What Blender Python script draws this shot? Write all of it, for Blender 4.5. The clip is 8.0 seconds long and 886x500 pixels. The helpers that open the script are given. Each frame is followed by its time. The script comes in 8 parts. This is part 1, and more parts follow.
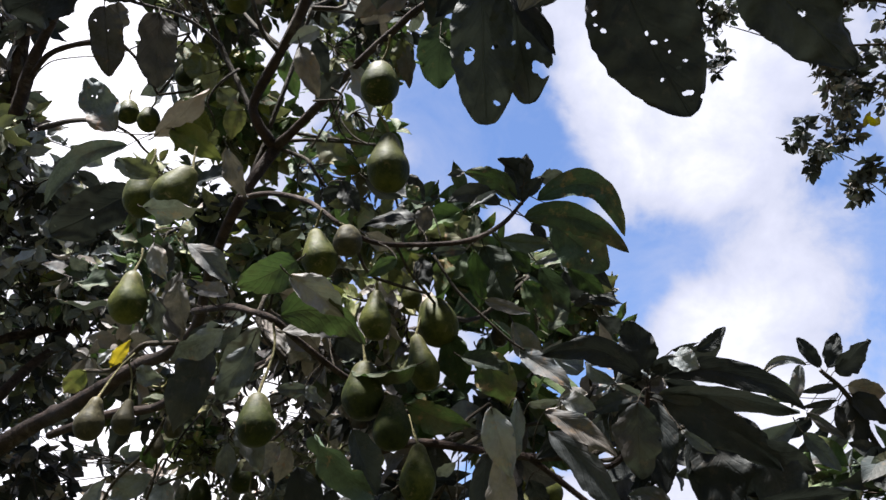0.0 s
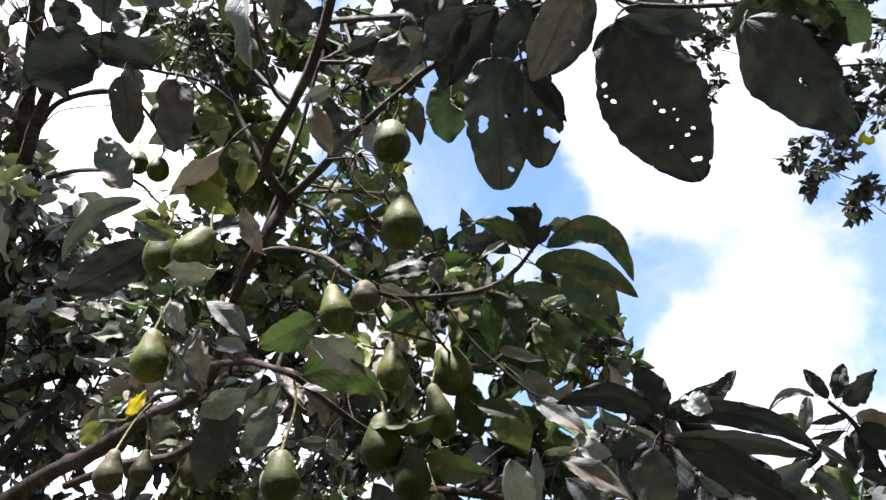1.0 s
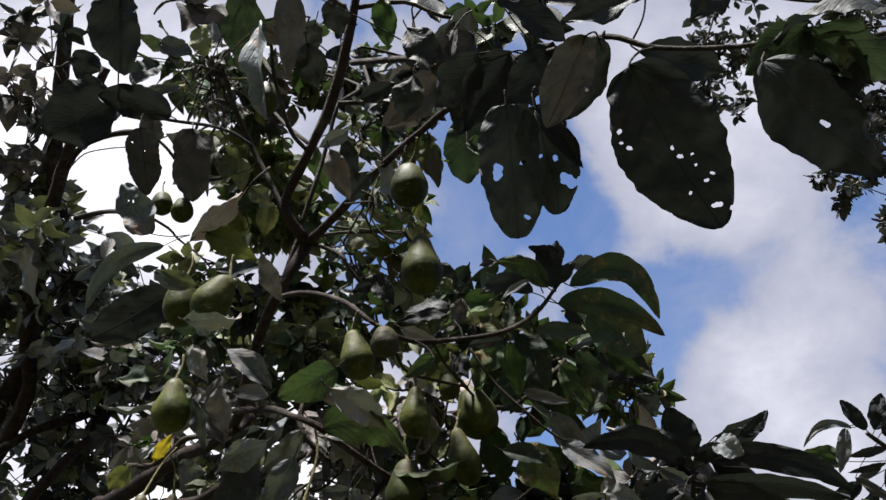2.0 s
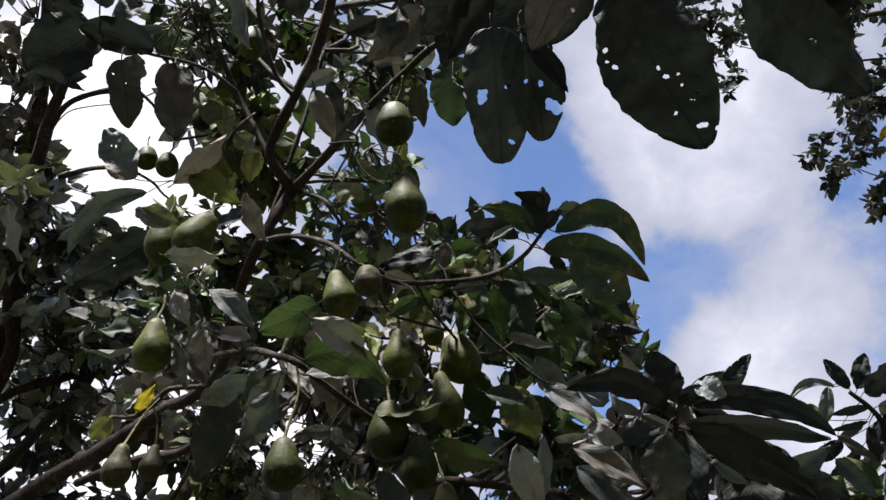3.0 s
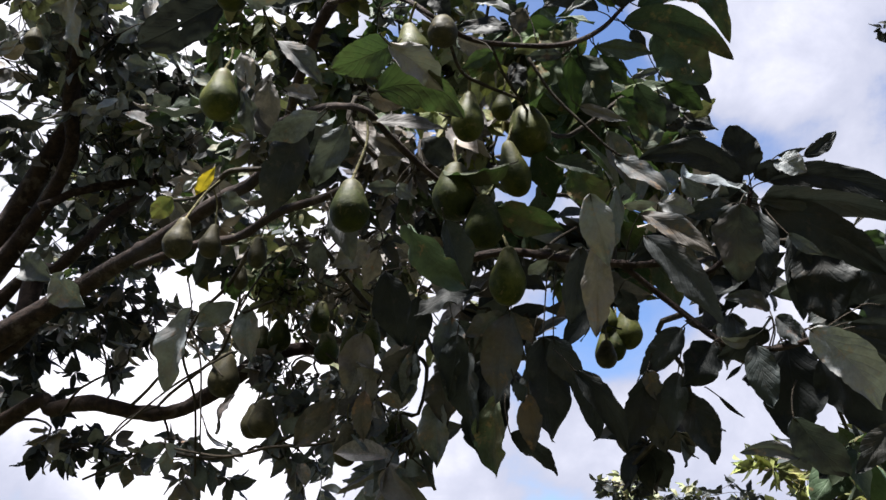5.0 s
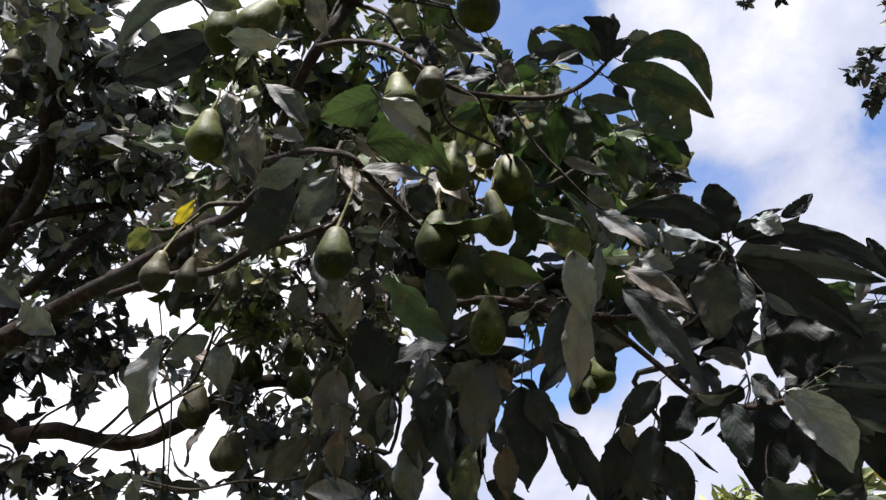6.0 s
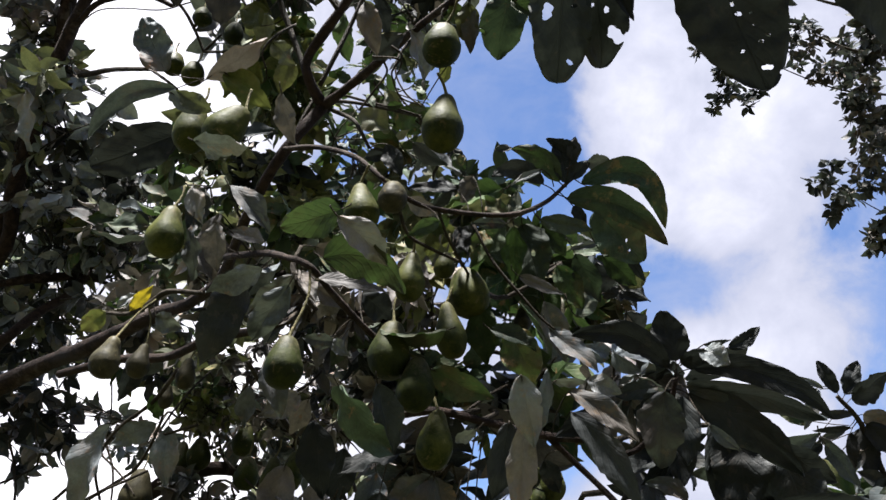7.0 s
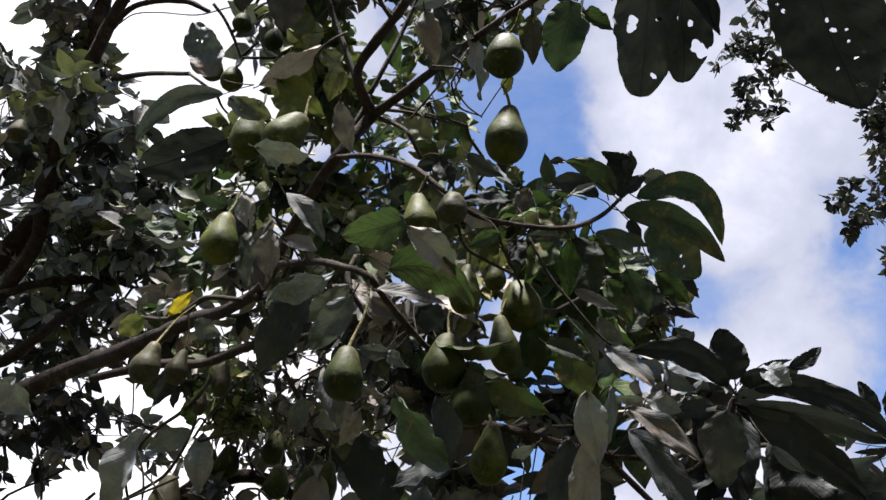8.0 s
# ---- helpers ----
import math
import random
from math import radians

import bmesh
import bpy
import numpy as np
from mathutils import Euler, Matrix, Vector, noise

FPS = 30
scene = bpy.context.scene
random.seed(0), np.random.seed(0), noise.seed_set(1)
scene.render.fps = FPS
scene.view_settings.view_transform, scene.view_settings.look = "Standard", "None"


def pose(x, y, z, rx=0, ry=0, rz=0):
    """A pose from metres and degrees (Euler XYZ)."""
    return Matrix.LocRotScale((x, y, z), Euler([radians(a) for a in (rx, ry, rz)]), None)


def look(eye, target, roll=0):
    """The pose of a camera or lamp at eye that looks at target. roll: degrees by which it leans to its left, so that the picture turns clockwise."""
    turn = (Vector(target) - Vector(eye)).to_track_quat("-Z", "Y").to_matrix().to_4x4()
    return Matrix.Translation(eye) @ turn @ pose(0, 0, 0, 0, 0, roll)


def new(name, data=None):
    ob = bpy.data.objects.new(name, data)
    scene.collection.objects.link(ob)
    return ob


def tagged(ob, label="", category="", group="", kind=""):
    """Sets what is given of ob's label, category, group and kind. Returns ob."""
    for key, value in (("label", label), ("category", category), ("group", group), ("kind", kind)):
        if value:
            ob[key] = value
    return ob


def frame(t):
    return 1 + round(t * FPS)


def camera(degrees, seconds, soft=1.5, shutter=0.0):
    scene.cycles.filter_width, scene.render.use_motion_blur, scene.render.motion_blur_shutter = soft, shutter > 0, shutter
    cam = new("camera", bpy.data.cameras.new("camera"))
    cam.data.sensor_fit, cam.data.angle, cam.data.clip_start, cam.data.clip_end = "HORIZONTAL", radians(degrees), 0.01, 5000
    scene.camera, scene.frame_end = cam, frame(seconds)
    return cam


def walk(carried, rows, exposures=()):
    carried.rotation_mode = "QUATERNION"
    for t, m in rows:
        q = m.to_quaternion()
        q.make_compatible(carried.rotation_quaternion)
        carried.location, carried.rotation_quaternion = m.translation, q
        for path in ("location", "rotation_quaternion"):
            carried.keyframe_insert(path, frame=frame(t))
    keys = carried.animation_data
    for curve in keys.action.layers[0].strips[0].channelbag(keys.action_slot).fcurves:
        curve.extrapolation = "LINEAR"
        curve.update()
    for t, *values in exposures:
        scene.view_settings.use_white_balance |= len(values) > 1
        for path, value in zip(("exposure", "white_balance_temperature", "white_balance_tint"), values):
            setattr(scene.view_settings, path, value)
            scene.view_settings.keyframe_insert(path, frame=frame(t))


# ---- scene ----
cam = camera(52.63, 8.0, soft=1.5)
PATH = [
    (0, 0.0000, 0.0000, 1.6000, 118.00, 0.00, -0.00),
    (0.2, -0.0131, -0.0156, 1.6110, 118.24, 0.17, -0.17),
    (0.5, -0.0356, -0.0413, 1.6118, 118.88, 0.27, -0.40),
    (1, -0.0246, -0.0532, 1.6265, 119.53, 1.35, 0.65),
    (1.2, -0.0104, -0.0525, 1.6416, 119.94, 2.16, 2.37),
    (2.3, -0.0036, -0.0540, 1.6658, 121.14, 1.51, 3.16),
    (2.5, 0.0116, -0.0435, 1.6519, 120.08, 2.75, 3.15),
    (2.7, 0.0143, -0.0325, 1.6347, 119.62, 3.65, 2.72),
    (3, -0.0013, -0.0086, 1.6105, 119.88, 1.27, 2.06),
    (3.2, 0.0041, 0.0170, 1.5913, 118.15, 1.55, 2.64),
    (3.5, -0.0017, 0.0274, 1.5812, 115.92, 3.14, 3.51),
    (3.7, -0.0062, 0.0278, 1.5801, 114.77, 1.79, 2.51),
    (4, -0.0203, 0.0301, 1.5377, 115.03, -0.56, 1.05),
    (4.2, -0.0236, 0.0575, 1.5297, 113.79, -0.53, 2.57),
    (4.5, -0.0394, 0.0881, 1.4884, 112.31, -0.23, 3.44),
    (4.7, -0.0448, 0.1005, 1.4554, 112.02, -2.32, 3.49),
    (5.8, -0.0614, 0.0957, 1.4657, 111.65, -3.51, 2.50),
    (6, -0.0679, 0.0765, 1.4889, 113.48, -3.75, 0.68),
    (6.2, -0.0603, 0.0646, 1.5071, 114.71, -4.42, 0.12),
    (6.5, -0.0533, 0.0542, 1.5323, 116.39, -3.84, -0.46),
    (6.7, -0.0527, 0.0446, 1.5373, 117.80, -5.51, -1.21),
    (7, -0.0511, 0.0394, 1.5376, 118.71, -5.90, -2.66),
    (7.2, -0.0545, 0.0366, 1.5376, 119.76, -6.31, -3.20),
    (7.5, -0.0630, 0.0354, 1.5413, 120.26, -6.39, -3.32),
    (7.7, -0.0722, 0.0478, 1.5383, 119.28, -5.82, -2.91),
    (8, -0.1351, 0.0553, 1.5391, 119.33, -7.14, -2.86),
]
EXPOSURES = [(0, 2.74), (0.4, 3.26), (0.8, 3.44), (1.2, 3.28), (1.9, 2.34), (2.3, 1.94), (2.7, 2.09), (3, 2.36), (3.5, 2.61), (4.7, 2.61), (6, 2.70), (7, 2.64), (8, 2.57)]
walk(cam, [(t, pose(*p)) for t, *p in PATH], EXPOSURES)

# ---- daylight: broken bright cloud over blue, the sun behind thin cloud ----
SUN_ELEVATION, SUN_ROTATION = 75.0, 230.0
world = bpy.data.worlds.new("sky")
scene.world = world
world.use_nodes = True
wn, wl = world.node_tree.nodes, world.node_tree.links
wn.clear()


def wnode(kind, **values):
    n = wn.new(kind)
    for key, value in values.items():
        n.inputs[key].default_value = value
    return n


def wmath(op, a, b, clamp=False):
    n = wn.new("ShaderNodeMath")
    n.operation, n.use_clamp = op, clamp
    for socket, value in zip(n.inputs, (a, b)):
        if isinstance(value, (int, float)):
            socket.default_value = value
        else:
            wl.new(value, socket)
    return n.outputs[0]


sky = wn.new("ShaderNodeTexSky")
sky.sky_type, sky.sun_disc = "NISHITA", False
sky.sun_elevation, sky.sun_rotation = radians(SUN_ELEVATION), radians(SUN_ROTATION)
sky.air_density, sky.dust_density, sky.ozone_density = 1.0, 0.1, 3.0
coord = wn.new("ShaderNodeTexCoord")
ray = coord.outputs["Generated"]
puffs = wnode("ShaderNodeTexNoise", Scale=3.2, Detail=9.0, Roughness=0.56, Distortion=0.25)
wl.new(ray, puffs.inputs["Vector"])
wisps = wnode("ShaderNodeTexNoise", Scale=11.0, Detail=9.0, Roughness=0.58, Distortion=0.25)
wl.new(ray, wisps.inputs["Vector"])


def bank(direction, inner, outer, amount):
    """A soft bank of cloud (or, below zero, a gap of blue) round a direction; degrees."""
    dot = wn.new("ShaderNodeVectorMath")
    dot.operation = "DOT_PRODUCT"
    wl.new(ray, dot.inputs[0])
    dot.inputs[1].default_value = Vector(direction).normalized()
    step = wn.new("ShaderNodeMapRange")
    step.interpolation_type = "SMOOTHSTEP"
    wl.new(dot.outputs["Value"], step.inputs["Value"])
    step.inputs["From Min"].default_value = math.cos(radians(outer))
    step.inputs["From Max"].default_value = math.cos(radians(inner))
    step.inputs["To Max"].default_value = amount
    return step.outputs["Result"]


cover = wmath("MULTIPLY_ADD", puffs.outputs["Fac"], 1.5)
cover.node.inputs[2].default_value = -0.33
for b in (
    ((0.239, 0.761, 0.604), 2, 11, 0.55),
    ((0.299, 0.836, 0.46), 2, 10, 0.38),
    ((0.324, 0.875, 0.359), 2, 9, 0.32),
    ((-0.345, 0.844, 0.41), 8, 24, 0.9),
    ((-0.223, 0.964, 0.146), 6, 18, 0.8),
    ((0.298, 0.934, 0.197), 3, 12, 0.45),
    ((0.041, 0.783, 0.621), 1, 6.5, -0.75),
    ((-0.053, 0.869, 0.492), 2, 8, -0.5),
    ((0.171, 0.892, 0.419), 1, 5, -0.5),
    ((0.397, 0.799, 0.452), 1, 6, 0.04),
    ((0.11, 0.832, 0.543), 1, 4, -0.5),
    ((0.439, 0.825, 0.357), 1, 4, -0.18),
    ((0.351, 0.678, 0.646), 2, 8, 0.4),
    ((0.103, 0.978, 0.183), 1, 5, 0.55),
    ((0.132, 0.942, 0.308), 1, 5.5, -0.7),
    ((-0.143, 0.853, 0.502), 2, 7, -0.6),
    ((-0.377, 0.689, 0.619), 5, 14, 0.55),
    ((0.228, 0.860, 0.457), 1, 4, -0.5),
    ((0.283, 0.842, 0.460), 1, 4, -0.22),
):
    cover = wmath("ADD", cover, bank(*b))
cover = wmath("ADD", cover, wmath("MULTIPLY", wmath("SUBTRACT", wisps.outputs["Fac"], 0.5), 1.5))
veil = wn.new("ShaderNodeMapRange")
veil.interpolation_type = "SMOOTHSTEP"
wl.new(cover, veil.inputs["Value"])
veil.inputs["From Min"].default_value, veil.inputs["From Max"].default_value = 0.2, 0.78
haze = wnode("ShaderNodeTexNoise", Scale=7.0, Detail=7.0, Roughness=0.62, Distortion=0.6)
wl.new(ray, haze.inputs["Vector"])
thin_cloud = wmath("MULTIPLY", wmath("SUBTRACT", haze.outputs["Fac"], 0.40), 1.5, True)
wl.new(wmath("ADD", wmath("MULTIPLY", thin_cloud, 0.85), 0.15), veil.inputs["To Min"])
white = wn.new("ShaderNodeMix")
white.data_type = "RGBA"
white.inputs["A"].default_value = (0.63, 0.66, 0.83, 1)
white.inputs["B"].default_value = (1.94, 1.9, 2.03, 1)
thickness = wmath("MULTIPLY", wmath("SUBTRACT", cover, 0.45), 0.62, True)
wl.new(wmath("MULTIPLY", thickness, thickness), white.inputs["Factor"])
blue = wn.new("ShaderNodeMix")
blue.data_type, blue.blend_type = "RGBA", "MULTIPLY"
blue.inputs["Factor"].default_value = 1.0
wl.new(sky.outputs["Color"], blue.inputs["A"])
blue.inputs["B"].default_value = (0.120, 0.162, 0.215, 1)
mixed = wn.new("ShaderNodeMix")
mixed.data_type = "RGBA"
wl.new(veil.outputs["Result"], mixed.inputs["Factor"])
wl.new(blue.outputs["Result"], mixed.inputs["A"])
wl.new(white.outputs["Result"], mixed.inputs["B"])
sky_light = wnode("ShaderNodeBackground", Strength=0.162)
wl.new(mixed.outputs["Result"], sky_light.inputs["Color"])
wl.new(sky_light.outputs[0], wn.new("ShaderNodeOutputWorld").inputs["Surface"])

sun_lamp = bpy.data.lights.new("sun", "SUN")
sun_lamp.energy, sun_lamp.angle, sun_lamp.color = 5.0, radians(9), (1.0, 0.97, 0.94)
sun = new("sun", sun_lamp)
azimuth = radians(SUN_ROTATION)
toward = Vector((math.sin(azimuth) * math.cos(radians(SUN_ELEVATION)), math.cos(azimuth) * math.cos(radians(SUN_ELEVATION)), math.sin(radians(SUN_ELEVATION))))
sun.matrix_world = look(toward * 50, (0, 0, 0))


# ---- materials ----
class Surface:
    """A node material with a Principled shader, and short ways to wire it."""

    def __init__(self, name, rough=0.5, specular=0.5):
        self.mat = bpy.data.materials.new(name)
        self.mat.use_nodes = True
        self.n, self.l = self.mat.node_tree.nodes, self.mat.node_tree.links
        self.shader = self.n["Principled BSDF"]
        self.out = self.n["Material Output"]
        self.shader.inputs["Roughness"].default_value = rough
        self.shader.inputs["Specular IOR Level"].default_value = specular

    def put(self, socket, value):
        if isinstance(value, (int, float)):
            socket.default_value = value
        elif isinstance(value, tuple):
            socket.default_value = value if len(value) == len(socket.default_value) else (*value, 1)
        else:
            self.l.new(value, socket)

    def noise(self, scale, detail=6.0, rough=0.6, vector=None, distortion=0.0):
        n = self.n.new("ShaderNodeTexNoise")
        n.inputs["Scale"].default_value, n.inputs["Detail"].default_value = scale, detail
        n.inputs["Roughness"].default_value, n.inputs["Distortion"].default_value = rough, distortion
        self.l.new(vector or self.place(), n.inputs["Vector"])
        return n.outputs["Fac"]

    def place(self):
        return self.n.new("ShaderNodeTexCoord").outputs["Object"]

    def math(self, op, a, b=0.0, clamp=False):
        n = self.n.new("ShaderNodeMath")
        n.operation, n.use_clamp = op, clamp
        self.put(n.inputs[0], a)
        self.put(n.inputs[1], b)
        return n.outputs[0]

    def ramp(self, value, lo, hi, a=0.0, b=1.0):
        n = self.n.new("ShaderNodeMapRange")
        n.interpolation_type = "SMOOTHSTEP"
        for key, v in (("Value", value), ("From Min", lo), ("From Max", hi), ("To Min", a), ("To Max", b)):
            self.put(n.inputs[key], v)
        return n.outputs["Result"]

    def mix(self, factor, a, b, blend="MIX"):
        n = self.n.new("ShaderNodeMix")
        n.data_type, n.blend_type = "RGBA", blend
        self.put(n.inputs["Factor"], factor)
        self.put(n.inputs["A"], a)
        self.put(n.inputs["B"], b)
        return n.outputs["Result"]

    def bump(self, height, strength, distance):
        n = self.n.new("ShaderNodeBump")
        n.inputs["Strength"].default_value, n.inputs["Distance"].default_value = strength, distance
        self.l.new(height, n.inputs["Height"])
        self.l.new(n.outputs["Normal"], self.shader.inputs["Normal"])
        return n.outputs["Normal"]


def leaf_surface(name, face, vein, glow, spots=(0.16, 0.09, 0.05), spotted=0.60, rough=0.60, joined=False, through_light=0.13):
    """A leathery leaf: face and vein colours, glow for the light that comes through. UV x runs up the midrib, y across (0.5 is the midrib)."""
    s = Surface(name, rough, 0.12)
    uv = s.n.new("ShaderNodeSeparateXYZ")
    s.l.new(s.n.new("ShaderNodeTexCoord").outputs["UV"], uv.inputs[0])
    across = s.math("ABSOLUTE", s.math("SUBTRACT", uv.outputs["Y"], 0.5))
    if joined:
        chance = s.n.new("ShaderNodeNewGeometry").outputs["Random Per Island"]
    else:
        chance = s.n.new("ShaderNodeObjectInfo").outputs["Random"]
    # side veins sweep forward from the midrib
    run = s.math("SUBTRACT", s.math("MULTIPLY", uv.outputs["X"], 8.0), s.math("MULTIPLY", s.math("POWER", across, 0.8), 5.0))
    run = s.math("ADD", run, s.math("MULTIPLY", s.noise(24.0, 2.0), 0.9))
    tooth = s.math("ABSOLUTE", s.math("SUBTRACT", s.math("FRACT", run), 0.5))
    side = s.ramp(tooth, 0.20, 0.0)
    mid = s.ramp(across, 0.022, 0.006)
    veins = s.math("MAXIMUM", s.math("MULTIPLY", side, 0.18), mid)
    ribs = s.math("MAXIMUM", s.math("MULTIPLY", side, 0.55), mid)
    blotch = s.noise(16.0, 5.0)
    grain = s.noise(140.0, 4.0)
    c = s.mix(s.ramp(blotch, 0.3, 0.7), tuple(v * 0.62 for v in face), tuple(v * 1.3 for v in face))
    c = s.mix(s.math("MULTIPLY", s.ramp(grain, 0.4, 0.7), 0.4), c, tuple(v * 1.7 for v in face))
    c = s.mix(s.math("MULTIPLY", veins, 0.45), c, vein)
    c = s.mix(s.math("MULTIPLY", s.ramp(s.math("ADD", s.noise(34.0, 7.0, 0.7), s.math("MULTIPLY", chance, 0.06)), spotted, spotted + 0.1), 0.6), c, spots)
    c = s.mix(s.math("MULTIPLY", s.ramp(s.math("ADD", s.noise(7.0, 5.0, 0.65), s.math("MULTIPLY", chance, 0.1)), 0.52, 0.72), 0.5), c, tuple(0.5 * a + 0.5 * b for a, b in zip(face, spots)))
    tone = s.n.new("ShaderNodeHueSaturation")
    s.put(tone.inputs["Hue"], s.ramp(chance, 0.0, 1.0, 0.485, 0.515))
    s.put(tone.inputs["Saturation"], s.ramp(s.math("FRACT", s.math("MULTIPLY", chance, 7.3)), 0.0, 1.0, 0.75, 1.15))
    s.put(tone.inputs["Value"], s.ramp(s.math("FRACT", s.math("MULTIPLY", chance, 3.7)), 0.0, 1.0, 0.88 if joined else 0.66, 2.15 if joined else 1.7))
    s.l.new(c, tone.inputs["Color"])
    s.l.new(tone.outputs["Color"], s.shader.inputs["Base Color"])
    s.put(s.shader.inputs["Roughness"], s.ramp(s.noise(50.0, 4.0), 0.25, 0.8, rough - 0.1, rough + 0.22))
    relief = s.math("ADD", s.math("MULTIPLY", ribs, -0.4), s.math("ADD", s.math("MULTIPLY", blotch, 0.6), s.math("MULTIPLY", grain, 0.25)))
    relief = s.math("ADD", relief, s.math("MULTIPLY", s.noise(55.0, 3.0), 1.2))
    normal = s.bump(relief, 0.6, 0.0026)
    thin = s.n.new("ShaderNodeBsdfTranslucent")
    s.l.new(s.mix(s.math("MULTIPLY", veins, 0.5), glow, tuple(v * 0.4 for v in glow)), thin.inputs["Color"])
    s.l.new(normal, thin.inputs["Normal"])
    both = s.n.new("ShaderNodeMixShader")
    both.inputs["Fac"].default_value = through_light
    s.l.new(s.shader.outputs[0], both.inputs[1])
    s.l.new(thin.outputs[0], both.inputs[2])
    s.l.new(both.outputs[0], s.out.inputs["Surface"])
    return s.mat


LEAF_COLOURS = dict(
    # dark: leaf colour taken near black to hold the shade on its faces
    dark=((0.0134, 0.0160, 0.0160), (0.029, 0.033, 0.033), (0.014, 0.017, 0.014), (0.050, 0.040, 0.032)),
    green=((0.022, 0.035, 0.014), (0.038, 0.053, 0.026), (0.040, 0.072, 0.018)),
    olive=((0.070, 0.078, 0.046), (0.110, 0.118, 0.075), (0.080, 0.092, 0.032)),
    # pale and grey: glaucous undersides, plus sky sheen put into the colour
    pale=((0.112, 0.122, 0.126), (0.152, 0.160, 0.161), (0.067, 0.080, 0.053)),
    # slate: a mid grey-green, lowered to carry shade in the colour
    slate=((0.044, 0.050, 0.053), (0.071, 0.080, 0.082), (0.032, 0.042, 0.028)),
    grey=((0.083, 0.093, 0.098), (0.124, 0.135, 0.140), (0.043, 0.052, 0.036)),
    brown=((0.093, 0.088, 0.084), (0.138, 0.130, 0.122), (0.057, 0.050, 0.037)),
    # umber: brown leaves with shade mixed into the colour
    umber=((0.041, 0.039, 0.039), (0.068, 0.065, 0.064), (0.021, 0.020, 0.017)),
    moss=((0.027, 0.040, 0.025), (0.048, 0.064, 0.043), (0.022, 0.036, 0.015)),
    lime=((0.062, 0.073, 0.024), (0.10, 0.112, 0.05), (0.10, 0.115, 0.028)),
    yellow=((0.30, 0.25, 0.03), (0.34, 0.30, 0.08), (0.46, 0.36, 0.02)),
)
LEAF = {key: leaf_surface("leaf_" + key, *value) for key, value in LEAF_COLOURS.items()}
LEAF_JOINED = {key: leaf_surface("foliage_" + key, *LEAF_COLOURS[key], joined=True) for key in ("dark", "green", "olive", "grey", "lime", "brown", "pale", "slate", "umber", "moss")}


def bark_surface(name, dark, light, lichen):
    s = Surface(name, 0.85, 0.15)
    rough = s.noise(42.0, 8.0, 0.68, distortion=0.6)
    fine = s.noise(210.0, 5.0)
    c = s.mix(s.ramp(rough, 0.32, 0.68), dark, light)
    c = s.mix(s.math("MULTIPLY", fine, 0.5), c, tuple(v * 0.5 for v in dark))
    c = s.mix(s.math("MULTIPLY", s.ramp(s.noise(14.0, 7.0, 0.7), 0.54, 0.66), 0.75), c, lichen)
    s.l.new(c, s.shader.inputs["Base Color"])
    s.bump(s.math("ADD", rough, s.math("MULTIPLY", fine, 0.4)), 0.9, 0.008)
    return s.mat


BARK = bark_surface("bark", (0.0075, 0.0045, 0.0036), (0.034, 0.0205, 0.0150), (0.058, 0.047, 0.040))
TWIG_BARK = bark_surface("twig_bark", (0.013, 0.010, 0.007), (0.036, 0.028, 0.019), (0.055, 0.047, 0.038))
STALK = bark_surface("fruit_stalk", (0.065, 0.06, 0.028), (0.13, 0.115, 0.055), (0.16, 0.12, 0.07))


def fruit_surface(name, low, high, rough):
    s = Surface(name, rough, 0.08)
    chance = s.n.new("ShaderNodeObjectInfo").outputs["Random"]
    patch = s.noise(22.0, 6.0)
    specks = s.n.new("ShaderNodeTexVoronoi")
    specks.inputs["Scale"].default_value = 330.0
    s.l.new(s.place(), specks.inputs["Vector"])
    dots = s.ramp(specks.outputs["Distance"], 0.26, 0.1)
    c = s.mix(s.ramp(s.math("ADD", s.math("MULTIPLY", patch, 0.6), s.math("MULTIPLY", s.noise(75.0, 6.0, 0.7), 0.4)), 0.36, 0.64), low, high)
    c = s.mix(s.math("MULTIPLY", dots, 0.12), c, tuple(v * 1.6 for v in high))
    c = s.mix(s.math("MULTIPLY", s.ramp(s.noise(48.0, 8.0, 0.72, distortion=1.0), 0.57, 0.68), 0.55), c, (0.105, 0.078, 0.040))
    # greyish-brown scurf, netted round the neck and thinning down the shoulders
    height = s.n.new("ShaderNodeSeparateXYZ")
    s.l.new(s.n.new("ShaderNodeTexCoord").outputs["Generated"], height.inputs[0])
    scurf = s.ramp(s.math("ADD", s.math("MULTIPLY", height.outputs["Z"], 0.55), s.noise(85.0, 9.0, 0.75, distortion=0.8)), 0.80, 1.02)
    c = s.mix(s.math("MULTIPLY", scurf, 0.42), c, (0.075, 0.066, 0.038))
    tone = s.n.new("ShaderNodeHueSaturation")
    s.put(tone.inputs["Value"], s.ramp(chance, 0.0, 1.0, 0.85, 1.2))
    s.l.new(c, tone.inputs["Color"])
    s.l.new(tone.outputs["Color"], s.shader.inputs["Base Color"])
    s.put(s.shader.inputs["Roughness"], s.ramp(patch, 0.3, 0.75, rough - 0.06, rough + 0.16))
    s.shader.inputs["Subsurface Weight"].default_value = 0.0
    s.bump(s.math("ADD", s.math("MULTIPLY", s.noise(48.0, 4.0), 1.0), s.math("MULTIPLY", dots, 0.15)), 0.7, 0.0026)
    return s.mat


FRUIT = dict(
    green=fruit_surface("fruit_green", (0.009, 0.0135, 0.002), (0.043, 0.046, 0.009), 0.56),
    # deep: a darker green, with the shade among leaves put into the colour
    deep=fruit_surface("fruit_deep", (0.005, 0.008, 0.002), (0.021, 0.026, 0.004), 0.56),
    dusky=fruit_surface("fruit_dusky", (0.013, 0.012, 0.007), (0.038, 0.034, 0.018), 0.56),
)


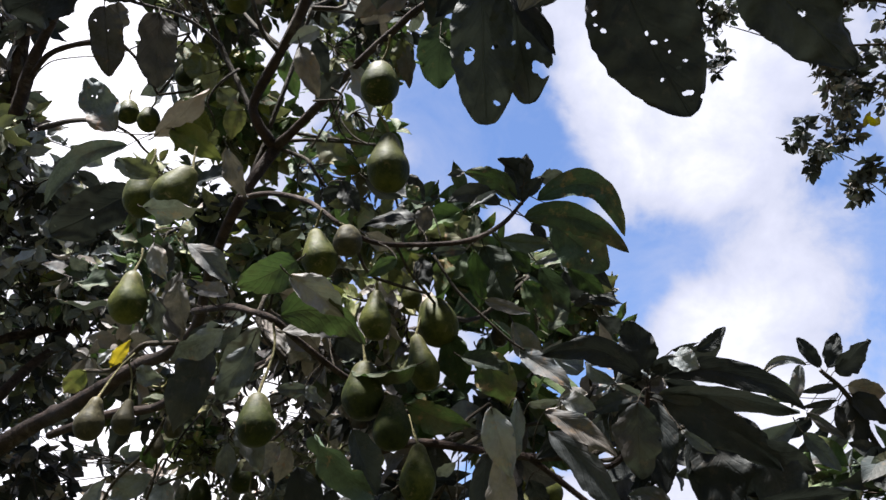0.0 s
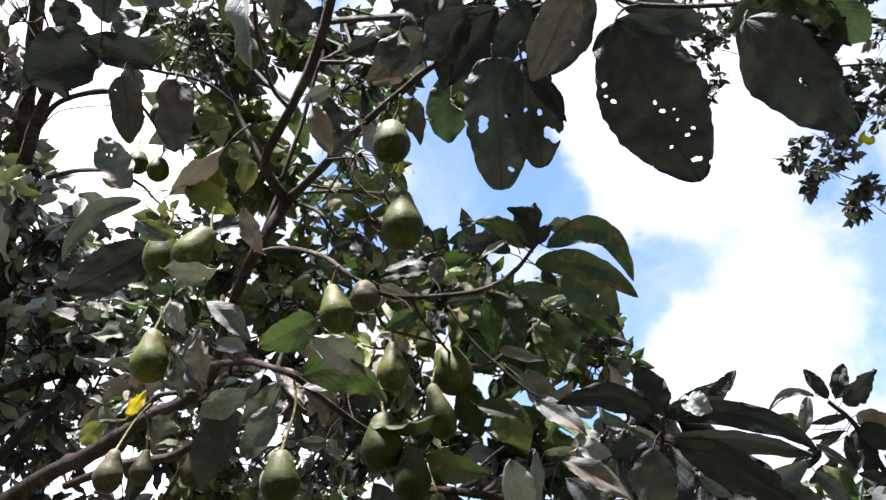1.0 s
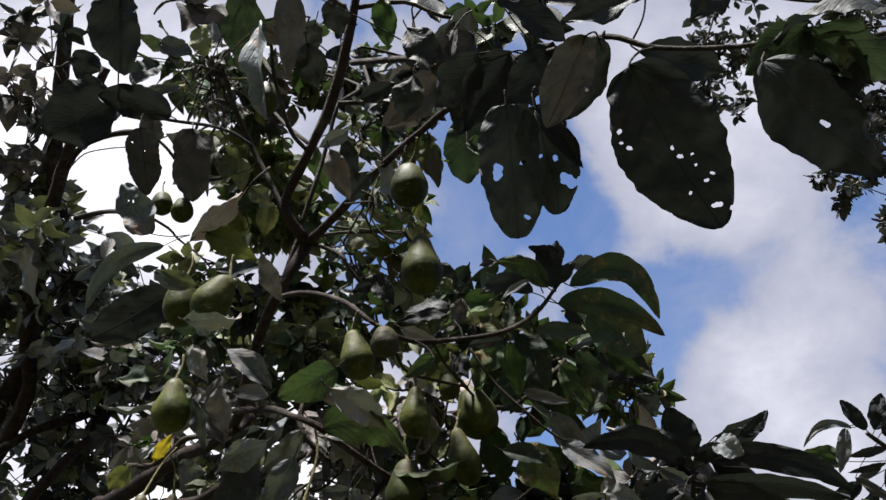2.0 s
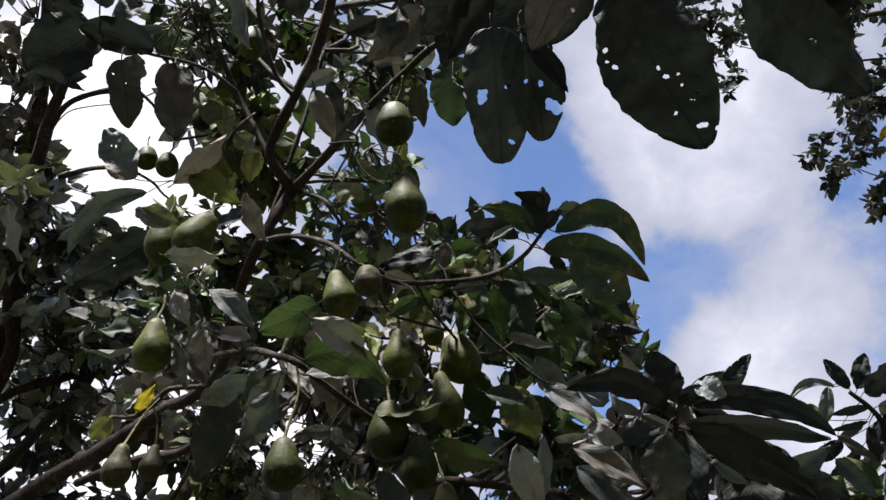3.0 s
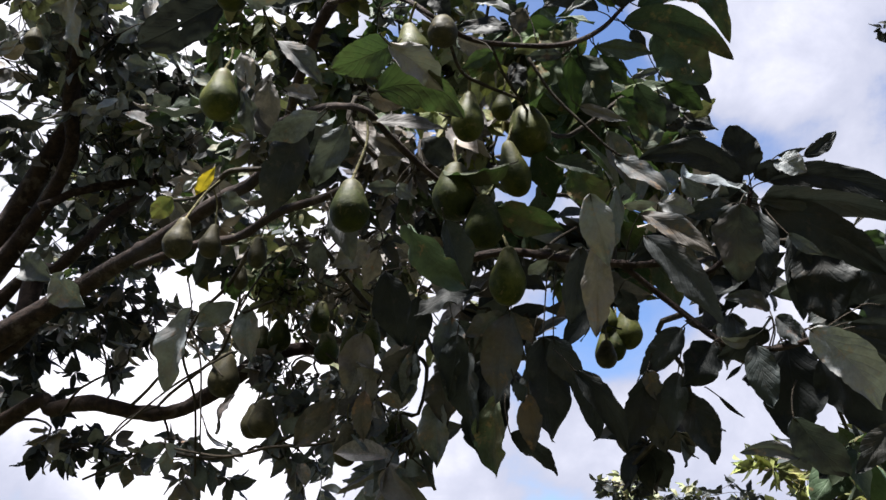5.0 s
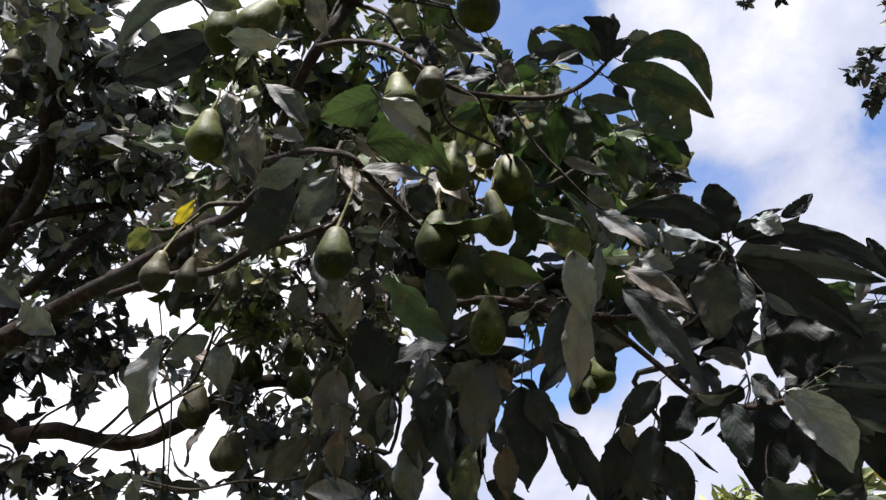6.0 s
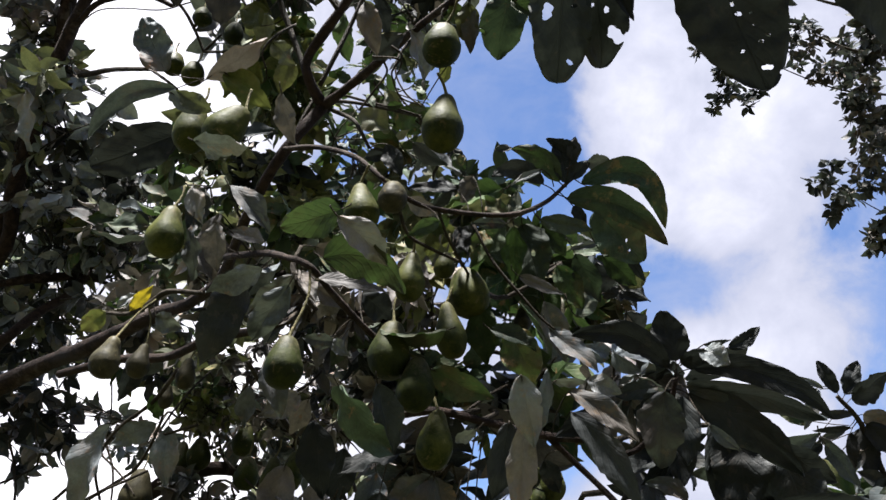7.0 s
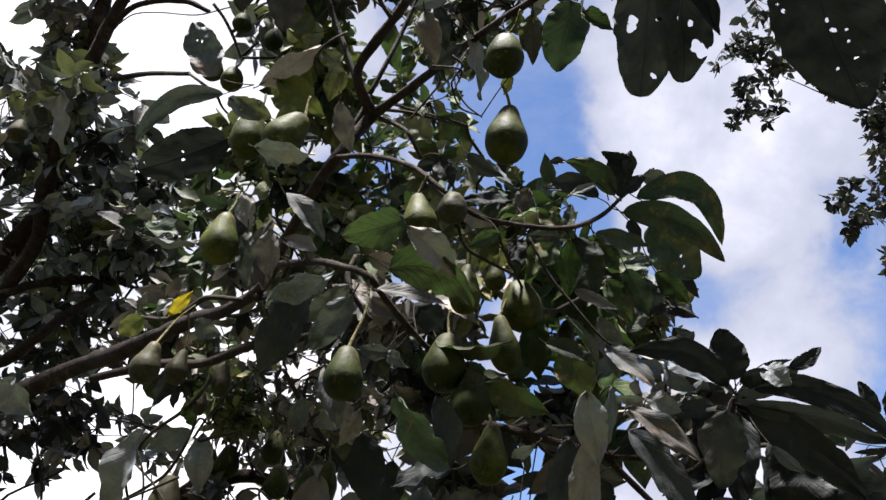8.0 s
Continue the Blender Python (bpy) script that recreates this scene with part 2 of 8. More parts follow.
def ground_surface():
    s = Surface("orchard_ground", 0.95, 0.2)
    c = s.mix(s.ramp(s.noise(0.35, 8.0, 0.65), 0.4, 0.6), (0.026, 0.034, 0.014), (0.055, 0.042, 0.028))
    c = s.mix(s.math("MULTIPLY", s.noise(9.0, 8.0, 0.7), 0.6), c, (0.028, 0.036, 0.012))
    s.l.new(c, s.shader.inputs["Base Color"])
    s.bump(s.noise(6.0, 9.0, 0.7), 0.9, 0.05)
    return s.mat


GROUND = ground_surface()


# ---- makers ----
def part(name, bm, material, parent, label="", kind=""):
    """Links a bmesh, in world places, as one mesh under a thing or a part."""
    data = bpy.data.meshes.new(name)
    bm.to_mesh(data)
    bm.free()
    for p in data.polygons:
        p.use_smooth = True
    for m in (material if isinstance(material, (list, tuple)) else [material]):
        data.materials.append(m)
    ob = new(name, data)
    if parent is not None:
        ob.parent = parent
        ob.matrix_parent_inverse = Matrix.Translation(-parent.location)
    return tagged(ob, label, kind=kind)


def thing(name, place, label, category, group="", kind=""):
    ob = new(name)
    ob.location = place
    ob.empty_display_size = 0.05
    return tagged(ob, label, category, group, kind)


def spline(points, steps):
    """Catmull-Rom through points of any size."""
    pts = [np.array(p, float) for p in points]
    pts = [2 * pts[0] - pts[1], *pts, 2 * pts[-1] - pts[-2]]
    out = []
    for a, b, c, d in zip(pts, pts[1:], pts[2:], pts[3:]):
        for i in range(steps):
            u = i / steps
            out.append(0.5 * (2 * b + (c - a) * u + (2 * a - 5 * b + 4 * c - d) * u * u + (3 * b - a - 3 * c + d) * u ** 3))
    out.append(pts[-2])
    return out


def tube(bm, line, sides=10, lump=0.0, seed=0.0, slot=0):
    """A closed tube along rows of x, y, z, radius."""
    rings, side = [], None
    for i, row in enumerate(line):
        at = Vector(row[:3])
        ahead = (Vector(line[min(i + 1, len(line) - 1)][:3]) - Vector(line[max(i - 1, 0)][:3])).normalized()
        if side is None:
            side = ahead.orthogonal().normalized()
        side = (side - ahead * side.dot(ahead)).normalized()
        up = ahead.cross(side)
        ring = []
        for k in range(sides):
            a = 2 * math.pi * k / sides
            way = side * math.cos(a) + up * math.sin(a)
            r = row[3]
            if lump:
                r *= 1 + lump * noise.noise((at + way * r * 1.3) * 22 + Vector((seed, 0, 0))) + 0.6 * lump * noise.noise(at * 9 + Vector((0, seed, 0)))
            ring.append(bm.verts.new(at + way * r))
        rings.append(ring)
    for a, b in zip(rings, rings[1:]):
        for k in range(sides):
            f = bm.faces.new((a[k], a[(k + 1) % sides], b[(k + 1) % sides], b[k]))
            f.material_index = slot
    for ring in (rings[0][::-1], rings[-1]):
        f = bm.faces.new(ring)
        f.material_index = slot
    return rings


def limb(name, parent, points, label="", twig=False, sides=12):
    """A branch through points of x, y, z, radius."""
    bm = bmesh.new()
    tube(bm, spline(points, 7), 8 if twig else sides, 0.12 if twig else 0.2, seed=points[0][0] * 7)
    return part(name, bm, TWIG_BARK if twig else BARK, parent, label)


FACING = Vector((0.0, -0.86, -0.51))


def leaf_frame(base, tip, roll):
    along = (tip - base).normalized()
    across = along.cross(FACING)
    if across.length < 0.05:
        across = along.cross(Vector((1, 0, 0)))
    across.normalize()
    face = across.cross(along)
    turn = Matrix.Rotation(radians(roll), 3, along)
    return along, turn @ across, turn @ face


def leaf_half_width(s, blunt=0.86):
    return (math.sin(math.pi * s ** 0.86) ** blunt) * (1 - 0.3 * s ** 5) if 0 < s < 1 else 0.0


def blade(bm, uv, base, tip, width, roll=0.0, bend=0.0, arc=0.0, fold=0.18, wave=0.05, rows=12, seed=0.0, holes_kept=False, curl=0.0, slot=0, cols=None, blunt=0.86):
    """One leaf blade. bend lifts its middle off the chord towards its face, arc bows it sideways, both as shares of its length."""
    along, across, face = leaf_frame(base, tip, roll)
    length = (tip - base).length
    cols = cols or (-1, -0.84, -0.65, -0.42, -0.2, 0, 0.2, 0.42, 0.65, 0.84, 1)
    grid = []
    # a blade twists about its midrib, and its end droops or lifts
    twist = 0.0 if holes_kept else radians(34) * math.sin(seed * 12.9)
    nod = 0.10 * math.sin(seed * 5.7)
    tears = [(0.15 + 0.75 * abs(math.sin(seed * k * 3.1)), 0.01 + 0.02 * abs(math.sin(seed * k * 7.7)), 0.22 * abs(math.sin(seed * k * 5.3)) ** 2, 1 if math.sin(seed * k * 9.1) > 0 else -1) for k in (1.0, 1.7, 2.9)]
    for i in range(rows + 1):
        s = i / rows
        hump = 4 * s * (1 - s)
        sway = 0.07 * length * s * noise.noise(Vector((s * 1.6, seed * 0.7, 9.0)))
        mid = base + along * (length * s) + across * (arc * length * hump + sway) + face * (bend * length * hump + nod * length * s * s * (1 - s) * 2)
        slope = 4 * (1 - 2 * s)
        run = (along + across * (arc * slope) + face * (bend * slope)).normalized()
        wide = (across - run * across.dot(run)).normalized()
        up = wide.cross(run)
        if up.dot(face) < 0:
            up = -up
        turn = twist * (s - 0.3)
        wide, up = wide * math.cos(turn) + up * math.sin(turn), up * math.cos(turn) - wide * math.sin(turn)
        half = 0.5 * width * leaf_half_width(s, blunt)
        line = []
        for c in cols:
            ripple = wave * width * (c * c) * math.sin(s * 15 + seed * 5 + (1.7 if c > 0 else 0)) * (0.5 + 0.9 * noise.noise(Vector((s * 4, seed, c))))
            ripple += (0.05 + 0.85 * wave) * width * noise.noise(Vector((s * 3.0, seed * 1.3, c * 1.1))) + 0.007 * width * abs(c) * math.sin(s * 44 - abs(c) * 5 + seed)
            ripple += 0.10 * width * abs(c) ** 1.5 * noise.noise(Vector((s * 8.0, seed * 2.1, c * 2.4)))
            edge = 1 + 0.24 * abs(c) * noise.noise(Vector((s * 3.3, c * 2 + seed, 3.0))) + 0.07 * abs(c) * noise.noise(Vector((s * 17, c * 2 + seed, 7.0)))
            if abs(c) == 1 and rows > 8:
                edge *= 1 - sum(depth * math.exp(-((s - at) / span) ** 2) for at, span, depth, side in tears if side == c)
            rise = fold * abs(c) * half - curl * half * c * c * c * c + ripple
            if c == 0:
                rise -= 0.0012
            v = bm.verts.new(mid + wide * (c * half * edge) + up * rise)
            line.append((v, s, 0.5 + 0.5 * c))
        grid.append(line)
    for a, b in zip(grid, grid[1:]):
        for k in range(len(cols) - 1):
            corners = (a[k], a[k + 1], b[k + 1], b[k])
            f = bm.faces.new([v for v, _, _ in corners])
            f.material_index = slot
            for loop, (_, u, w) in zip(f.loops, corners):
                loop[uv].uv = (u, w)
    return grid


def pierce(bm, grid, holes, along, across, length, half):
    """Insect holes: places up (0 to 1) and across (-1 to 1) a blade, with a radius as a share of its half width. Rims are drawn to the round, then the inside is cut out."""
    flat = {v: Vector((s * length / half, (w - 0.5) * 2 * max(leaf_half_width(s), 0.05))) for line in grid for v, s, w in line}
    gone = set()
    for hs, hw, hr, stretch in holes:
        centre = Vector((hs * length / half, hw))
        far = {}
        for v, p in flat.items():
            d = p - centre
            if abs(d.x) < hr * 4 and abs(d.y) < hr * 4:
                a = math.atan2(d.y, d.x)
                ragged = 1 + 0.22 * math.sin(a * 2 + hs * 40) + 0.12 * math.sin(a * 5 + hw * 30)
                far[v] = (math.hypot(d.x / stretch, d.y) / (hr * ragged), d)
        inside = {f for v in far if far[v][0] < 1.2 for f in v.link_faces if all(c in far for c in f.verts) and sum(far[c][0] for c in f.verts) / len(f.verts) < 1}
        rim = {v for f in inside for v in f.verts if not all(g in inside for g in v.link_faces)}
        for v in rim:
            ratio, d = far[v]
            if ratio > 0.3:
                shift = d * (max(-0.5, min(0.5, 1 / ratio - 1)))
                v.co += along * (shift.x * half) + across * (shift.y * half)
        gone |= inside
    bmesh.ops.delete(bm, geom=list(gone), context="FACES")


LEAF_COUNT = [0]


def leaf(parent, base, tip, width, tone, roll=0.0, bend=0.0, arc=0.0, fold=0.2, wave=0.05, holes=(), curl=0.0, stalk=None, blunt=0.86):
    """A leaf of its own with its stalk, hanging on a branch."""
    LEAF_COUNT[0] += 1
    seed = LEAF_COUNT[0] * 0.37
    base, tip = Vector(base), Vector(tip)
    bm = bmesh.new()
    uv = bm.loops.layers.uv.new("UVMap")
    if holes:
        cols = [c / 36 for c in range(-36, 37)]
        grid = blade(bm, uv, base, tip, width, roll, bend, arc, fold, wave, 96, seed, holes_kept=True, curl=curl, cols=cols, blunt=blunt)
        way, side, _ = leaf_frame(base, tip, roll)
        pierce(bm, grid, holes, way, side, (tip - base).length, width / 2)
    else:
        blade(bm, uv, base, tip, width, roll, bend, arc, fold, wave, 28, seed, curl=curl, blunt=blunt)
    along = (tip - base).normalized()
    root = Vector(stalk) if stalk else base - along * 0.014 + Vector((0, 0, 0.006))
    r = 0.0011 + 0.004 * width
    middle = (root + base) / 2 - along * 0.006
    rib = base + (tip - base) * 0.1
    tube(bm, spline([(*root, r), (*middle, r * 0.9), (*base, r * 0.8), (*rib, r * 0.3)], 3), 6, slot=1)
    return part("leaf", bm, [LEAF[tone], TWIG_BARK], parent)


def whorls(name, parent, centre, radii, count, length, tones, seed, droop=0.5, per=(5, 8), label="", slim=0.47, root=None):
    """A mass of far foliage within an ellipsoid: twigs fork from a few hubs and end in whorls of drooping leaves. root: the place on the limb that it springs from."""
    rnd = random.Random(seed)
    bm = bmesh.new()
    uv = bm.loops.layers.uv.new("UVMap")
    centre = Vector(centre)

    def within(power):
        d = Vector((rnd.gauss(0, 1), rnd.gauss(0, 1), rnd.gauss(0, 1))).normalized() * rnd.random() ** power
        return Vector((d.x * radii[0], d.y * radii[1], d.z * radii[2]))

    def twig(a, b, r, end=0.6):
        mid = (a + b) / 2 + Vector((rnd.gauss(0, 0.06), rnd.gauss(0, 0.06), rnd.gauss(-0.03, 0.06))) * (b - a).length
        tube(bm, [(*a, r), (*mid, r * 0.5 * (1 + end)), (*b, r * end)], 5, slot=0)

    r = 0.012 * length + 0.0012
    if root:
        a, span = Vector(root), (centre - Vector(root)).length
        bends = [a.lerp(centre, u) + Vector((rnd.gauss(0, 0.1), rnd.gauss(0, 0.1), rnd.gauss(0.05, 0.1))) * span for u in (0.25, 0.5, 0.75)]
        tube(bm, spline([(*a, r * 2.4), *((*q, r * k) for q, k in zip(bends, (2.1, 1.8, 1.6))), (*centre, r * 1.4)], 3), 5, slot=0)
    hubs = [centre + within(0.6) * 0.75 for _ in range(max(2, count // 6))]
    for hub in hubs:
        twig(centre, hub, r * 1.8)
    for _ in range(count):
        at = centre + within(0.45)
        hub = min(hubs, key=lambda q: (q - at).length)
        if (at - hub).length < length * 0.3:
            at = hub + (at - hub).normalized() * length * rnd.uniform(0.4, 1.0)
        twig(hub, at, r * 1.2)
        way = ((at - hub).normalized() + Vector((rnd.gauss(0, 0.3), rnd.gauss(0, 0.3), rnd.gauss(0.2, 0.3)))).normalized()
        reach = min((at - hub).length, length * 1.2)
        slot = 1 + rnd.randrange(len(tones))
        side = way.orthogonal().normalized()
        turn0 = rnd.uniform(0, 6.28)
        for k in range(rnd.randint(*per)):
            a = turn0 + k * 2.4
            out = (side * math.cos(a) + way.cross(side) * math.sin(a)).normalized()
            aim = (out + way * rnd.uniform(-0.1, 0.8) + Vector((0, 0, -droop * rnd.uniform(0.1, 1.6)))).normalized()
            if aim.z > 0.45:
                aim = Vector((aim.x, aim.y, 0.3)).normalized()
            size = length * rnd.uniform(0.5, 1.25)
            base = at - (at - hub).normalized() * rnd.uniform(0, 0.35) * reach + out * 0.04 * length
            blade(bm, uv, base, base + aim * size, size * slim * rnd.uniform(0.75, 1.25), rnd.uniform(-80, 80), rnd.uniform(-0.05, 0.16), rnd.uniform(-0.1, 0.1),
                  rnd.uniform(0.05, 0.5), 0.07, 6, rnd.random() * 40, slot=slot, cols=(-1, -0.5, 0, 0.5, 1))
    return part(name, bm, [TWIG_BARK, *(LEAF_JOINED[t] for t in tones)], parent, label, "stuff")


def avocado(place, width, ratio, tone, label, lean=(0.0, 0.0), neck=0.5, stalk=None, spin=0.0):
    """A pear-shaped fruit about its middle, with a stalk that rises to its twig."""
    middle = Vector(place)
    length, r0 = width * ratio, width / 2
    tilt = Matrix.Rotation(radians(lean[0]), 3, "Y") @ Matrix.Rotation(radians(lean[1]), 3, "X") @ Matrix.Rotation(radians(spin), 3, "Z")
    top = middle + tilt @ Vector((0, 0, length * 0.5))
    ob = thing("avocado", top, label, "avocado", "avocados on the tree")
    bm = bmesh.new()
    rows, sides, rings = 22, 28, []
    for i in range(rows + 1):
        u = i / rows
        z = -math.cos(u * math.pi) * 0.5
        h = z + 0.5
        # broad belly below, narrowing to a neck above
        waist = min(1.0, max(0.0, (h - 0.28) / 0.56))
        r = math.sin(u * math.pi) ** 0.74 * (1.03 - 0.66 * neck * waist * waist * (3 - 2 * waist))
        ring = []
        for k in range(sides):
            a = 2 * math.pi * k / sides
            p = Vector((math.cos(a), math.sin(a), 0))
            lump = 1 + 0.06 * noise.noise(p * 1.5 + Vector((0, 0, z * 3)) + middle * 9) + 0.012 * math.cos(a * 5 + z * 2) + 0.03 * max(0.0, h - 0.45) * math.sin(a * 9 + 6 * noise.noise(middle * 30 + Vector((0, 0, z * 4))))
            q = p * (r * r0 * lump) + Vector((0.05 * r0 * math.sin(h * 3), 0, z * length))
            ring.append(bm.verts.new(middle + tilt @ q))
        rings.append(ring)
    for a, b in zip(rings, rings[1:]):
        for k in range(sides):
            bm.faces.new((a[k], a[(k + 1) % sides], b[(k + 1) % sides], b[k]))
    bmesh.ops.remove_doubles(bm, verts=bm.verts[:], dist=1e-5)
    part("fruit_body", bm, FRUIT[tone], ob)
    end = Vector(stalk) if stalk else top + Vector((0.006 * math.sin(spin), 0.01, 0.05))
    bm = bmesh.new()
    r = 0.0016 + 0.009 * width
    a, b = top + Vector((0, 0, -0.003)), end
    sag = (a + b) / 2 + Vector((0.09 * math.sin(spin) * (b - a).length, 0.05 * (b - a).length, 0.1 * (b - a).length))
    tube(bm, spline([(*a, r * 1.9), (*(a + (sag - a) * 0.16), r * 1.35), (*sag, r), (*b, r * 1.05)], 5), 8, 0.15, spin)
    part("fruit_stalk", bm, STALK, ob)
    return ob


# ---- ground, with an unseen slope added behind the path that blocks low sky ----
bm = bmesh.new()
for gx in range(41):
    for gy in range(41):
        x, y = [math.copysign(abs(g - 20) ** 2.2 * 0.9, g - 20) for g in (gx, gy)]
        near = max(0.0, 1 - math.hypot(x, y) / 400)
        slope = 0.62 * max(0.0, -y - 3.5) if y > -60 else 35.0
        bm.verts.new((x, y, 0.12 * near * noise.noise(Vector((x * 0.3, y * 0.3, 0))) - 0.05 + slope))
bm.verts.ensure_lookup_table()
for gx in range(40):
    for gy in range(40):
        i = gx * 41 + gy
        bm.faces.new([bm.verts[k] for k in (i, i + 41, i + 42, i + 1)])
tagged(part("ground", bm, GROUND, None), "grassy bare-earth orchard ground under the trees", "ground", kind="structure")


# ---- the avocado tree ----
avocado_tree = thing("avocado_tree", (-2.9, 3.6, 0.0), "old spreading avocado tree with large leathery leaves and hanging fruit", "tree")
far_tree = thing("far_tree", (6.2, 7.2, 0.0), "tall dark leafy tree across the clearing, its crown against the sky", "tree")
lime_shrub = thing("shrub", (1.7, 3.8, 0.0), "yellow-green sunlit shrub with long narrow leaves", "shrub")
dark_bush = thing("bush", (2.0, 9.5, 0.0), "distant dark leafy bush behind the avocado tree", "bush")
main_limb = limb("limb", avocado_tree, [(-2.9, 3.6, -0.1, 0.17), (-2.8, 3.4, 1, 0.13), (-2.35, 3, 1.75, 0.08), (-1.3601, 2.7115, 2.358, 0.0295), (-1.0314, 2.4117, 2.3894, 0.0237), (-0.8065, 2.2197, 2.431, 0.0193), (-0.6717, 2.0598, 2.4123, 0.0153), (-0.5638, 1.8908, 2.4106, 0.0123), (-0.4808, 1.6543, 2.4294, 0.0111), (-0.4087, 1.5295, 2.515, 0.0112), (-0.3466, 1.5348, 2.654, 0.0128)], "brown bark main limb arching up from the trunk")
left_prong = limb("branch", avocado_tree, [(-0.3466, 1.5348, 2.654, 0.0117), (-0.3777, 1.4846, 2.6846, 0.0103), (-0.3812, 1.463, 2.7251, 0.0103), (-0.3225, 1.399, 2.803, 0.0102), (-0.2771, 1.3563, 2.8832, 0.0114), (-0.2373, 1.295, 2.9985, 0.0102), (-0.1976, 1.2151, 3.1489, 0.0079)])
right_prong = limb("branch", avocado_tree, [(-0.3466, 1.5348, 2.654, 0.0105), (-0.2473, 1.4145, 2.6672, 0.0088), (-0.1453, 1.253, 2.6515, 0.0076), (-0.0889, 1.1547, 2.6234, 0.0066), (-0.0394, 1.0742, 2.6044, 0.0054), (0.0137, 1.0147, 2.5885, 0.0043)])
fork_twig = limb("twig", avocado_tree, [(-0.3812, 1.4846, 2.6846, 0.0063), (-0.4131, 1.4817, 2.754, 0.0058), (-0.4722, 1.4739, 2.8751, 0.006), (-0.5082, 1.4289, 2.9598, 0.0054), (-0.5262, 1.3951, 3.0233, 0.0048)], twig=True)
fork_twig2 = limb("twig", avocado_tree, [(-0.3284, 1.3844, 2.7824, 0.0046), (-0.3616, 1.3613, 2.8232, 0.0046), (-0.3876, 1.3101, 2.9137, 0.004), (-0.3875, 1.2615, 2.959, 0.0034)], twig=True)
fruit_branch = limb("branch", avocado_tree, [(-0.385, 1.4547, 2.4852, 0.0056), (-0.3164, 1.408, 2.4665, 0.0047), (-0.2337, 1.3291, 2.4019, 0.0044), (-0.1718, 1.2862, 2.3336, 0.0042), (-0.1173, 1.3182, 2.3159, 0.0043), (-0.043, 1.3644, 2.3355, 0.0044), (0.0464, 1.4047, 2.3663, 0.0045), (0.1097, 1.4252, 2.4129, 0.0042), (0.1547, 1.4376, 2.4748, 0.004), (0.1823, 1.4336, 2.5035, 0.0032)])
mid_branch = limb("branch", avocado_tree, [(-0.4788, 1.5748, 2.3045, 0.0066), (-0.3741, 1.4335, 2.2493, 0.0061), (-0.3147, 1.3457, 2.2012, 0.0057), (-0.2688, 1.3063, 2.1693, 0.0055), (-0.2309, 1.3723, 2.1539, 0.0057), (-0.1707, 1.4447, 2.1274, 0.0054), (-0.0958, 1.5163, 2.1021, 0.0051), (-0.0161, 1.557, 2.0706, 0.0052)])
right_branch = limb("branch", avocado_tree, [(-0.1863, 1.6091, 2.0183, 0.0082), (-0.0556, 1.5796, 2.048, 0.0076), (0.0529, 1.5492, 2.0276, 0.0069), (0.1529, 1.4995, 2.0007, 0.0066), (0.2246, 1.4821, 1.9971, 0.0061), (0.2767, 1.4704, 1.9786, 0.0055), (0.3288, 1.449, 2.0328, 0.0046), (0.3403, 1.4106, 2.0973, 0.0041)])
right_branch2 = limb("branch", avocado_tree, [(0.1434, 1.4986, 2.0018, 0.0057), (0.1928, 1.515, 1.9686, 0.0057), (0.2478, 1.5152, 1.9231, 0.0051), (0.3003, 1.4772, 1.8645, 0.0049), (0.3498, 1.3845, 1.8315, 0.0042), (0.3864, 1.28, 1.8242, 0.0035)])
top_twig = limb("twig", avocado_tree, [(-0.2245, 1.2775, 2.913, 0.0067), (-0.081, 1.1072, 2.7548, 0.0059), (0.0159, 0.9634, 2.6084, 0.0051), (0.0917, 0.85, 2.5083, 0.0042), (0.167, 0.7526, 2.4405, 0.0037), (0.2193, 0.7319, 2.3988, 0.0033), (0.2996, 0.7054, 2.3686, 0.0028), (0.3501, 0.6879, 2.3612, 0.0025), (0.4145, 0.679, 2.3597, 0.0024)], twig=True)
fruit_cluster_twig = limb("twig", avocado_tree, [(-0.219, 1.3318, 2.3968, 0.0026), (-0.1552, 1.3146, 2.3226, 0.0028), (-0.1285, 1.3592, 2.2814, 0.0029), (-0.0919, 1.3952, 2.2776, 0.0029), (-0.0242, 1.4497, 2.2816, 0.0027)], twig=True)
cluster_twig = limb("twig", avocado_tree, [(-0.0811, 1.3464, 2.3268, 0.0025), (-0.0581, 1.395, 2.2994, 0.0026), (-0.0242, 1.452, 2.2772, 0.0026), (0.0063, 1.5237, 2.2702, 0.0024)], twig=True)
left_limb = limb("limb", avocado_tree, [(-2.9, 3.6, 0.6, 0.12), (-2.75, 3.55, 1.6, 0.09), (-1.7881, 3.0981, 2.7997, 0.0312), (-1.6755, 2.8986, 3.1626, 0.0312), (-1.5836, 2.7, 3.5228, 0.0271), (-1.5259, 2.6052, 3.6953, 0.025), (-1.4702, 2.5412, 3.8124, 0.0208), (-1.3459, 2.4227, 4.0299, 0.0167)], "dark side limb rising from the trunk")
left_limb2 = limb("branch", avocado_tree, [(-1.5245, 2.6103, 3.6863, 0.0146), (-1.4141, 2.5218, 3.7463, 0.0103), (-1.2371, 2.4661, 3.7498, 0.0101), (-1.1161, 2.4428, 3.6933, 0.0079)])
left_twig = limb("twig", avocado_tree, [(-1.4804, 2.6948, 3.5358, 0.0104), (-1.2481, 2.4401, 3.3847, 0.0085), (-0.9778, 2.1161, 3.1539, 0.0066)], twig=True)
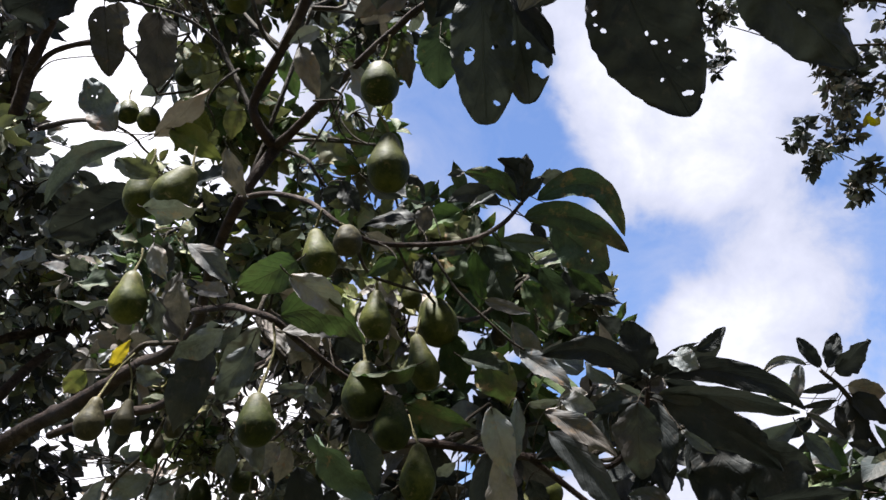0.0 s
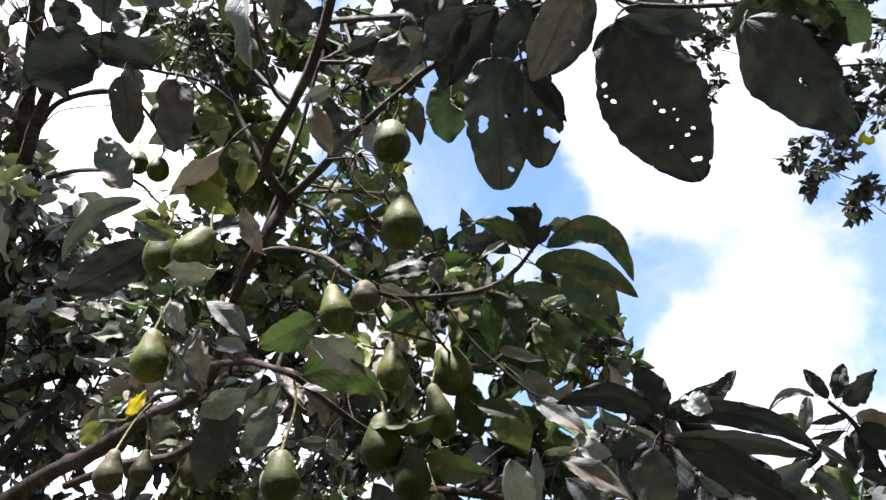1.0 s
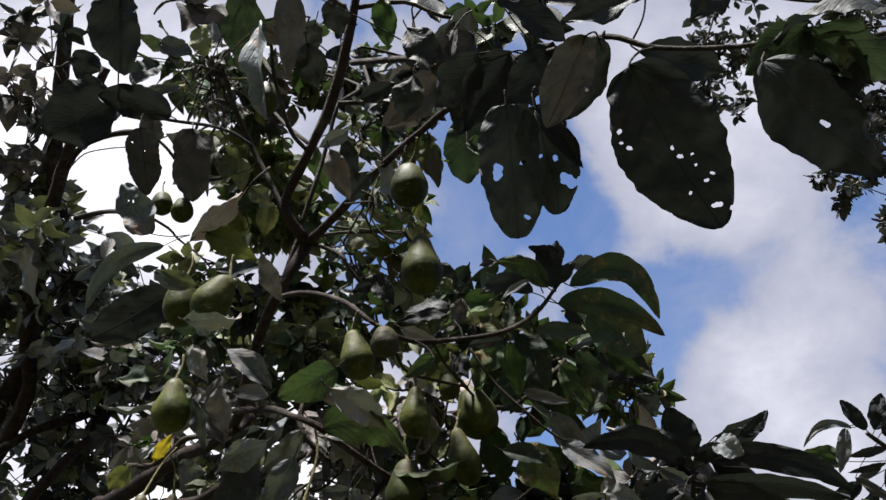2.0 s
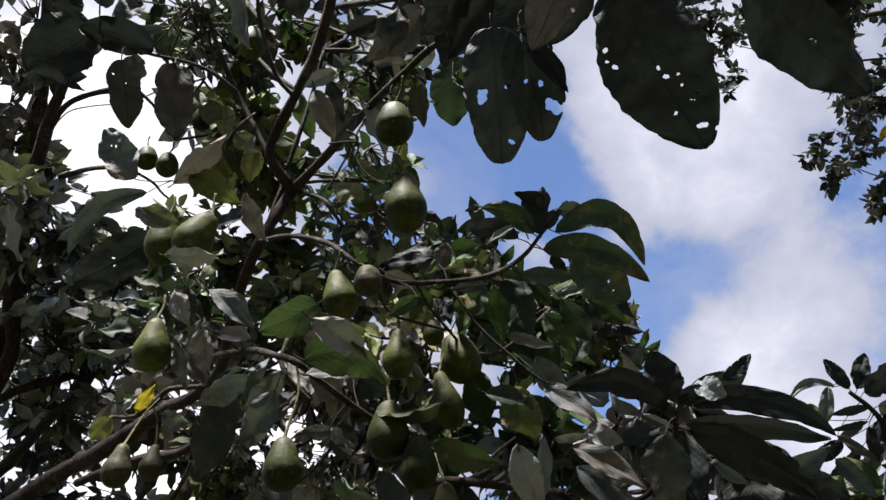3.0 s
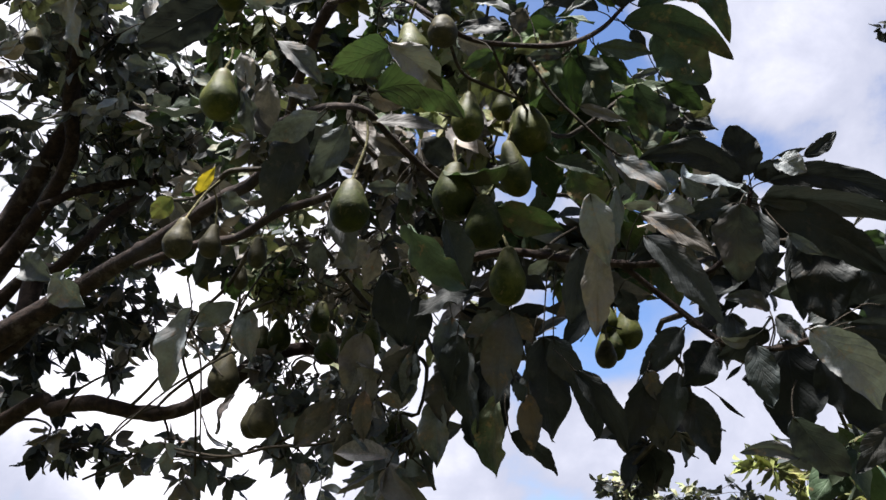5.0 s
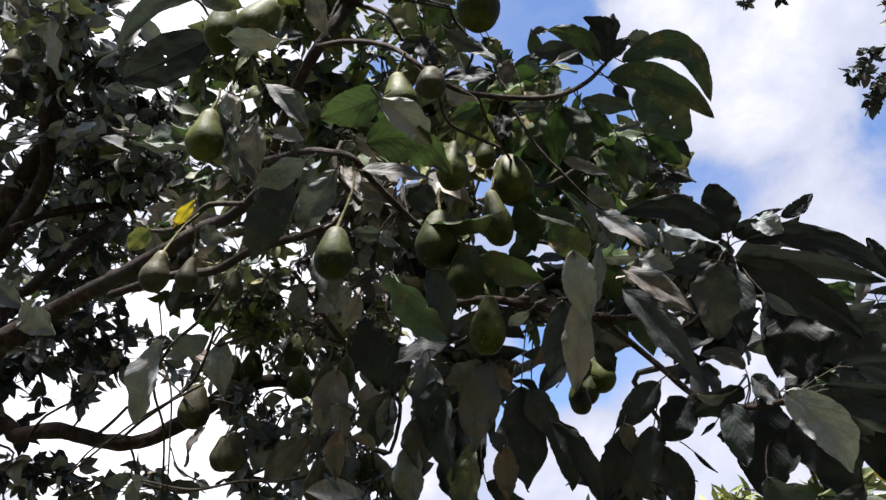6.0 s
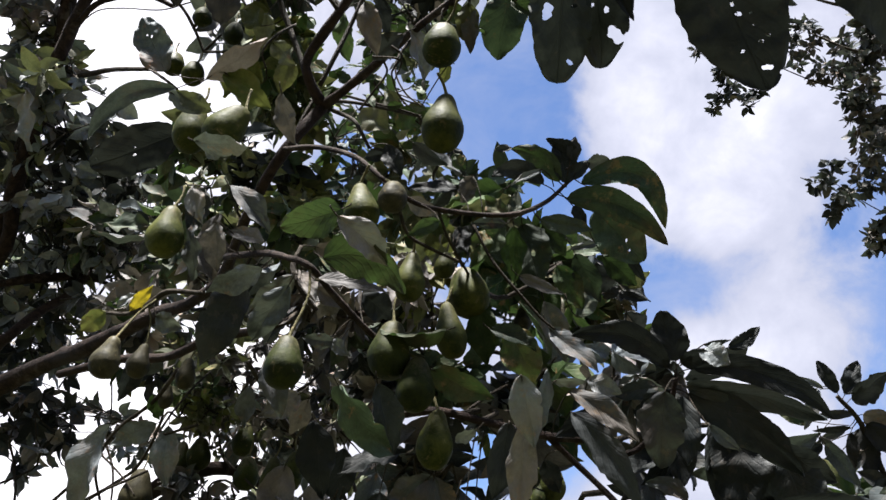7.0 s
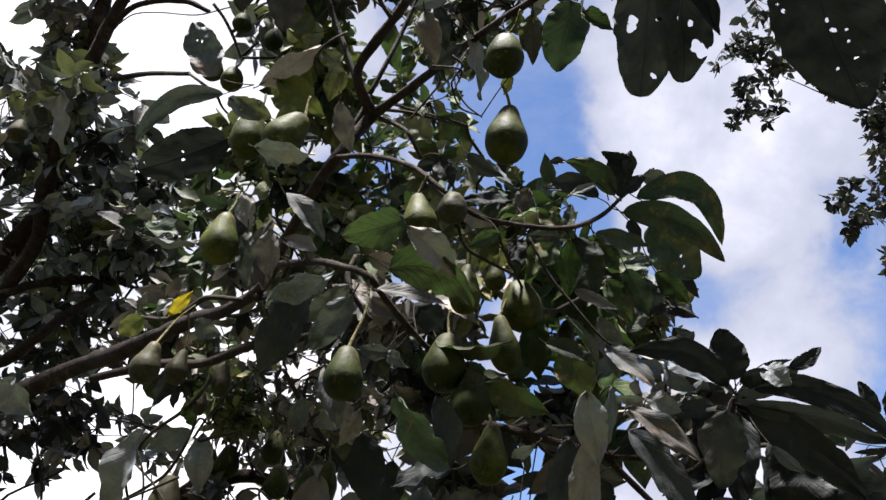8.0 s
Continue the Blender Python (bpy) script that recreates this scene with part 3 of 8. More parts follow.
left_limb3 = limb("branch", avocado_tree, [(-2.6, 3.3, 1.4, 0.07), (-1.8718, 3.0933, 2.4131, 0.0242), (-1.6566, 3.05, 2.533, 0.0222), (-1.5606, 3.0166, 2.619, 0.0202), (-1.5086, 3.0723, 2.7469, 0.0187), (-1.4494, 3.1344, 2.8607, 0.015), (-1.4288, 3.1899, 2.9862, 0.0088)])
left_limb4 = limb("branch", avocado_tree, [(-1.7809, 3.0525, 2.7673, 0.0187), (-1.6862, 3.1214, 2.8688, 0.0172), (-1.6029, 3.2037, 2.9383, 0.0177), (-1.5002, 3.2893, 3.0018, 0.0136), (-1.4339, 3.3891, 3.0294, 0.007)])
low_limb = limb("limb", avocado_tree, [(-2.8, 3.45, 1.2, 0.08), (-1.705, 3.0346, 1.9734, 0.0284), (-1.5278, 2.9789, 2.0038, 0.0261), (-1.3742, 2.9272, 2.021, 0.0256), (-1.2286, 2.945, 1.9996, 0.0256), (-1.1006, 2.9492, 2.0085, 0.0238), (-0.9713, 2.9285, 2.0785, 0.0256), (-0.8233, 2.8977, 2.1755, 0.0274), (-0.6763, 2.8892, 2.2184, 0.022), (-0.513, 2.9199, 2.1683, 0.0146)])
low_branch = limb("branch", avocado_tree, [(-1.0598, 2.3613, 2.2902, 0.0124), (-0.8668, 2.2498, 2.3138, 0.0119), (-0.7203, 2.153, 2.2991, 0.0114), (-0.5871, 1.9955, 2.2972, 0.0106), (-0.4632, 1.8943, 2.2907, 0.0088), (-0.3145, 1.7858, 2.3032, 0.0072), (-0.2056, 1.6943, 2.2728, 0.0057)])
low_twig = limb("twig", avocado_tree, [(-1.1798, 2.9668, 2.0145, 0.0055), (-1.0828, 2.8461, 2.0505, 0.0053), (-0.9486, 2.7198, 2.1026, 0.0051), (-0.8617, 2.601, 2.1332, 0.0049), (-0.79, 2.4604, 2.2125, 0.0035), (-0.7586, 2.3289, 2.2672, 0.0033)], twig=True)
low_twig2 = limb("twig", avocado_tree, [(-0.939, 2.7504, 1.7814, 0.0034), (-0.9399, 2.685, 1.9321, 0.0034), (-0.9477, 2.6522, 2.0069, 0.0039), (-0.9627, 2.5575, 2.0984, 0.0045), (-0.9067, 2.4684, 2.1831, 0.0044), (-0.7872, 2.3406, 2.2375, 0.0053), (-0.7041, 2.2122, 2.2898, 0.0061)], twig=True)
low_twig3 = limb("twig", avocado_tree, [(-1.3673, 2.9518, 1.7803, 0.0042), (-1.2256, 2.8825, 1.8275, 0.0042), (-1.0888, 2.8098, 1.8821, 0.0041), (-1.0362, 2.8219, 1.859, 0.0051), (-0.9004, 2.7811, 1.8399, 0.005), (-0.7226, 2.7203, 1.871, 0.0039), (-0.554, 2.6392, 1.9478, 0.0039), (-0.485, 2.5645, 2.0006, 0.0038)], twig=True)
hang_twig = limb("twig", avocado_tree, [(-0.532, 2.2027, 2.3277, 0.0058), (-0.4867, 2.3321, 2.285, 0.0061), (-0.429, 2.4137, 2.2278, 0.0077), (-0.3472, 2.4486, 2.1551, 0.0077), (-0.2929, 2.4249, 2.089, 0.0061)], twig=True)
trunk_limb = limb("limb", avocado_tree, [(-1.6654, 2.9235, 2.4547, 0.0352), (-1.6683, 2.9195, 2.3304, 0.0327), (-1.6871, 2.9168, 2.2002, 0.0322), (-2.4, 3.1, 1.7, 0.06)])
sky_twig = limb("twig", avocado_tree, [(-0.3365, 1.5224, 2.6623, 0.0041), (-0.2776, 1.5623, 2.6937, 0.0036), (-0.2081, 1.6062, 2.7185, 0.0037), (-0.1537, 1.6501, 2.7431, 0.0032)], twig=True)
yellow_twig = limb("twig", avocado_tree, [(-0.9112, 2.1566, 2.3989, 0.0051), (-0.8083, 2.0652, 2.3675, 0.0056), (-0.7553, 2.0351, 2.3916, 0.0069), (-0.7108, 1.9978, 2.4064, 0.0068), (-0.6194, 1.9529, 2.3925, 0.0053)], twig=True)
rosette_twig = limb("twig", avocado_tree, [(-0.2641, 1.418, 2.1446, 0.0047), (-0.2976, 1.3985, 2.178, 0.0047), (-0.3144, 1.4005, 2.2142, 0.0048), (-0.3091, 1.4096, 2.2585, 0.0039)], twig=True)
low_twig4 = limb("twig", avocado_tree, [(-1.2629, 2.9451, 2.0066, 0.0073), (-1.171, 2.845, 2.0447, 0.0053), (-1.1104, 2.7788, 2.0773, 0.0052)], twig=True)
back_branch = limb("branch", avocado_tree, [(-0.5742, 1.906, 2.382, 0.0091), (-0.597, 2.3865, 2.6498, 0.0098), (-0.483, 2.6275, 2.8355, 0.0091), (-0.2725, 2.6737, 2.9616, 0.0095), (-0.0454, 2.6382, 3.0285, 0.0076), (0.2049, 2.4955, 2.8709, 0.0071), (0.402, 2.4623, 2.7202, 0.0051)])
far_right = limb("twig", avocado_tree, [(1.242, 2.3427, 2.093, 0.0102), (1.1259, 2.2746, 2.2212, 0.0087), (1.0389, 2.2065, 2.3493, 0.0073), (0.9692, 2.1759, 2.4069, 0.0058)], twig=True)
up_twig = limb("twig", avocado_tree, [(-0.2307, 1.4871, 2.5308, 0.0033), (-0.2528, 1.4716, 2.56, 0.0039), (-0.2771, 1.5029, 2.6075, 0.004), (-0.3314, 1.5365, 2.6509, 0.0047)], twig=True)
fork_twig3 = limb("twig", avocado_tree, [(-0.3573, 1.512, 2.6901, 0.0052), (-0.3333, 1.4967, 2.7691, 0.0053), (-0.3116, 1.4884, 2.8565, 0.0047), (-0.2828, 1.4587, 2.9656, 0.0042)], twig=True)
stem_shoot = limb("twig", avocado_tree, [(-0.4343, 1.5595, 2.4721, 0.0056), (-0.3985, 1.5405, 2.5598, 0.0057), (-0.3773, 1.5302, 2.6283, 0.0052), (-0.3645, 1.5299, 2.6755, 0.0046)], twig=True)
curl_twig = limb("twig", avocado_tree, [(-0.4256, 1.4731, 2.8111, 0.0026), (-0.4503, 1.4443, 2.7542, 0.0023), (-0.4706, 1.4442, 2.7071, 0.0022), (-0.4598, 1.4596, 2.6761, 0.0018)], twig=True)
curl_twig2 = limb("twig", avocado_tree, [(-0.2646, 1.4887, 2.6214, 0.0025), (-0.2361, 1.4512, 2.6466, 0.0022), (-0.2141, 1.4174, 2.6655, 0.0022), (-0.2242, 1.4039, 2.6886, 0.002), (-0.2079, 1.3974, 2.7001, 0.0018)], twig=True)
side_twig = limb("twig", avocado_tree, [(0.2287, 1.5023, 2.0013, 0.0033), (0.2545, 1.4966, 1.9664, 0.0028), (0.2706, 1.4924, 1.9275, 0.0023)], twig=True)
left_trunk = limb("limb", avocado_tree, [(-2.9, 3.6, 0.8, 0.13), (-2.75, 3.6, 1.5, 0.1), (-1.8106, 3.098, 3.0165, 0.035), (-1.7258, 2.9631, 3.2506, 0.035), (-1.6328, 2.7600, 3.6836, 0.0307), (-1.6019, 2.6600, 3.8245, 0.0295), (-1.5851, 2.5800, 3.9811, 0.0285), (-1.5663, 2.5000, 4.1386, 0.0275), (-1.5445, 2.4200, 4.2671, 0.0252), (-1.5323, 2.3500, 4.4378, 0.0210)])
vine = limb("twig", avocado_tree, [(-1.4445, 2.5103, 3.6373, 0.0024), (-1.3892, 2.4877, 3.677, 0.0024), (-1.2805, 2.4413, 3.6587, 0.0024), (-1.1341, 2.3997, 3.6325, 0.0023), (-0.9994, 2.3052, 3.5977, 0.0023), (-0.8874, 2.2212, 3.5446, 0.0022)], twig=True)
drop_twig = limb("twig", avocado_tree, [(-0.9908, 2.1516, 3.4639, 0.0057), (-0.9498, 2.1733, 3.4268, 0.0053), (-0.9123, 2.2024, 3.3771, 0.0053), (-0.8842, 2.2293, 3.331, 0.0046)], twig=True)
panicle = limb("twig", avocado_tree, [(-0.1892, 1.2078, 2.5516, 0.0025), (-0.1702, 1.2147, 2.5398, 0.0021), (-0.1814, 1.226, 2.5192, 0.0019), (-0.1823, 1.233, 2.5066, 0.0017), (-0.1636, 1.2492, 2.478, 0.0015), (-0.1271, 1.2543, 2.4701, 0.0011)], twig=True)
panicle2 = limb("twig", avocado_tree, [(-0.2198, 1.2177, 2.5327, 0.0019), (-0.172, 1.2185, 2.5329, 0.0019), (-0.1752, 1.2312, 2.51, 0.0015), (-0.1777, 1.236, 2.5013, 0.0011)], twig=True)
sky_twig2 = limb("twig", avocado_tree, [(-0.321, 1.5704, 2.7181, 0.0031), (-0.2531, 1.5764, 2.7097, 0.0029), (-0.1977, 1.5807, 2.704, 0.0026), (-0.1507, 1.5854, 2.6972, 0.0022)], twig=True)
slope_twig = limb("twig", avocado_tree, [(-0.0164, 1.3950, 2.3311, 0.0030), (0.0229, 1.4000, 2.2667, 0.0028), (0.0743, 1.4100, 2.2150, 0.0025), (0.1256, 1.4300, 2.1753, 0.0022), (0.1917, 1.4600, 2.1541, 0.0016)], twig=True)
bare_twig = limb("twig", avocado_tree, [(-0.9508, 2.5500, 2.1674, 0.0036), (-0.9082, 2.5500, 2.0842, 0.0032), (-0.8892, 2.5600, 1.9578, 0.0028), (-0.8752, 2.5800, 1.8032, 0.0024)], twig=True)
bare_twig2 = limb("twig", avocado_tree, [(-0.8016, 2.5000, 2.0953, 0.0041), (-0.8684, 2.5200, 2.0606, 0.0038), (-0.9617, 2.5500, 2.0120, 0.0035), (-1.0679, 2.5800, 1.9311, 0.0032), (-1.1682, 2.6000, 1.8377, 0.0028)], twig=True)
bare_twig3 = limb("twig", avocado_tree, [(-1.1429, 2.9000, 2.0144, 0.0036), (-1.1918, 2.8000, 1.9532, 0.0030), (-1.2214, 2.7500, 1.8782, 0.0025)], twig=True)
bare_twig4 = limb("twig", avocado_tree, [(-0.8825, 2.5600, 1.9264, 0.0024), (-0.8438, 2.5600, 1.8643, 0.0020), (-0.7735, 2.6000, 1.8391, 0.0017)], twig=True)
bare_twig5 = limb("twig", avocado_tree, [(-0.4047, 2.5000, 1.8978, 0.0049), (-0.5345, 2.5500, 1.8582, 0.0045), (-0.6868, 2.6000, 1.8510, 0.0042), (-0.8270, 2.6500, 1.8274, 0.0039), (-0.9943, 2.7000, 1.8506, 0.0036)], twig=True)
bare_twig6 = limb("twig", avocado_tree, [(-0.3209, 2.4000, 2.0424, 0.0027), (-0.3995, 2.4500, 1.9486, 0.0023), (-0.4428, 2.4500, 1.9043, 0.0020)], twig=True)
bare_twig7 = limb("twig", avocado_tree, [(-0.3169, 2.4000, 1.8947, 0.0029), (-0.3032, 2.4200, 1.8405, 0.0025), (-0.2174, 2.4500, 1.7734, 0.0021)], twig=True)
bare_twig8 = limb("twig", avocado_tree, [(-0.9978, 2.6000, 2.1645, 0.0033), (-0.8956, 2.5800, 2.0913, 0.0028), (-0.8378, 2.5600, 2.0372, 0.0023)], twig=True)
bare_twig9 = limb("twig", avocado_tree, [(-0.6294, 2.6000, 2.1771, 0.0036), (-0.4992, 2.5500, 2.0800, 0.0032), (-0.3931, 2.5000, 1.9967, 0.0027), (-0.3442, 2.5000, 1.9124, 0.0023)], twig=True)
hook_twig = limb("twig", avocado_tree, [(-0.1647, 1.2800, 2.6372, 0.0022), (-0.1809, 1.2600, 2.5735, 0.0020), (-0.1778, 1.2500, 2.5252, 0.0018), (-0.1560, 1.2500, 2.4873, 0.0016), (-0.1259, 1.2500, 2.4647, 0.0014)], twig=True)
hook_twig2 = limb("twig", avocado_tree, [(-0.2809, 1.4000, 2.7926, 0.0027), (-0.2436, 1.3800, 2.7210, 0.0023), (-0.2466, 1.3800, 2.6776, 0.0019)], twig=True)

near_twig = limb("twig", avocado_tree, [(-0.4713, 1.4700, 2.8730, 0.0041), (-0.4673, 1.3200, 2.7867, 0.0036), (-0.4623, 1.1800, 2.6908, 0.0032), (-0.4933, 1.0900, 2.6313, 0.0028), (-0.5208, 1.0500, 2.6149, 0.0025), (-0.5771, 1.0600, 2.6572, 0.0022)], twig=True)
# leaves that can be told apart
leaf(fruit_branch, (0.177, 1.430, 2.466), (0.332, 1.420, 2.392), 0.052, "moss", roll=-12, bend=0.03, fold=.25, wave=0.1, blunt=.62, arc=-.34, stalk=(0.162, 1.437, 2.482))
leaf(fruit_branch, (0.149, 1.420, 2.425), (0.337, 1.420, 2.359), 0.053, "moss", roll=10, bend=0.03, fold=0.2, wave=0.1, blunt=.62, arc=-.11, stalk=(0.128, 1.430, 2.438))
leaf(fruit_branch, (0.207, 1.460, 2.428), (0.308, 1.490, 2.354), 0.095, "moss", roll=-5, bend=0.03, fold=.2, wave=0.1, blunt=.5, holes=[(0.62,-0.05,0.05,1),(0.75,0.1,0.04,1)], stalk=(0.147, 1.430, 2.431))
leaf(fruit_branch, (0.243, 1.550, 2.385), (0.312, 1.560, 2.337), 0.048, "green", roll=10, bend=0.03, fold=0.2, wave=0.1, blunt=.66, stalk=(0.202, 1.500, 2.418))
leaf(fruit_branch, (0.282, 1.520, 2.376), (0.320, 1.530, 2.330), 0.021, "dark", roll=10, bend=0.03, fold=0.2, wave=0.1, blunt=.66, stalk=(0.224, 1.500, 2.421))
leaf(fruit_branch, (0.135, 1.430, 2.464), (0.040, 1.420, 2.520), 0.042, "green", roll=-10, bend=0.03, fold=0.2, wave=0.1, blunt=.66, arc=.16, stalk=(0.142, 1.434, 2.458))
leaf(fruit_branch, (0.042, 1.420, 2.521), (0.008, 1.420, 2.514), 0.016, "dark", roll=30, bend=0.03, fold=0.2, wave=0.1, blunt=.66, stalk=(0.048, 1.420, 2.522))
leaf(fruit_branch, (0.106, 1.430, 2.455), (0.007, 1.420, 2.454), 0.040, "dark", roll=15, bend=0.03, fold=0.2, wave=0.1, blunt=.66, arc=.2, stalk=(0.128, 1.430, 2.439))
leaf(fruit_branch, (0.100, 1.410, 2.474), (0.044, 1.410, 2.434), 0.016, "pale", roll=25, bend=0.03, fold=0.2, wave=0.1, blunt=.66, stalk=(0.125, 1.430, 2.453))
leaf(fruit_branch, (0.148, 1.430, 2.463), (0.122, 1.410, 2.546), 0.049, "dark", roll=15, bend=0.03, fold=0.2, wave=0.1, blunt=.66, stalk=(0.146, 1.435, 2.463))
leaf(fruit_branch, (0.166, 1.410, 2.518), (0.103, 1.400, 2.540), 0.027, "dark", roll=-10, bend=0.03, fold=0.2, wave=0.1, blunt=.66, stalk=(0.143, 1.420, 2.486))
leaf(fruit_branch, (0.151, 1.410, 2.503), (0.158, 1.400, 2.549), 0.027, "dark", roll=12, bend=0.03, fold=0.2, wave=0.1, blunt=.66, stalk=(0.147, 1.420, 2.474))
leaf(fruit_branch, (0.152, 1.430, 2.474), (0.191, 1.420, 2.513), 0.025, "dark", roll=-15, bend=0.03, fold=0.2, wave=0.1, blunt=.66, stalk=(0.152, 1.437, 2.472))
leaf(fruit_branch, (0.185, 1.420, 2.507), (0.224, 1.410, 2.513), 0.034, "pale", roll=15, bend=.15, fold=0.2, wave=0.1, blunt=.66, stalk=(0.156, 1.430, 2.472))
leaf(fruit_branch, (0.103, 1.430, 2.379), (0.201, 1.440, 2.373), 0.037, "moss", roll=-15, bend=0.03, fold=.3, wave=0.1, blunt=.66, stalk=(0.091, 1.419, 2.399))
leaf(fruit_branch, (0.164, 1.440, 2.422), (0.192, 1.450, 2.393), 0.023, "dark", roll=10, bend=0.03, fold=0.2, wave=0.1, blunt=.66, stalk=(0.133, 1.432, 2.446))
leaf(fruit_branch, (0.234, 1.540, 2.410), (0.176, 1.540, 2.384), 0.016, "pale", roll=15, bend=0.03, fold=0.2, wave=0.1, blunt=.66, stalk=(0.250, 1.520, 2.417))
leaf(fruit_branch, (0.077, 1.490, 2.400), (0.126, 1.510, 2.289), 0.078, "moss", roll=8, bend=0.03, fold=0.2, wave=0.1, blunt=.58, holes=[(0.5,-0.1,0.13,1)], stalk=(0.070, 1.420, 2.384))
leaf(fruit_branch, (0.116, 1.500, 2.410), (0.168, 1.520, 2.361), 0.043, "green", roll=-10, bend=0.03, fold=0.2, wave=0.1, blunt=.66, stalk=(0.095, 1.420, 2.394))
leaf(fruit_branch, (0.193, 1.580, 2.401), (0.252, 1.620, 2.321), 0.051, "moss", roll=10, bend=0.03, fold=0.2, wave=0.1, blunt=.66, stalk=(0.149, 1.500, 2.411))
leaf(fruit_branch, (0.160, 1.600, 2.380), (0.217, 1.620, 2.300), 0.056, "green", roll=-10, bend=0.03, fold=0.2, wave=0.1, blunt=.66, stalk=(0.116, 1.500, 2.407))
leaf(fruit_branch, (0.040, 1.440, 2.365), (-0.009, 1.460, 2.301), 0.051, "green", roll=10, bend=0.03, fold=0.2, wave=0.1, blunt=.66, stalk=(0.049, 1.405, 2.368))
leaf(cluster_twig, (0.073, 1.440, 2.265), (0.156, 1.450, 2.242), 0.022, "grey", roll=-20, bend=0.03, fold=0.2, wave=0.1, blunt=.66, stalk=(0.057, 1.420, 2.273))
leaf(fruit_branch, (0.276, 1.720, 2.382), (0.317, 1.720, 2.412), 0.023, "dark", roll=10, bend=0.03, fold=0.2, wave=0.1, blunt=.66, stalk=(0.253, 1.700, 2.364))
leaf(fruit_branch, (0.304, 1.720, 2.395), (0.374, 1.720, 2.384), 0.020, "dark", roll=-15, bend=0.03, fold=0.2, wave=0.1, blunt=.66, stalk=(0.265, 1.700, 2.379))
leaf(fruit_branch, (0.047, 1.440, 2.375), (0.003, 1.460, 2.433), 0.042, "green", roll=-15, bend=0.03, fold=0.2, wave=0.1, blunt=.66, stalk=(0.058, 1.408, 2.375))
leaf(fruit_branch, (0.053, 1.450, 2.384), (0.061, 1.460, 2.453), 0.029, "green", roll=20, bend=0.03, fold=0.2, wave=0.1, blunt=.66, stalk=(0.067, 1.411, 2.382))
leaf(fruit_branch, (0.042, 1.420, 2.356), (-0.020, 1.420, 2.350), 0.024, "slate", roll=15, bend=0.03, fold=0.2, wave=0.1, blunt=.66, stalk=(0.046, 1.404, 2.366))
leaf(cluster_twig, (0.210, 1.640, 2.293), (0.256, 1.660, 2.384), 0.045, "moss", roll=10, bend=0.03, fold=0.2, wave=0.1, blunt=.66, stalk=(0.179, 1.600, 2.320))
leaf(fruit_branch, (0.056, 1.417, 2.353), (0.071, 1.482, 2.266), 0.050, "green", roll=33, bend=0.003, fold=0.15, wave=0.08, stalk=(0.046, 1.405, 2.366))
leaf(cluster_twig, (-0.043, 1.422, 2.337), (-0.021, 1.413, 2.282), 0.036, "dark", roll=-3, bend=0.004, fold=0.33, wave=0.17, stalk=(-0.049, 1.411, 2.293))
leaf(fruit_branch, (0.005, 1.44, 2.35), (-0.011, 1.438, 2.268), 0.041, "green", roll=-7, bend=0.037, fold=0.21, wave=0.17, stalk=(0.022, 1.394, 2.358))
leaf(fruit_branch, (-0.075, 1.288, 2.269), (-0.123, 1.289, 2.236), 0.026, "green", roll=3, bend=0.049, fold=0.34, wave=0.18, stalk=(-0.111, 1.322, 2.318))
leaf(fruit_branch, (-0.048, 1.522, 2.478), (-0.147, 1.554, 2.488), 0.048, "dark", roll=53, bend=0.084, fold=0.25, wave=0.08)
leaf(sky_twig2, (-0.078, 1.57, 2.61), (-0.038, 1.587, 2.555), 0.044, "dark", roll=0, bend=0.096, fold=0.26, wave=0.07)
leaf(up_twig, (-0.048, 1.509, 2.506), (-0.159, 1.517, 2.552), 0.049, "pale", roll=63, bend=0.048, fold=0.44, wave=0.13)
leaf(fruit_branch, (-0.026, 1.382, 2.424), (-0.042, 1.4, 2.375), 0.036, "brown", roll=7, bend=0.002, fold=0.34, wave=0.12, stalk=(-0.002, 1.383, 2.349))
leaf(fruit_branch, (0.057, 1.566, 2.508), (-0.04, 1.614, 2.491), 0.050, "olive", roll=-26, bend=0.005, fold=0.19, wave=0.12)
leaf(fruit_branch, (0.04, 1.561, 2.518), (-0.074, 1.596, 2.474), 0.059, "green", roll=46, bend=0.036, fold=0.47, wave=0.18)
leaf(fruit_branch, (0.307, 1.721, 2.423), (0.38, 1.73, 2.39), 0.037, "dark", roll=-39, bend=0.033, fold=0.15, wave=0.13)
leaf(fruit_branch, (0.259, 1.705, 2.456), (0.291, 1.748, 2.396), 0.048, "dark", roll=9, bend=0.097, fold=0.41, wave=0.16)
leaf(fruit_branch, (0.331, 1.747, 2.369), (0.376, 1.779, 2.344), 0.048, "dark", roll=5, bend=0.077, fold=0.49, wave=0.11)
leaf(fruit_branch, (0.325, 1.724, 2.418), (0.366, 1.68, 2.435), 0.036, "olive", roll=-6, bend=0.022, fold=0.26, wave=0.17)
leaf(fruit_cluster_twig, (-0.142, 1.445, 2.402), (-0.073, 1.425, 2.366), 0.037, "brown", roll=32, bend=0.081, fold=0.22, wave=0.08)
leaf(mid_branch, (-0.222, 1.207, 2.223), (-0.307, 1.204, 2.176), 0.061, "green", roll=-10, bend=0.081, fold=0.18, wave=0.04, blunt=.6)
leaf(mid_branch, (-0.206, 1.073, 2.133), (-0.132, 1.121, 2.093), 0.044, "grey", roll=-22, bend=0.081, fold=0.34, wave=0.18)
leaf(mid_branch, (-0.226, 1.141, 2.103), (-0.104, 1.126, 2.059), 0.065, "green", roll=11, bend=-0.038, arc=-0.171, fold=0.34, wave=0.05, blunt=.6)
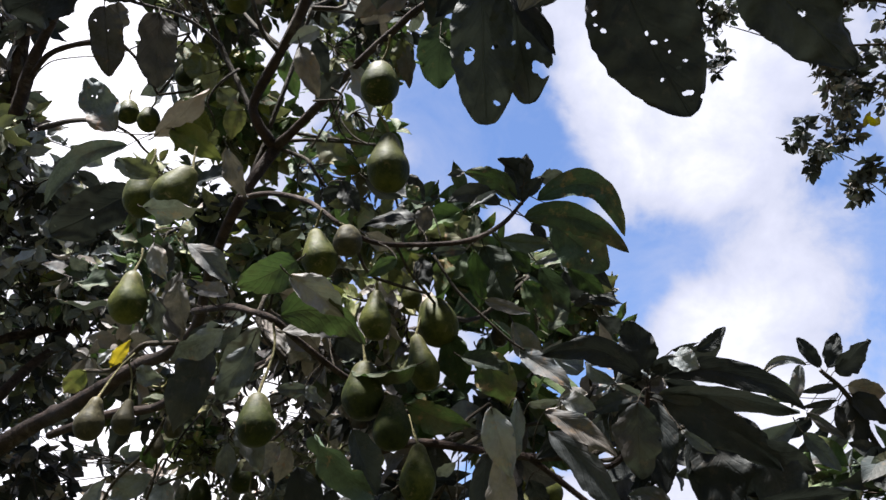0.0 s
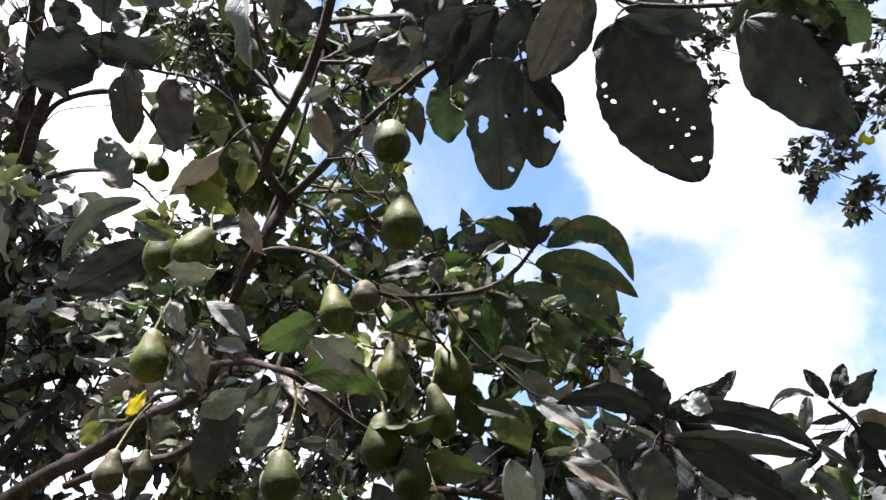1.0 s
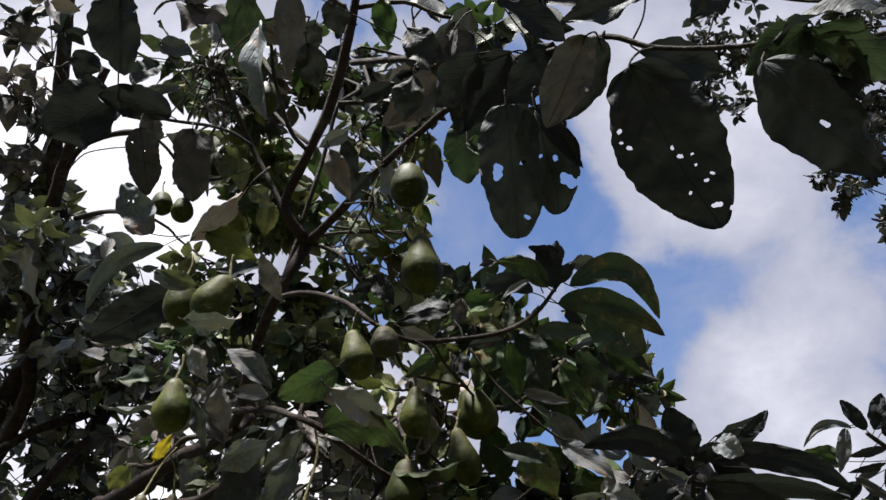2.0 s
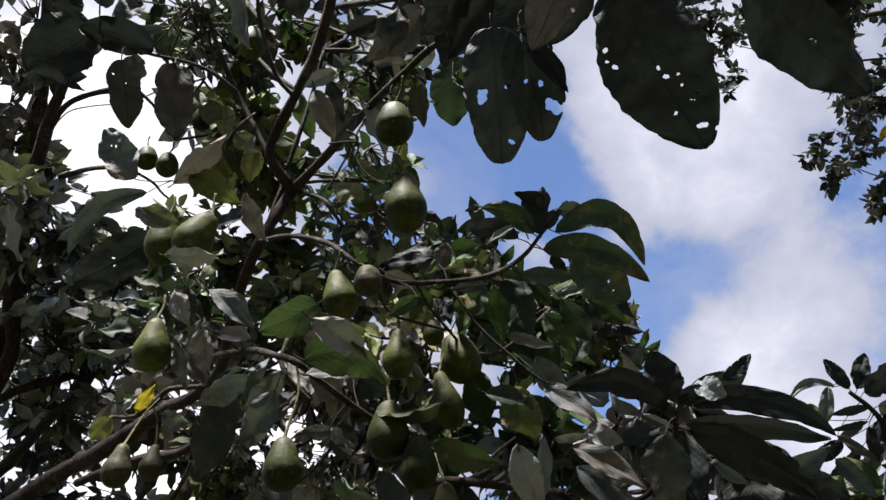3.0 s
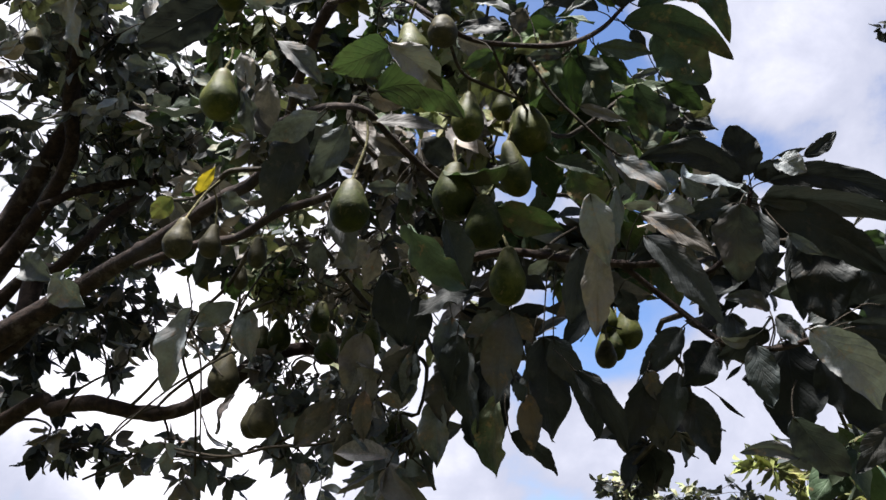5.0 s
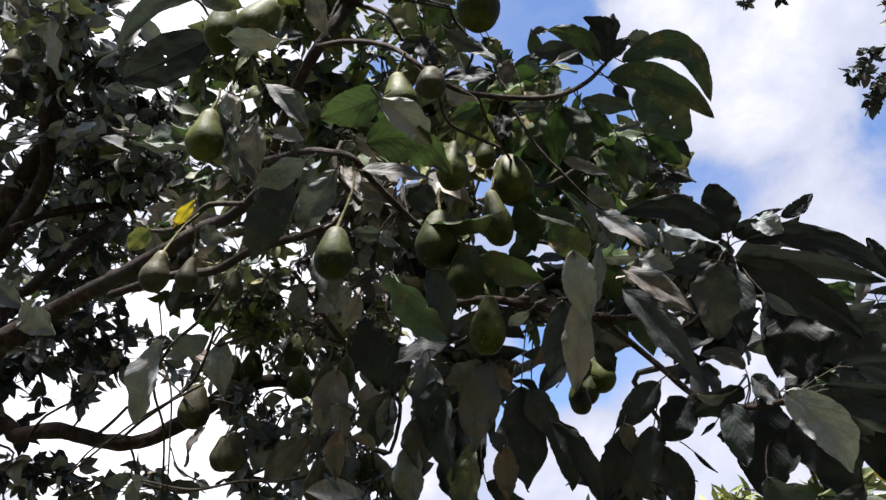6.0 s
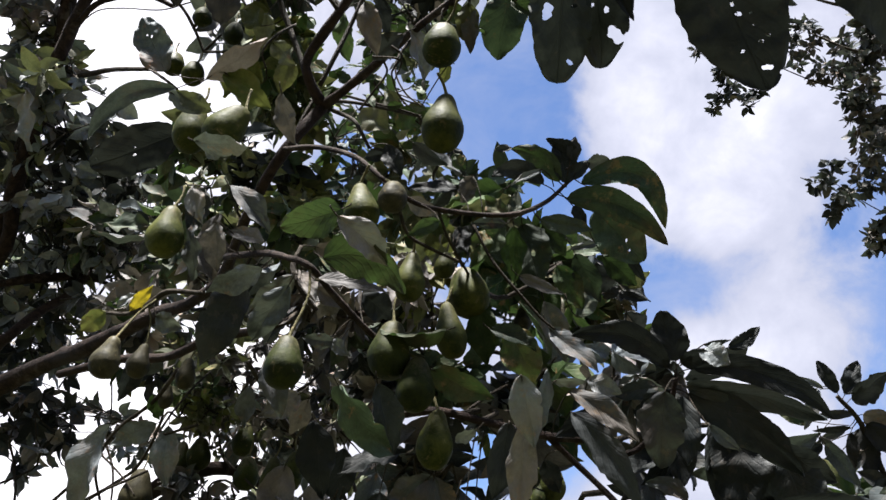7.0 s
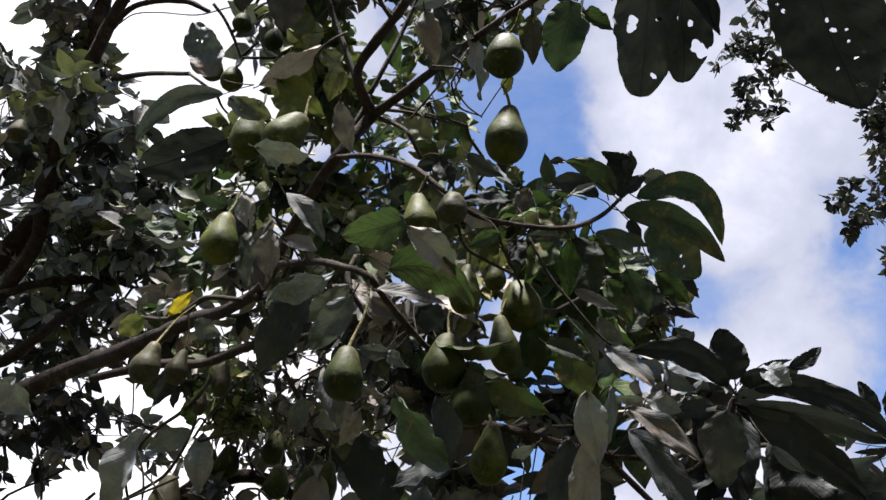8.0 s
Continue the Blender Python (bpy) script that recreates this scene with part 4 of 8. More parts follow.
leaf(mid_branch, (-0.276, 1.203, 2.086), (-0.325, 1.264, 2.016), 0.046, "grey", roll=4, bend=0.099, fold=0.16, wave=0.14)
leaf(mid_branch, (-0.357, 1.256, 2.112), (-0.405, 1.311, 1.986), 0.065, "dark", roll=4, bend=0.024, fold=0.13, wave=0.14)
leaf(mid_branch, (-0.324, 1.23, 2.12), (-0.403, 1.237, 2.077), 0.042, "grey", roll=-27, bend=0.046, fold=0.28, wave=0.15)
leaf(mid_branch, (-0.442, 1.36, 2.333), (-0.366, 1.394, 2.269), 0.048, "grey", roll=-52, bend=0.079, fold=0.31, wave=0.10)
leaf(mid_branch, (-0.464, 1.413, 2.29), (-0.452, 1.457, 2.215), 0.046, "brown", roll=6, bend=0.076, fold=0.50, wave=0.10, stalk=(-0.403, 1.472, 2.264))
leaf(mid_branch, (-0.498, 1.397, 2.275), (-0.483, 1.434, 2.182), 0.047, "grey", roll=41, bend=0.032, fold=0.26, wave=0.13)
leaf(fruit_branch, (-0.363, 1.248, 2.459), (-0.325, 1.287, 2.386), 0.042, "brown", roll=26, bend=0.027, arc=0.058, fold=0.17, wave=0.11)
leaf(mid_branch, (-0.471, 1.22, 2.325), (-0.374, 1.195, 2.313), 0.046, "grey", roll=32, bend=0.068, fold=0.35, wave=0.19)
leaf(fruit_branch, (-0.463, 1.232, 2.393), (-0.528, 1.224, 2.419), 0.033, "olive", roll=1, bend=0.064, fold=0.40, wave=0.14)
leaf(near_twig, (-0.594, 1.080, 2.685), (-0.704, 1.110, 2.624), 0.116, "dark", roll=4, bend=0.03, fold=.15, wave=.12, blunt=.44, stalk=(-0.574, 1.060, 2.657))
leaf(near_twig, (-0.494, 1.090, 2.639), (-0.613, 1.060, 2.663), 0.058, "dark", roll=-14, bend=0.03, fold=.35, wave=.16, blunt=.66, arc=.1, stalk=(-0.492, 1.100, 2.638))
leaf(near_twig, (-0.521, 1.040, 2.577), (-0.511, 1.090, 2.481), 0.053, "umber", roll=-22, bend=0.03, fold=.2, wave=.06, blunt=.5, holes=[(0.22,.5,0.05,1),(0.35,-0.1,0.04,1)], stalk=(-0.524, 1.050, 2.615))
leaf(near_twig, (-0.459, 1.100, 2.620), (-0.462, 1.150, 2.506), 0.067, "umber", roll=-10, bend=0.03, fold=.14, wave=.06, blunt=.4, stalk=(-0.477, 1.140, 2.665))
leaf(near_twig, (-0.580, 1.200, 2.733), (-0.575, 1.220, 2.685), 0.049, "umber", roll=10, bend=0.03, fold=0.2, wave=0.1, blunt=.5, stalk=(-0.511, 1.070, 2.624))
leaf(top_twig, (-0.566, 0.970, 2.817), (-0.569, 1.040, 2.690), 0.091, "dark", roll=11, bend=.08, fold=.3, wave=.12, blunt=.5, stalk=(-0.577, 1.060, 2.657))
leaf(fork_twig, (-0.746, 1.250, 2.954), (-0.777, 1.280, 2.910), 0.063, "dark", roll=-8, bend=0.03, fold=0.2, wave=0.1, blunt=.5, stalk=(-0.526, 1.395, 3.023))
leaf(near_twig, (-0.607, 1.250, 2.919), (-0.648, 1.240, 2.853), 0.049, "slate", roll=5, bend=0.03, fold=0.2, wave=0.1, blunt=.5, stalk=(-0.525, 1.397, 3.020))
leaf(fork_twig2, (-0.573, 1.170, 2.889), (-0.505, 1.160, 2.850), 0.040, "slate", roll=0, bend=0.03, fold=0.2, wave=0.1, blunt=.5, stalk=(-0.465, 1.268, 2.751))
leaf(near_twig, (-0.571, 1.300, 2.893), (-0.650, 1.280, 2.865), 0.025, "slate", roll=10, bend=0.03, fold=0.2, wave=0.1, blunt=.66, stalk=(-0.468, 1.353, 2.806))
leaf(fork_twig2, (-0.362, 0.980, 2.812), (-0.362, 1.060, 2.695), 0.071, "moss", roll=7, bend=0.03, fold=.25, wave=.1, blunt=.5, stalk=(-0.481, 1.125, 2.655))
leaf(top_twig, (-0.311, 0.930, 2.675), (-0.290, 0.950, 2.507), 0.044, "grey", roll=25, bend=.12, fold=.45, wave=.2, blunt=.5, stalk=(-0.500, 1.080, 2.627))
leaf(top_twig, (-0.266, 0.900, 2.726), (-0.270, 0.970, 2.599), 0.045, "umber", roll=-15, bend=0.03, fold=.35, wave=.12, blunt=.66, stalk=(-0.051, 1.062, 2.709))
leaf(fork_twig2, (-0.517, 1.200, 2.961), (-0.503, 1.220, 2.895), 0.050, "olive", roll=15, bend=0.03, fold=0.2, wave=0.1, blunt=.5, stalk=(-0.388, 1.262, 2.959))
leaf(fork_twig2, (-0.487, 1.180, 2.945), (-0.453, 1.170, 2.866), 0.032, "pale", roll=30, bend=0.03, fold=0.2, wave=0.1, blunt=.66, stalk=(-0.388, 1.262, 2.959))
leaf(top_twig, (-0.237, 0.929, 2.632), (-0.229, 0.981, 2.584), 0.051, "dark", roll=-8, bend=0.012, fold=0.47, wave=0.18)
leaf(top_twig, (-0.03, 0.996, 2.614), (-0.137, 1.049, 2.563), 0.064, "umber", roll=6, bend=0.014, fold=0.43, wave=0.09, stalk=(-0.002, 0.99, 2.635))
# the shade on the hanging top leaves is in their dark tone
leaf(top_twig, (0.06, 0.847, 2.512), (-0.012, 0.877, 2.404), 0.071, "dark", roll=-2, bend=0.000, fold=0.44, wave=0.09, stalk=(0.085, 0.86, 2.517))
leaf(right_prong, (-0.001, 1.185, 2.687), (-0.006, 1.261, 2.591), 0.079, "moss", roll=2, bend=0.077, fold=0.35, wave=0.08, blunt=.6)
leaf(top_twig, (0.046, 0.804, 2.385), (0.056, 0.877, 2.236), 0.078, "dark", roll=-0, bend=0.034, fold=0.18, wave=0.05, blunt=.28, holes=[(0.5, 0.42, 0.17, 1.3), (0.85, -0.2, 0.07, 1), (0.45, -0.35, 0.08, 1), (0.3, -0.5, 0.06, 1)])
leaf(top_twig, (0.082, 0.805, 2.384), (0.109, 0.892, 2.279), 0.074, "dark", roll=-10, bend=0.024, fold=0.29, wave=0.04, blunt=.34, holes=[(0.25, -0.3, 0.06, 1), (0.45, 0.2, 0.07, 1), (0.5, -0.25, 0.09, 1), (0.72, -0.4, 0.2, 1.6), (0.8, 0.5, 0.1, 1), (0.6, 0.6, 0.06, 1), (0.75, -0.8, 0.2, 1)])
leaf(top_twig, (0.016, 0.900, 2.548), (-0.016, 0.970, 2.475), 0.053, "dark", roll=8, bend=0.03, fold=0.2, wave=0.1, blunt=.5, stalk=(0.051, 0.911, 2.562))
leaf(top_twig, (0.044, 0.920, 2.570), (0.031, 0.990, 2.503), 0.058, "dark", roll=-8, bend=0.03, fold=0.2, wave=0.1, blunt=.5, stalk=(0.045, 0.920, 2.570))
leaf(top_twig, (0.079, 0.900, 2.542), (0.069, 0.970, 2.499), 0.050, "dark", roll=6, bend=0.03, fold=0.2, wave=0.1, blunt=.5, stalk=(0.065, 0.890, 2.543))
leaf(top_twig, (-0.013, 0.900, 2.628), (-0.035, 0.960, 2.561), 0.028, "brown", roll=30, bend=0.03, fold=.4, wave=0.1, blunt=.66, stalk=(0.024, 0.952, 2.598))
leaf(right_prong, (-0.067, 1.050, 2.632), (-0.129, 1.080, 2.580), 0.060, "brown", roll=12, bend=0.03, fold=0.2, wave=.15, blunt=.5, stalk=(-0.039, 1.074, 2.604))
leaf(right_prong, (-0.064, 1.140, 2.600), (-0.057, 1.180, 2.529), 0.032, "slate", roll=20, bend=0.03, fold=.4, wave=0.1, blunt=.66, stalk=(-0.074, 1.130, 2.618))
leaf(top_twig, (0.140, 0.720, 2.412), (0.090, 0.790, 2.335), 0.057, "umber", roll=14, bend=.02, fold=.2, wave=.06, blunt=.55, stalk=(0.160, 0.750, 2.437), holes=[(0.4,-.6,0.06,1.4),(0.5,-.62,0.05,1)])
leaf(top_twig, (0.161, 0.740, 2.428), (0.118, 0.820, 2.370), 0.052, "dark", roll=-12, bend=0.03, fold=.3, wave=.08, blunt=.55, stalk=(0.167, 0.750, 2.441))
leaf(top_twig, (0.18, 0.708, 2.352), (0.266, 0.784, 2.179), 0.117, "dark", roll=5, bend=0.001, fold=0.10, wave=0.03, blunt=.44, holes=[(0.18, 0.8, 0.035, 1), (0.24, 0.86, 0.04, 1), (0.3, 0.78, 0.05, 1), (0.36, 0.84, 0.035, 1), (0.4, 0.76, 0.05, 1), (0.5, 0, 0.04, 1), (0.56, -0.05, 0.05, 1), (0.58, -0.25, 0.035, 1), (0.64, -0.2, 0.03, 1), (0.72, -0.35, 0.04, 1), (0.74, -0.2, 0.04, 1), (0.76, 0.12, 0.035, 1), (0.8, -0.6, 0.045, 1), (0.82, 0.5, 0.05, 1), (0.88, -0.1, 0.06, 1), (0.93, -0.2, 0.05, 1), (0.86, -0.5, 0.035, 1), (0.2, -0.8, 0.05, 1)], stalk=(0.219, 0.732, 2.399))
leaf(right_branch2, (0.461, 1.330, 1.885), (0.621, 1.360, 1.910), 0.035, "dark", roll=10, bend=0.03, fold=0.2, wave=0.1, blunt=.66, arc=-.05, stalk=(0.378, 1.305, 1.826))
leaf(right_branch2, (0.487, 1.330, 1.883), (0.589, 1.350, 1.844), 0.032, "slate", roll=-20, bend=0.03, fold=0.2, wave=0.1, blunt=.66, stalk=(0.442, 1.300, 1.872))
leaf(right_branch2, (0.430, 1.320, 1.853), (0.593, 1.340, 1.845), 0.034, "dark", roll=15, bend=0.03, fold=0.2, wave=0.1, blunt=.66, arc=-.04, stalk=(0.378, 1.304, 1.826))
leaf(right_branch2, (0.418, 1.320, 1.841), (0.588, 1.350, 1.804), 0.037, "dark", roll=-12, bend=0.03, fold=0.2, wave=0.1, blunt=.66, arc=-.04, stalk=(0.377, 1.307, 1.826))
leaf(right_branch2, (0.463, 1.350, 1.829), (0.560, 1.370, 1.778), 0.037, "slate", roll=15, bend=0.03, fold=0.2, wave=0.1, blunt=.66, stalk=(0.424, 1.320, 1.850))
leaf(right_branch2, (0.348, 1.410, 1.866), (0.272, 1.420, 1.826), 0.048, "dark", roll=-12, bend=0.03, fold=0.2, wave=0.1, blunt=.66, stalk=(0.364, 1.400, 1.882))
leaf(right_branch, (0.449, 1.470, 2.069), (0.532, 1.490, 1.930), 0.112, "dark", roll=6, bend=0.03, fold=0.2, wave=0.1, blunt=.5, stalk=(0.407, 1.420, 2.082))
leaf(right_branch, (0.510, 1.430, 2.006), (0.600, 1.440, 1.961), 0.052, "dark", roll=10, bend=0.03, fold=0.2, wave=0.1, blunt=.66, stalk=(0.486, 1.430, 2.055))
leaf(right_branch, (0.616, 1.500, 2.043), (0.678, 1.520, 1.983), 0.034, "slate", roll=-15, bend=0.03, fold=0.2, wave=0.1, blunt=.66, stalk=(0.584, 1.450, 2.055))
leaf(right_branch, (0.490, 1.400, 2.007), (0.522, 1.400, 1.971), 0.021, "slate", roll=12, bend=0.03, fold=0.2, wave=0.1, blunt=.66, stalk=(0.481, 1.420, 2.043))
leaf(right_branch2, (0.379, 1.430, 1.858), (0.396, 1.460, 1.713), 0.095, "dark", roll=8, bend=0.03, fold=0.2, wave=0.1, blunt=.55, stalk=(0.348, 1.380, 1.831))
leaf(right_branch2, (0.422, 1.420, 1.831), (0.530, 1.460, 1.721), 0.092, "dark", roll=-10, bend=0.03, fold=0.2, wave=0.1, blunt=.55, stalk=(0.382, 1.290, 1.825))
# pale tone stands in for the light this leaf catches
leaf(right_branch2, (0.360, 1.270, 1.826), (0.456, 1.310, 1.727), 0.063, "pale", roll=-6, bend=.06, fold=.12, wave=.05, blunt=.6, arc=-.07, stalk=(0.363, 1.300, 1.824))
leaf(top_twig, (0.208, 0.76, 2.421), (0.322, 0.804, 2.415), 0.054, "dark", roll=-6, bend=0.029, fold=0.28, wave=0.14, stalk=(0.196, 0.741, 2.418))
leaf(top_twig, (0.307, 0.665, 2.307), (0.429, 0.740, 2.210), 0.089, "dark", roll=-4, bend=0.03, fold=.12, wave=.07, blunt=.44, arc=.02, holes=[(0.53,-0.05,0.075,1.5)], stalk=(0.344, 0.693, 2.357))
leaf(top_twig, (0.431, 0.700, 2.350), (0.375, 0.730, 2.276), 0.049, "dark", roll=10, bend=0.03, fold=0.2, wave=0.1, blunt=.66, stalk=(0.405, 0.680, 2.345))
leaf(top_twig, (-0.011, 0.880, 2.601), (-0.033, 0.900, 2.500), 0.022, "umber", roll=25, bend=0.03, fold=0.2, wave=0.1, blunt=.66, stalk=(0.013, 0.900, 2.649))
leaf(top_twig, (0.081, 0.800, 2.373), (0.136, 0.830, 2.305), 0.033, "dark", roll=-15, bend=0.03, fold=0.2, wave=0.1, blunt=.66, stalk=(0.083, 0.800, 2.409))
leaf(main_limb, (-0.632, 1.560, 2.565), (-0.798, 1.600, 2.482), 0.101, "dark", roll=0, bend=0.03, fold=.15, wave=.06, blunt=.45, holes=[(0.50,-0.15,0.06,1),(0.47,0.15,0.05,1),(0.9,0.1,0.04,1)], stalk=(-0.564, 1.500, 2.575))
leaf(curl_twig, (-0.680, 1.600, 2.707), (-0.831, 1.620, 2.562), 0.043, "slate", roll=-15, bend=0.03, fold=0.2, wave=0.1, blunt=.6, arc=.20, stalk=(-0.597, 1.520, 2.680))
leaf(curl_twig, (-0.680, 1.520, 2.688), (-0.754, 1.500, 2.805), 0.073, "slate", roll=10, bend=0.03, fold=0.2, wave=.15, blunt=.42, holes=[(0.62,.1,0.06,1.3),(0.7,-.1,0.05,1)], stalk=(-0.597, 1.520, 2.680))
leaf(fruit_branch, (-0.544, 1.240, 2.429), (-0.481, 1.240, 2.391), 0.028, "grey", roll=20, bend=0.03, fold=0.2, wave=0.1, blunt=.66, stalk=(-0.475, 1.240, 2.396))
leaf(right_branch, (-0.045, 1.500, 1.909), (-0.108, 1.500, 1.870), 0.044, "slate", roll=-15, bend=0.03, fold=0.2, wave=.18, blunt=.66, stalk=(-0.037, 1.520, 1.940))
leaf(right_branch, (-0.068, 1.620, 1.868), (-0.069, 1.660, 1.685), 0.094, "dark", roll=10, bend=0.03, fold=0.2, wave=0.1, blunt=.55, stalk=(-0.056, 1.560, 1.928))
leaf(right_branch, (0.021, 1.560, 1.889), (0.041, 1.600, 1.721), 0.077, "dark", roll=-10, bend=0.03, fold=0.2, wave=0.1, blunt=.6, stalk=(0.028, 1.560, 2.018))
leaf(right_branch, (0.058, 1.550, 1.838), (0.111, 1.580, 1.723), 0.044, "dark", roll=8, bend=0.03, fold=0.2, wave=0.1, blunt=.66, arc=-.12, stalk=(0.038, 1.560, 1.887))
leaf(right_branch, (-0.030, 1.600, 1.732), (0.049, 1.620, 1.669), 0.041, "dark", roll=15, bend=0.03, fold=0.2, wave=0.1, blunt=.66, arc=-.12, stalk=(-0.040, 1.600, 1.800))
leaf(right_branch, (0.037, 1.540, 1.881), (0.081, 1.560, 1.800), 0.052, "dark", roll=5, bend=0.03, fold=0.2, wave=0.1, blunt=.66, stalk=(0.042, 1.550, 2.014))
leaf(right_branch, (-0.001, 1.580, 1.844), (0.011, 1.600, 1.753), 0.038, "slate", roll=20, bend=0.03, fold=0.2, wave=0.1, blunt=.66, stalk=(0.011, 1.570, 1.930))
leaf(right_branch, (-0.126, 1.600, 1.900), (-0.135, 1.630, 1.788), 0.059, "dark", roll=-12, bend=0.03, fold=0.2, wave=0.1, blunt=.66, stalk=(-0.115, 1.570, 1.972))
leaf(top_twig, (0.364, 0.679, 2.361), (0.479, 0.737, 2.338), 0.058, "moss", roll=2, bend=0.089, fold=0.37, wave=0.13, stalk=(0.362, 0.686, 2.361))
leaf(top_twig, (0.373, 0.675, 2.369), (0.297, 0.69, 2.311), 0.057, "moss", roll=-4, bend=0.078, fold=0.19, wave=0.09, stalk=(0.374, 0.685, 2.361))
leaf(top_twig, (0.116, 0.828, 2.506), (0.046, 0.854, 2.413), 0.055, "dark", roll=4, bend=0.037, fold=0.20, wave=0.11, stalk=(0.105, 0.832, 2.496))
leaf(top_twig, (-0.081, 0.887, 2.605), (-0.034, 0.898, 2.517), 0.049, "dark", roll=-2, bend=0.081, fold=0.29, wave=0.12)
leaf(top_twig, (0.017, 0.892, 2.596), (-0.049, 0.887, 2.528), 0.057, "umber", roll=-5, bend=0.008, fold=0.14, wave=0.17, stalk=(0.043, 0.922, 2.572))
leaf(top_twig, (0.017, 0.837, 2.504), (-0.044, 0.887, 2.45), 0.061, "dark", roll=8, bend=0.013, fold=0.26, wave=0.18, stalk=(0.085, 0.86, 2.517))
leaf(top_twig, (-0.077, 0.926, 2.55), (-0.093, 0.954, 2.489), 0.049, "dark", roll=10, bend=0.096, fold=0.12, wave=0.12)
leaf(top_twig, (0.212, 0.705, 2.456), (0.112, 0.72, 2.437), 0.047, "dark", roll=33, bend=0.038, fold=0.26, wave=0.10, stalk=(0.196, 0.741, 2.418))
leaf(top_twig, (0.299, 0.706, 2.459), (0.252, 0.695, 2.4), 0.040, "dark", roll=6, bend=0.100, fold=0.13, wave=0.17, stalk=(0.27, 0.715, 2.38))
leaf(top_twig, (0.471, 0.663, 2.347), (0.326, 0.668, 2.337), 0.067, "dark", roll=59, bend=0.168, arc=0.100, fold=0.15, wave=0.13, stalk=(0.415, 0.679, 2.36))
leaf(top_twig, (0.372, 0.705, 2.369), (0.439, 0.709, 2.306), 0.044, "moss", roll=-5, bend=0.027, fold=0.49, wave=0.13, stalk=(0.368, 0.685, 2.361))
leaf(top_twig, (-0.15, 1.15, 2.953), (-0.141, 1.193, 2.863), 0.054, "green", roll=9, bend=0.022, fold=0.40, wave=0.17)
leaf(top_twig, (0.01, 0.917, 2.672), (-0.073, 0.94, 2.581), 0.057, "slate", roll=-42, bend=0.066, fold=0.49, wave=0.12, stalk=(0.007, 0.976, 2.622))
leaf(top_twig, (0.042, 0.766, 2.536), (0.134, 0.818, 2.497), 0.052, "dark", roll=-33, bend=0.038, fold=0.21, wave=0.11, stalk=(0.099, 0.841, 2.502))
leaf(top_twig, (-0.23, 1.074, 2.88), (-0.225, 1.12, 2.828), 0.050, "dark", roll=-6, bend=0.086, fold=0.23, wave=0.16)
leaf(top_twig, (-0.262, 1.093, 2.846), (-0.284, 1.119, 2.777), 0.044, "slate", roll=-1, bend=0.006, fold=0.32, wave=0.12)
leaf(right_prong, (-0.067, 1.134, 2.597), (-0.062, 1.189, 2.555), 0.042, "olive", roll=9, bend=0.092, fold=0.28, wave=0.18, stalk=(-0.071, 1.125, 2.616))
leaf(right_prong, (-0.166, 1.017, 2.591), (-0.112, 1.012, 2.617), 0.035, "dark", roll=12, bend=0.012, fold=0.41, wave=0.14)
# right cluster: its shade is put into the dark and slate tones
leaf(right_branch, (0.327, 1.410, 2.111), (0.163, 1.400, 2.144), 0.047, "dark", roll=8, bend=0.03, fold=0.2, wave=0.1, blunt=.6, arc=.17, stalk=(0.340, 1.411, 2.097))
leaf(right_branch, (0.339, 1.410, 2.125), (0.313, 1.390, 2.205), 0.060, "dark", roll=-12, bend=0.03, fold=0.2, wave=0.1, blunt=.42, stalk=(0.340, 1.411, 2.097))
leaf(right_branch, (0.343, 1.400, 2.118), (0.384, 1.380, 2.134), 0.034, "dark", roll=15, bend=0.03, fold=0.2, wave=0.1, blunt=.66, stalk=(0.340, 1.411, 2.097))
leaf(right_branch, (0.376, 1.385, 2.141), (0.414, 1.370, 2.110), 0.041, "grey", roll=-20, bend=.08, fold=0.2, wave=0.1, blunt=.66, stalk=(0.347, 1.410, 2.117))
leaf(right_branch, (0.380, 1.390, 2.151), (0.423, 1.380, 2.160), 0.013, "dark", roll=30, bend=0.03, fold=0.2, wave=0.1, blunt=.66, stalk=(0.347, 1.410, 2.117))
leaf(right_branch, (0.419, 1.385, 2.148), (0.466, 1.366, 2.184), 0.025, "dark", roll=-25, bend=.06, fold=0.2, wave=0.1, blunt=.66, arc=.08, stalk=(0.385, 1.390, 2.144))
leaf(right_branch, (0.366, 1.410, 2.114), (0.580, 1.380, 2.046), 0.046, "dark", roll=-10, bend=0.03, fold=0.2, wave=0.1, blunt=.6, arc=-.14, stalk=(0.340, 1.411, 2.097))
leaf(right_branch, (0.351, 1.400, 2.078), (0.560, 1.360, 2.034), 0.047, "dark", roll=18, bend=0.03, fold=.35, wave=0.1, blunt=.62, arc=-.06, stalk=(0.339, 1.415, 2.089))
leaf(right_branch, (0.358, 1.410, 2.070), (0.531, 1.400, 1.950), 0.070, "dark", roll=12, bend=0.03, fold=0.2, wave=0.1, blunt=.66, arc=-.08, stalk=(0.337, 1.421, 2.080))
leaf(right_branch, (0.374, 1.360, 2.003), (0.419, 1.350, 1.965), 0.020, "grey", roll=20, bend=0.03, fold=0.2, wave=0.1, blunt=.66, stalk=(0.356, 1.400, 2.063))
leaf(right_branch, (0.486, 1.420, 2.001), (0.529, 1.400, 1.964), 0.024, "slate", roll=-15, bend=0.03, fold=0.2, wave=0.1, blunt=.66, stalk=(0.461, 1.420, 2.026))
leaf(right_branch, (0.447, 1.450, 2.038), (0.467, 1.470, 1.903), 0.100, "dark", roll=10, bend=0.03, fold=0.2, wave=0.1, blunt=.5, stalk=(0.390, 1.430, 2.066))
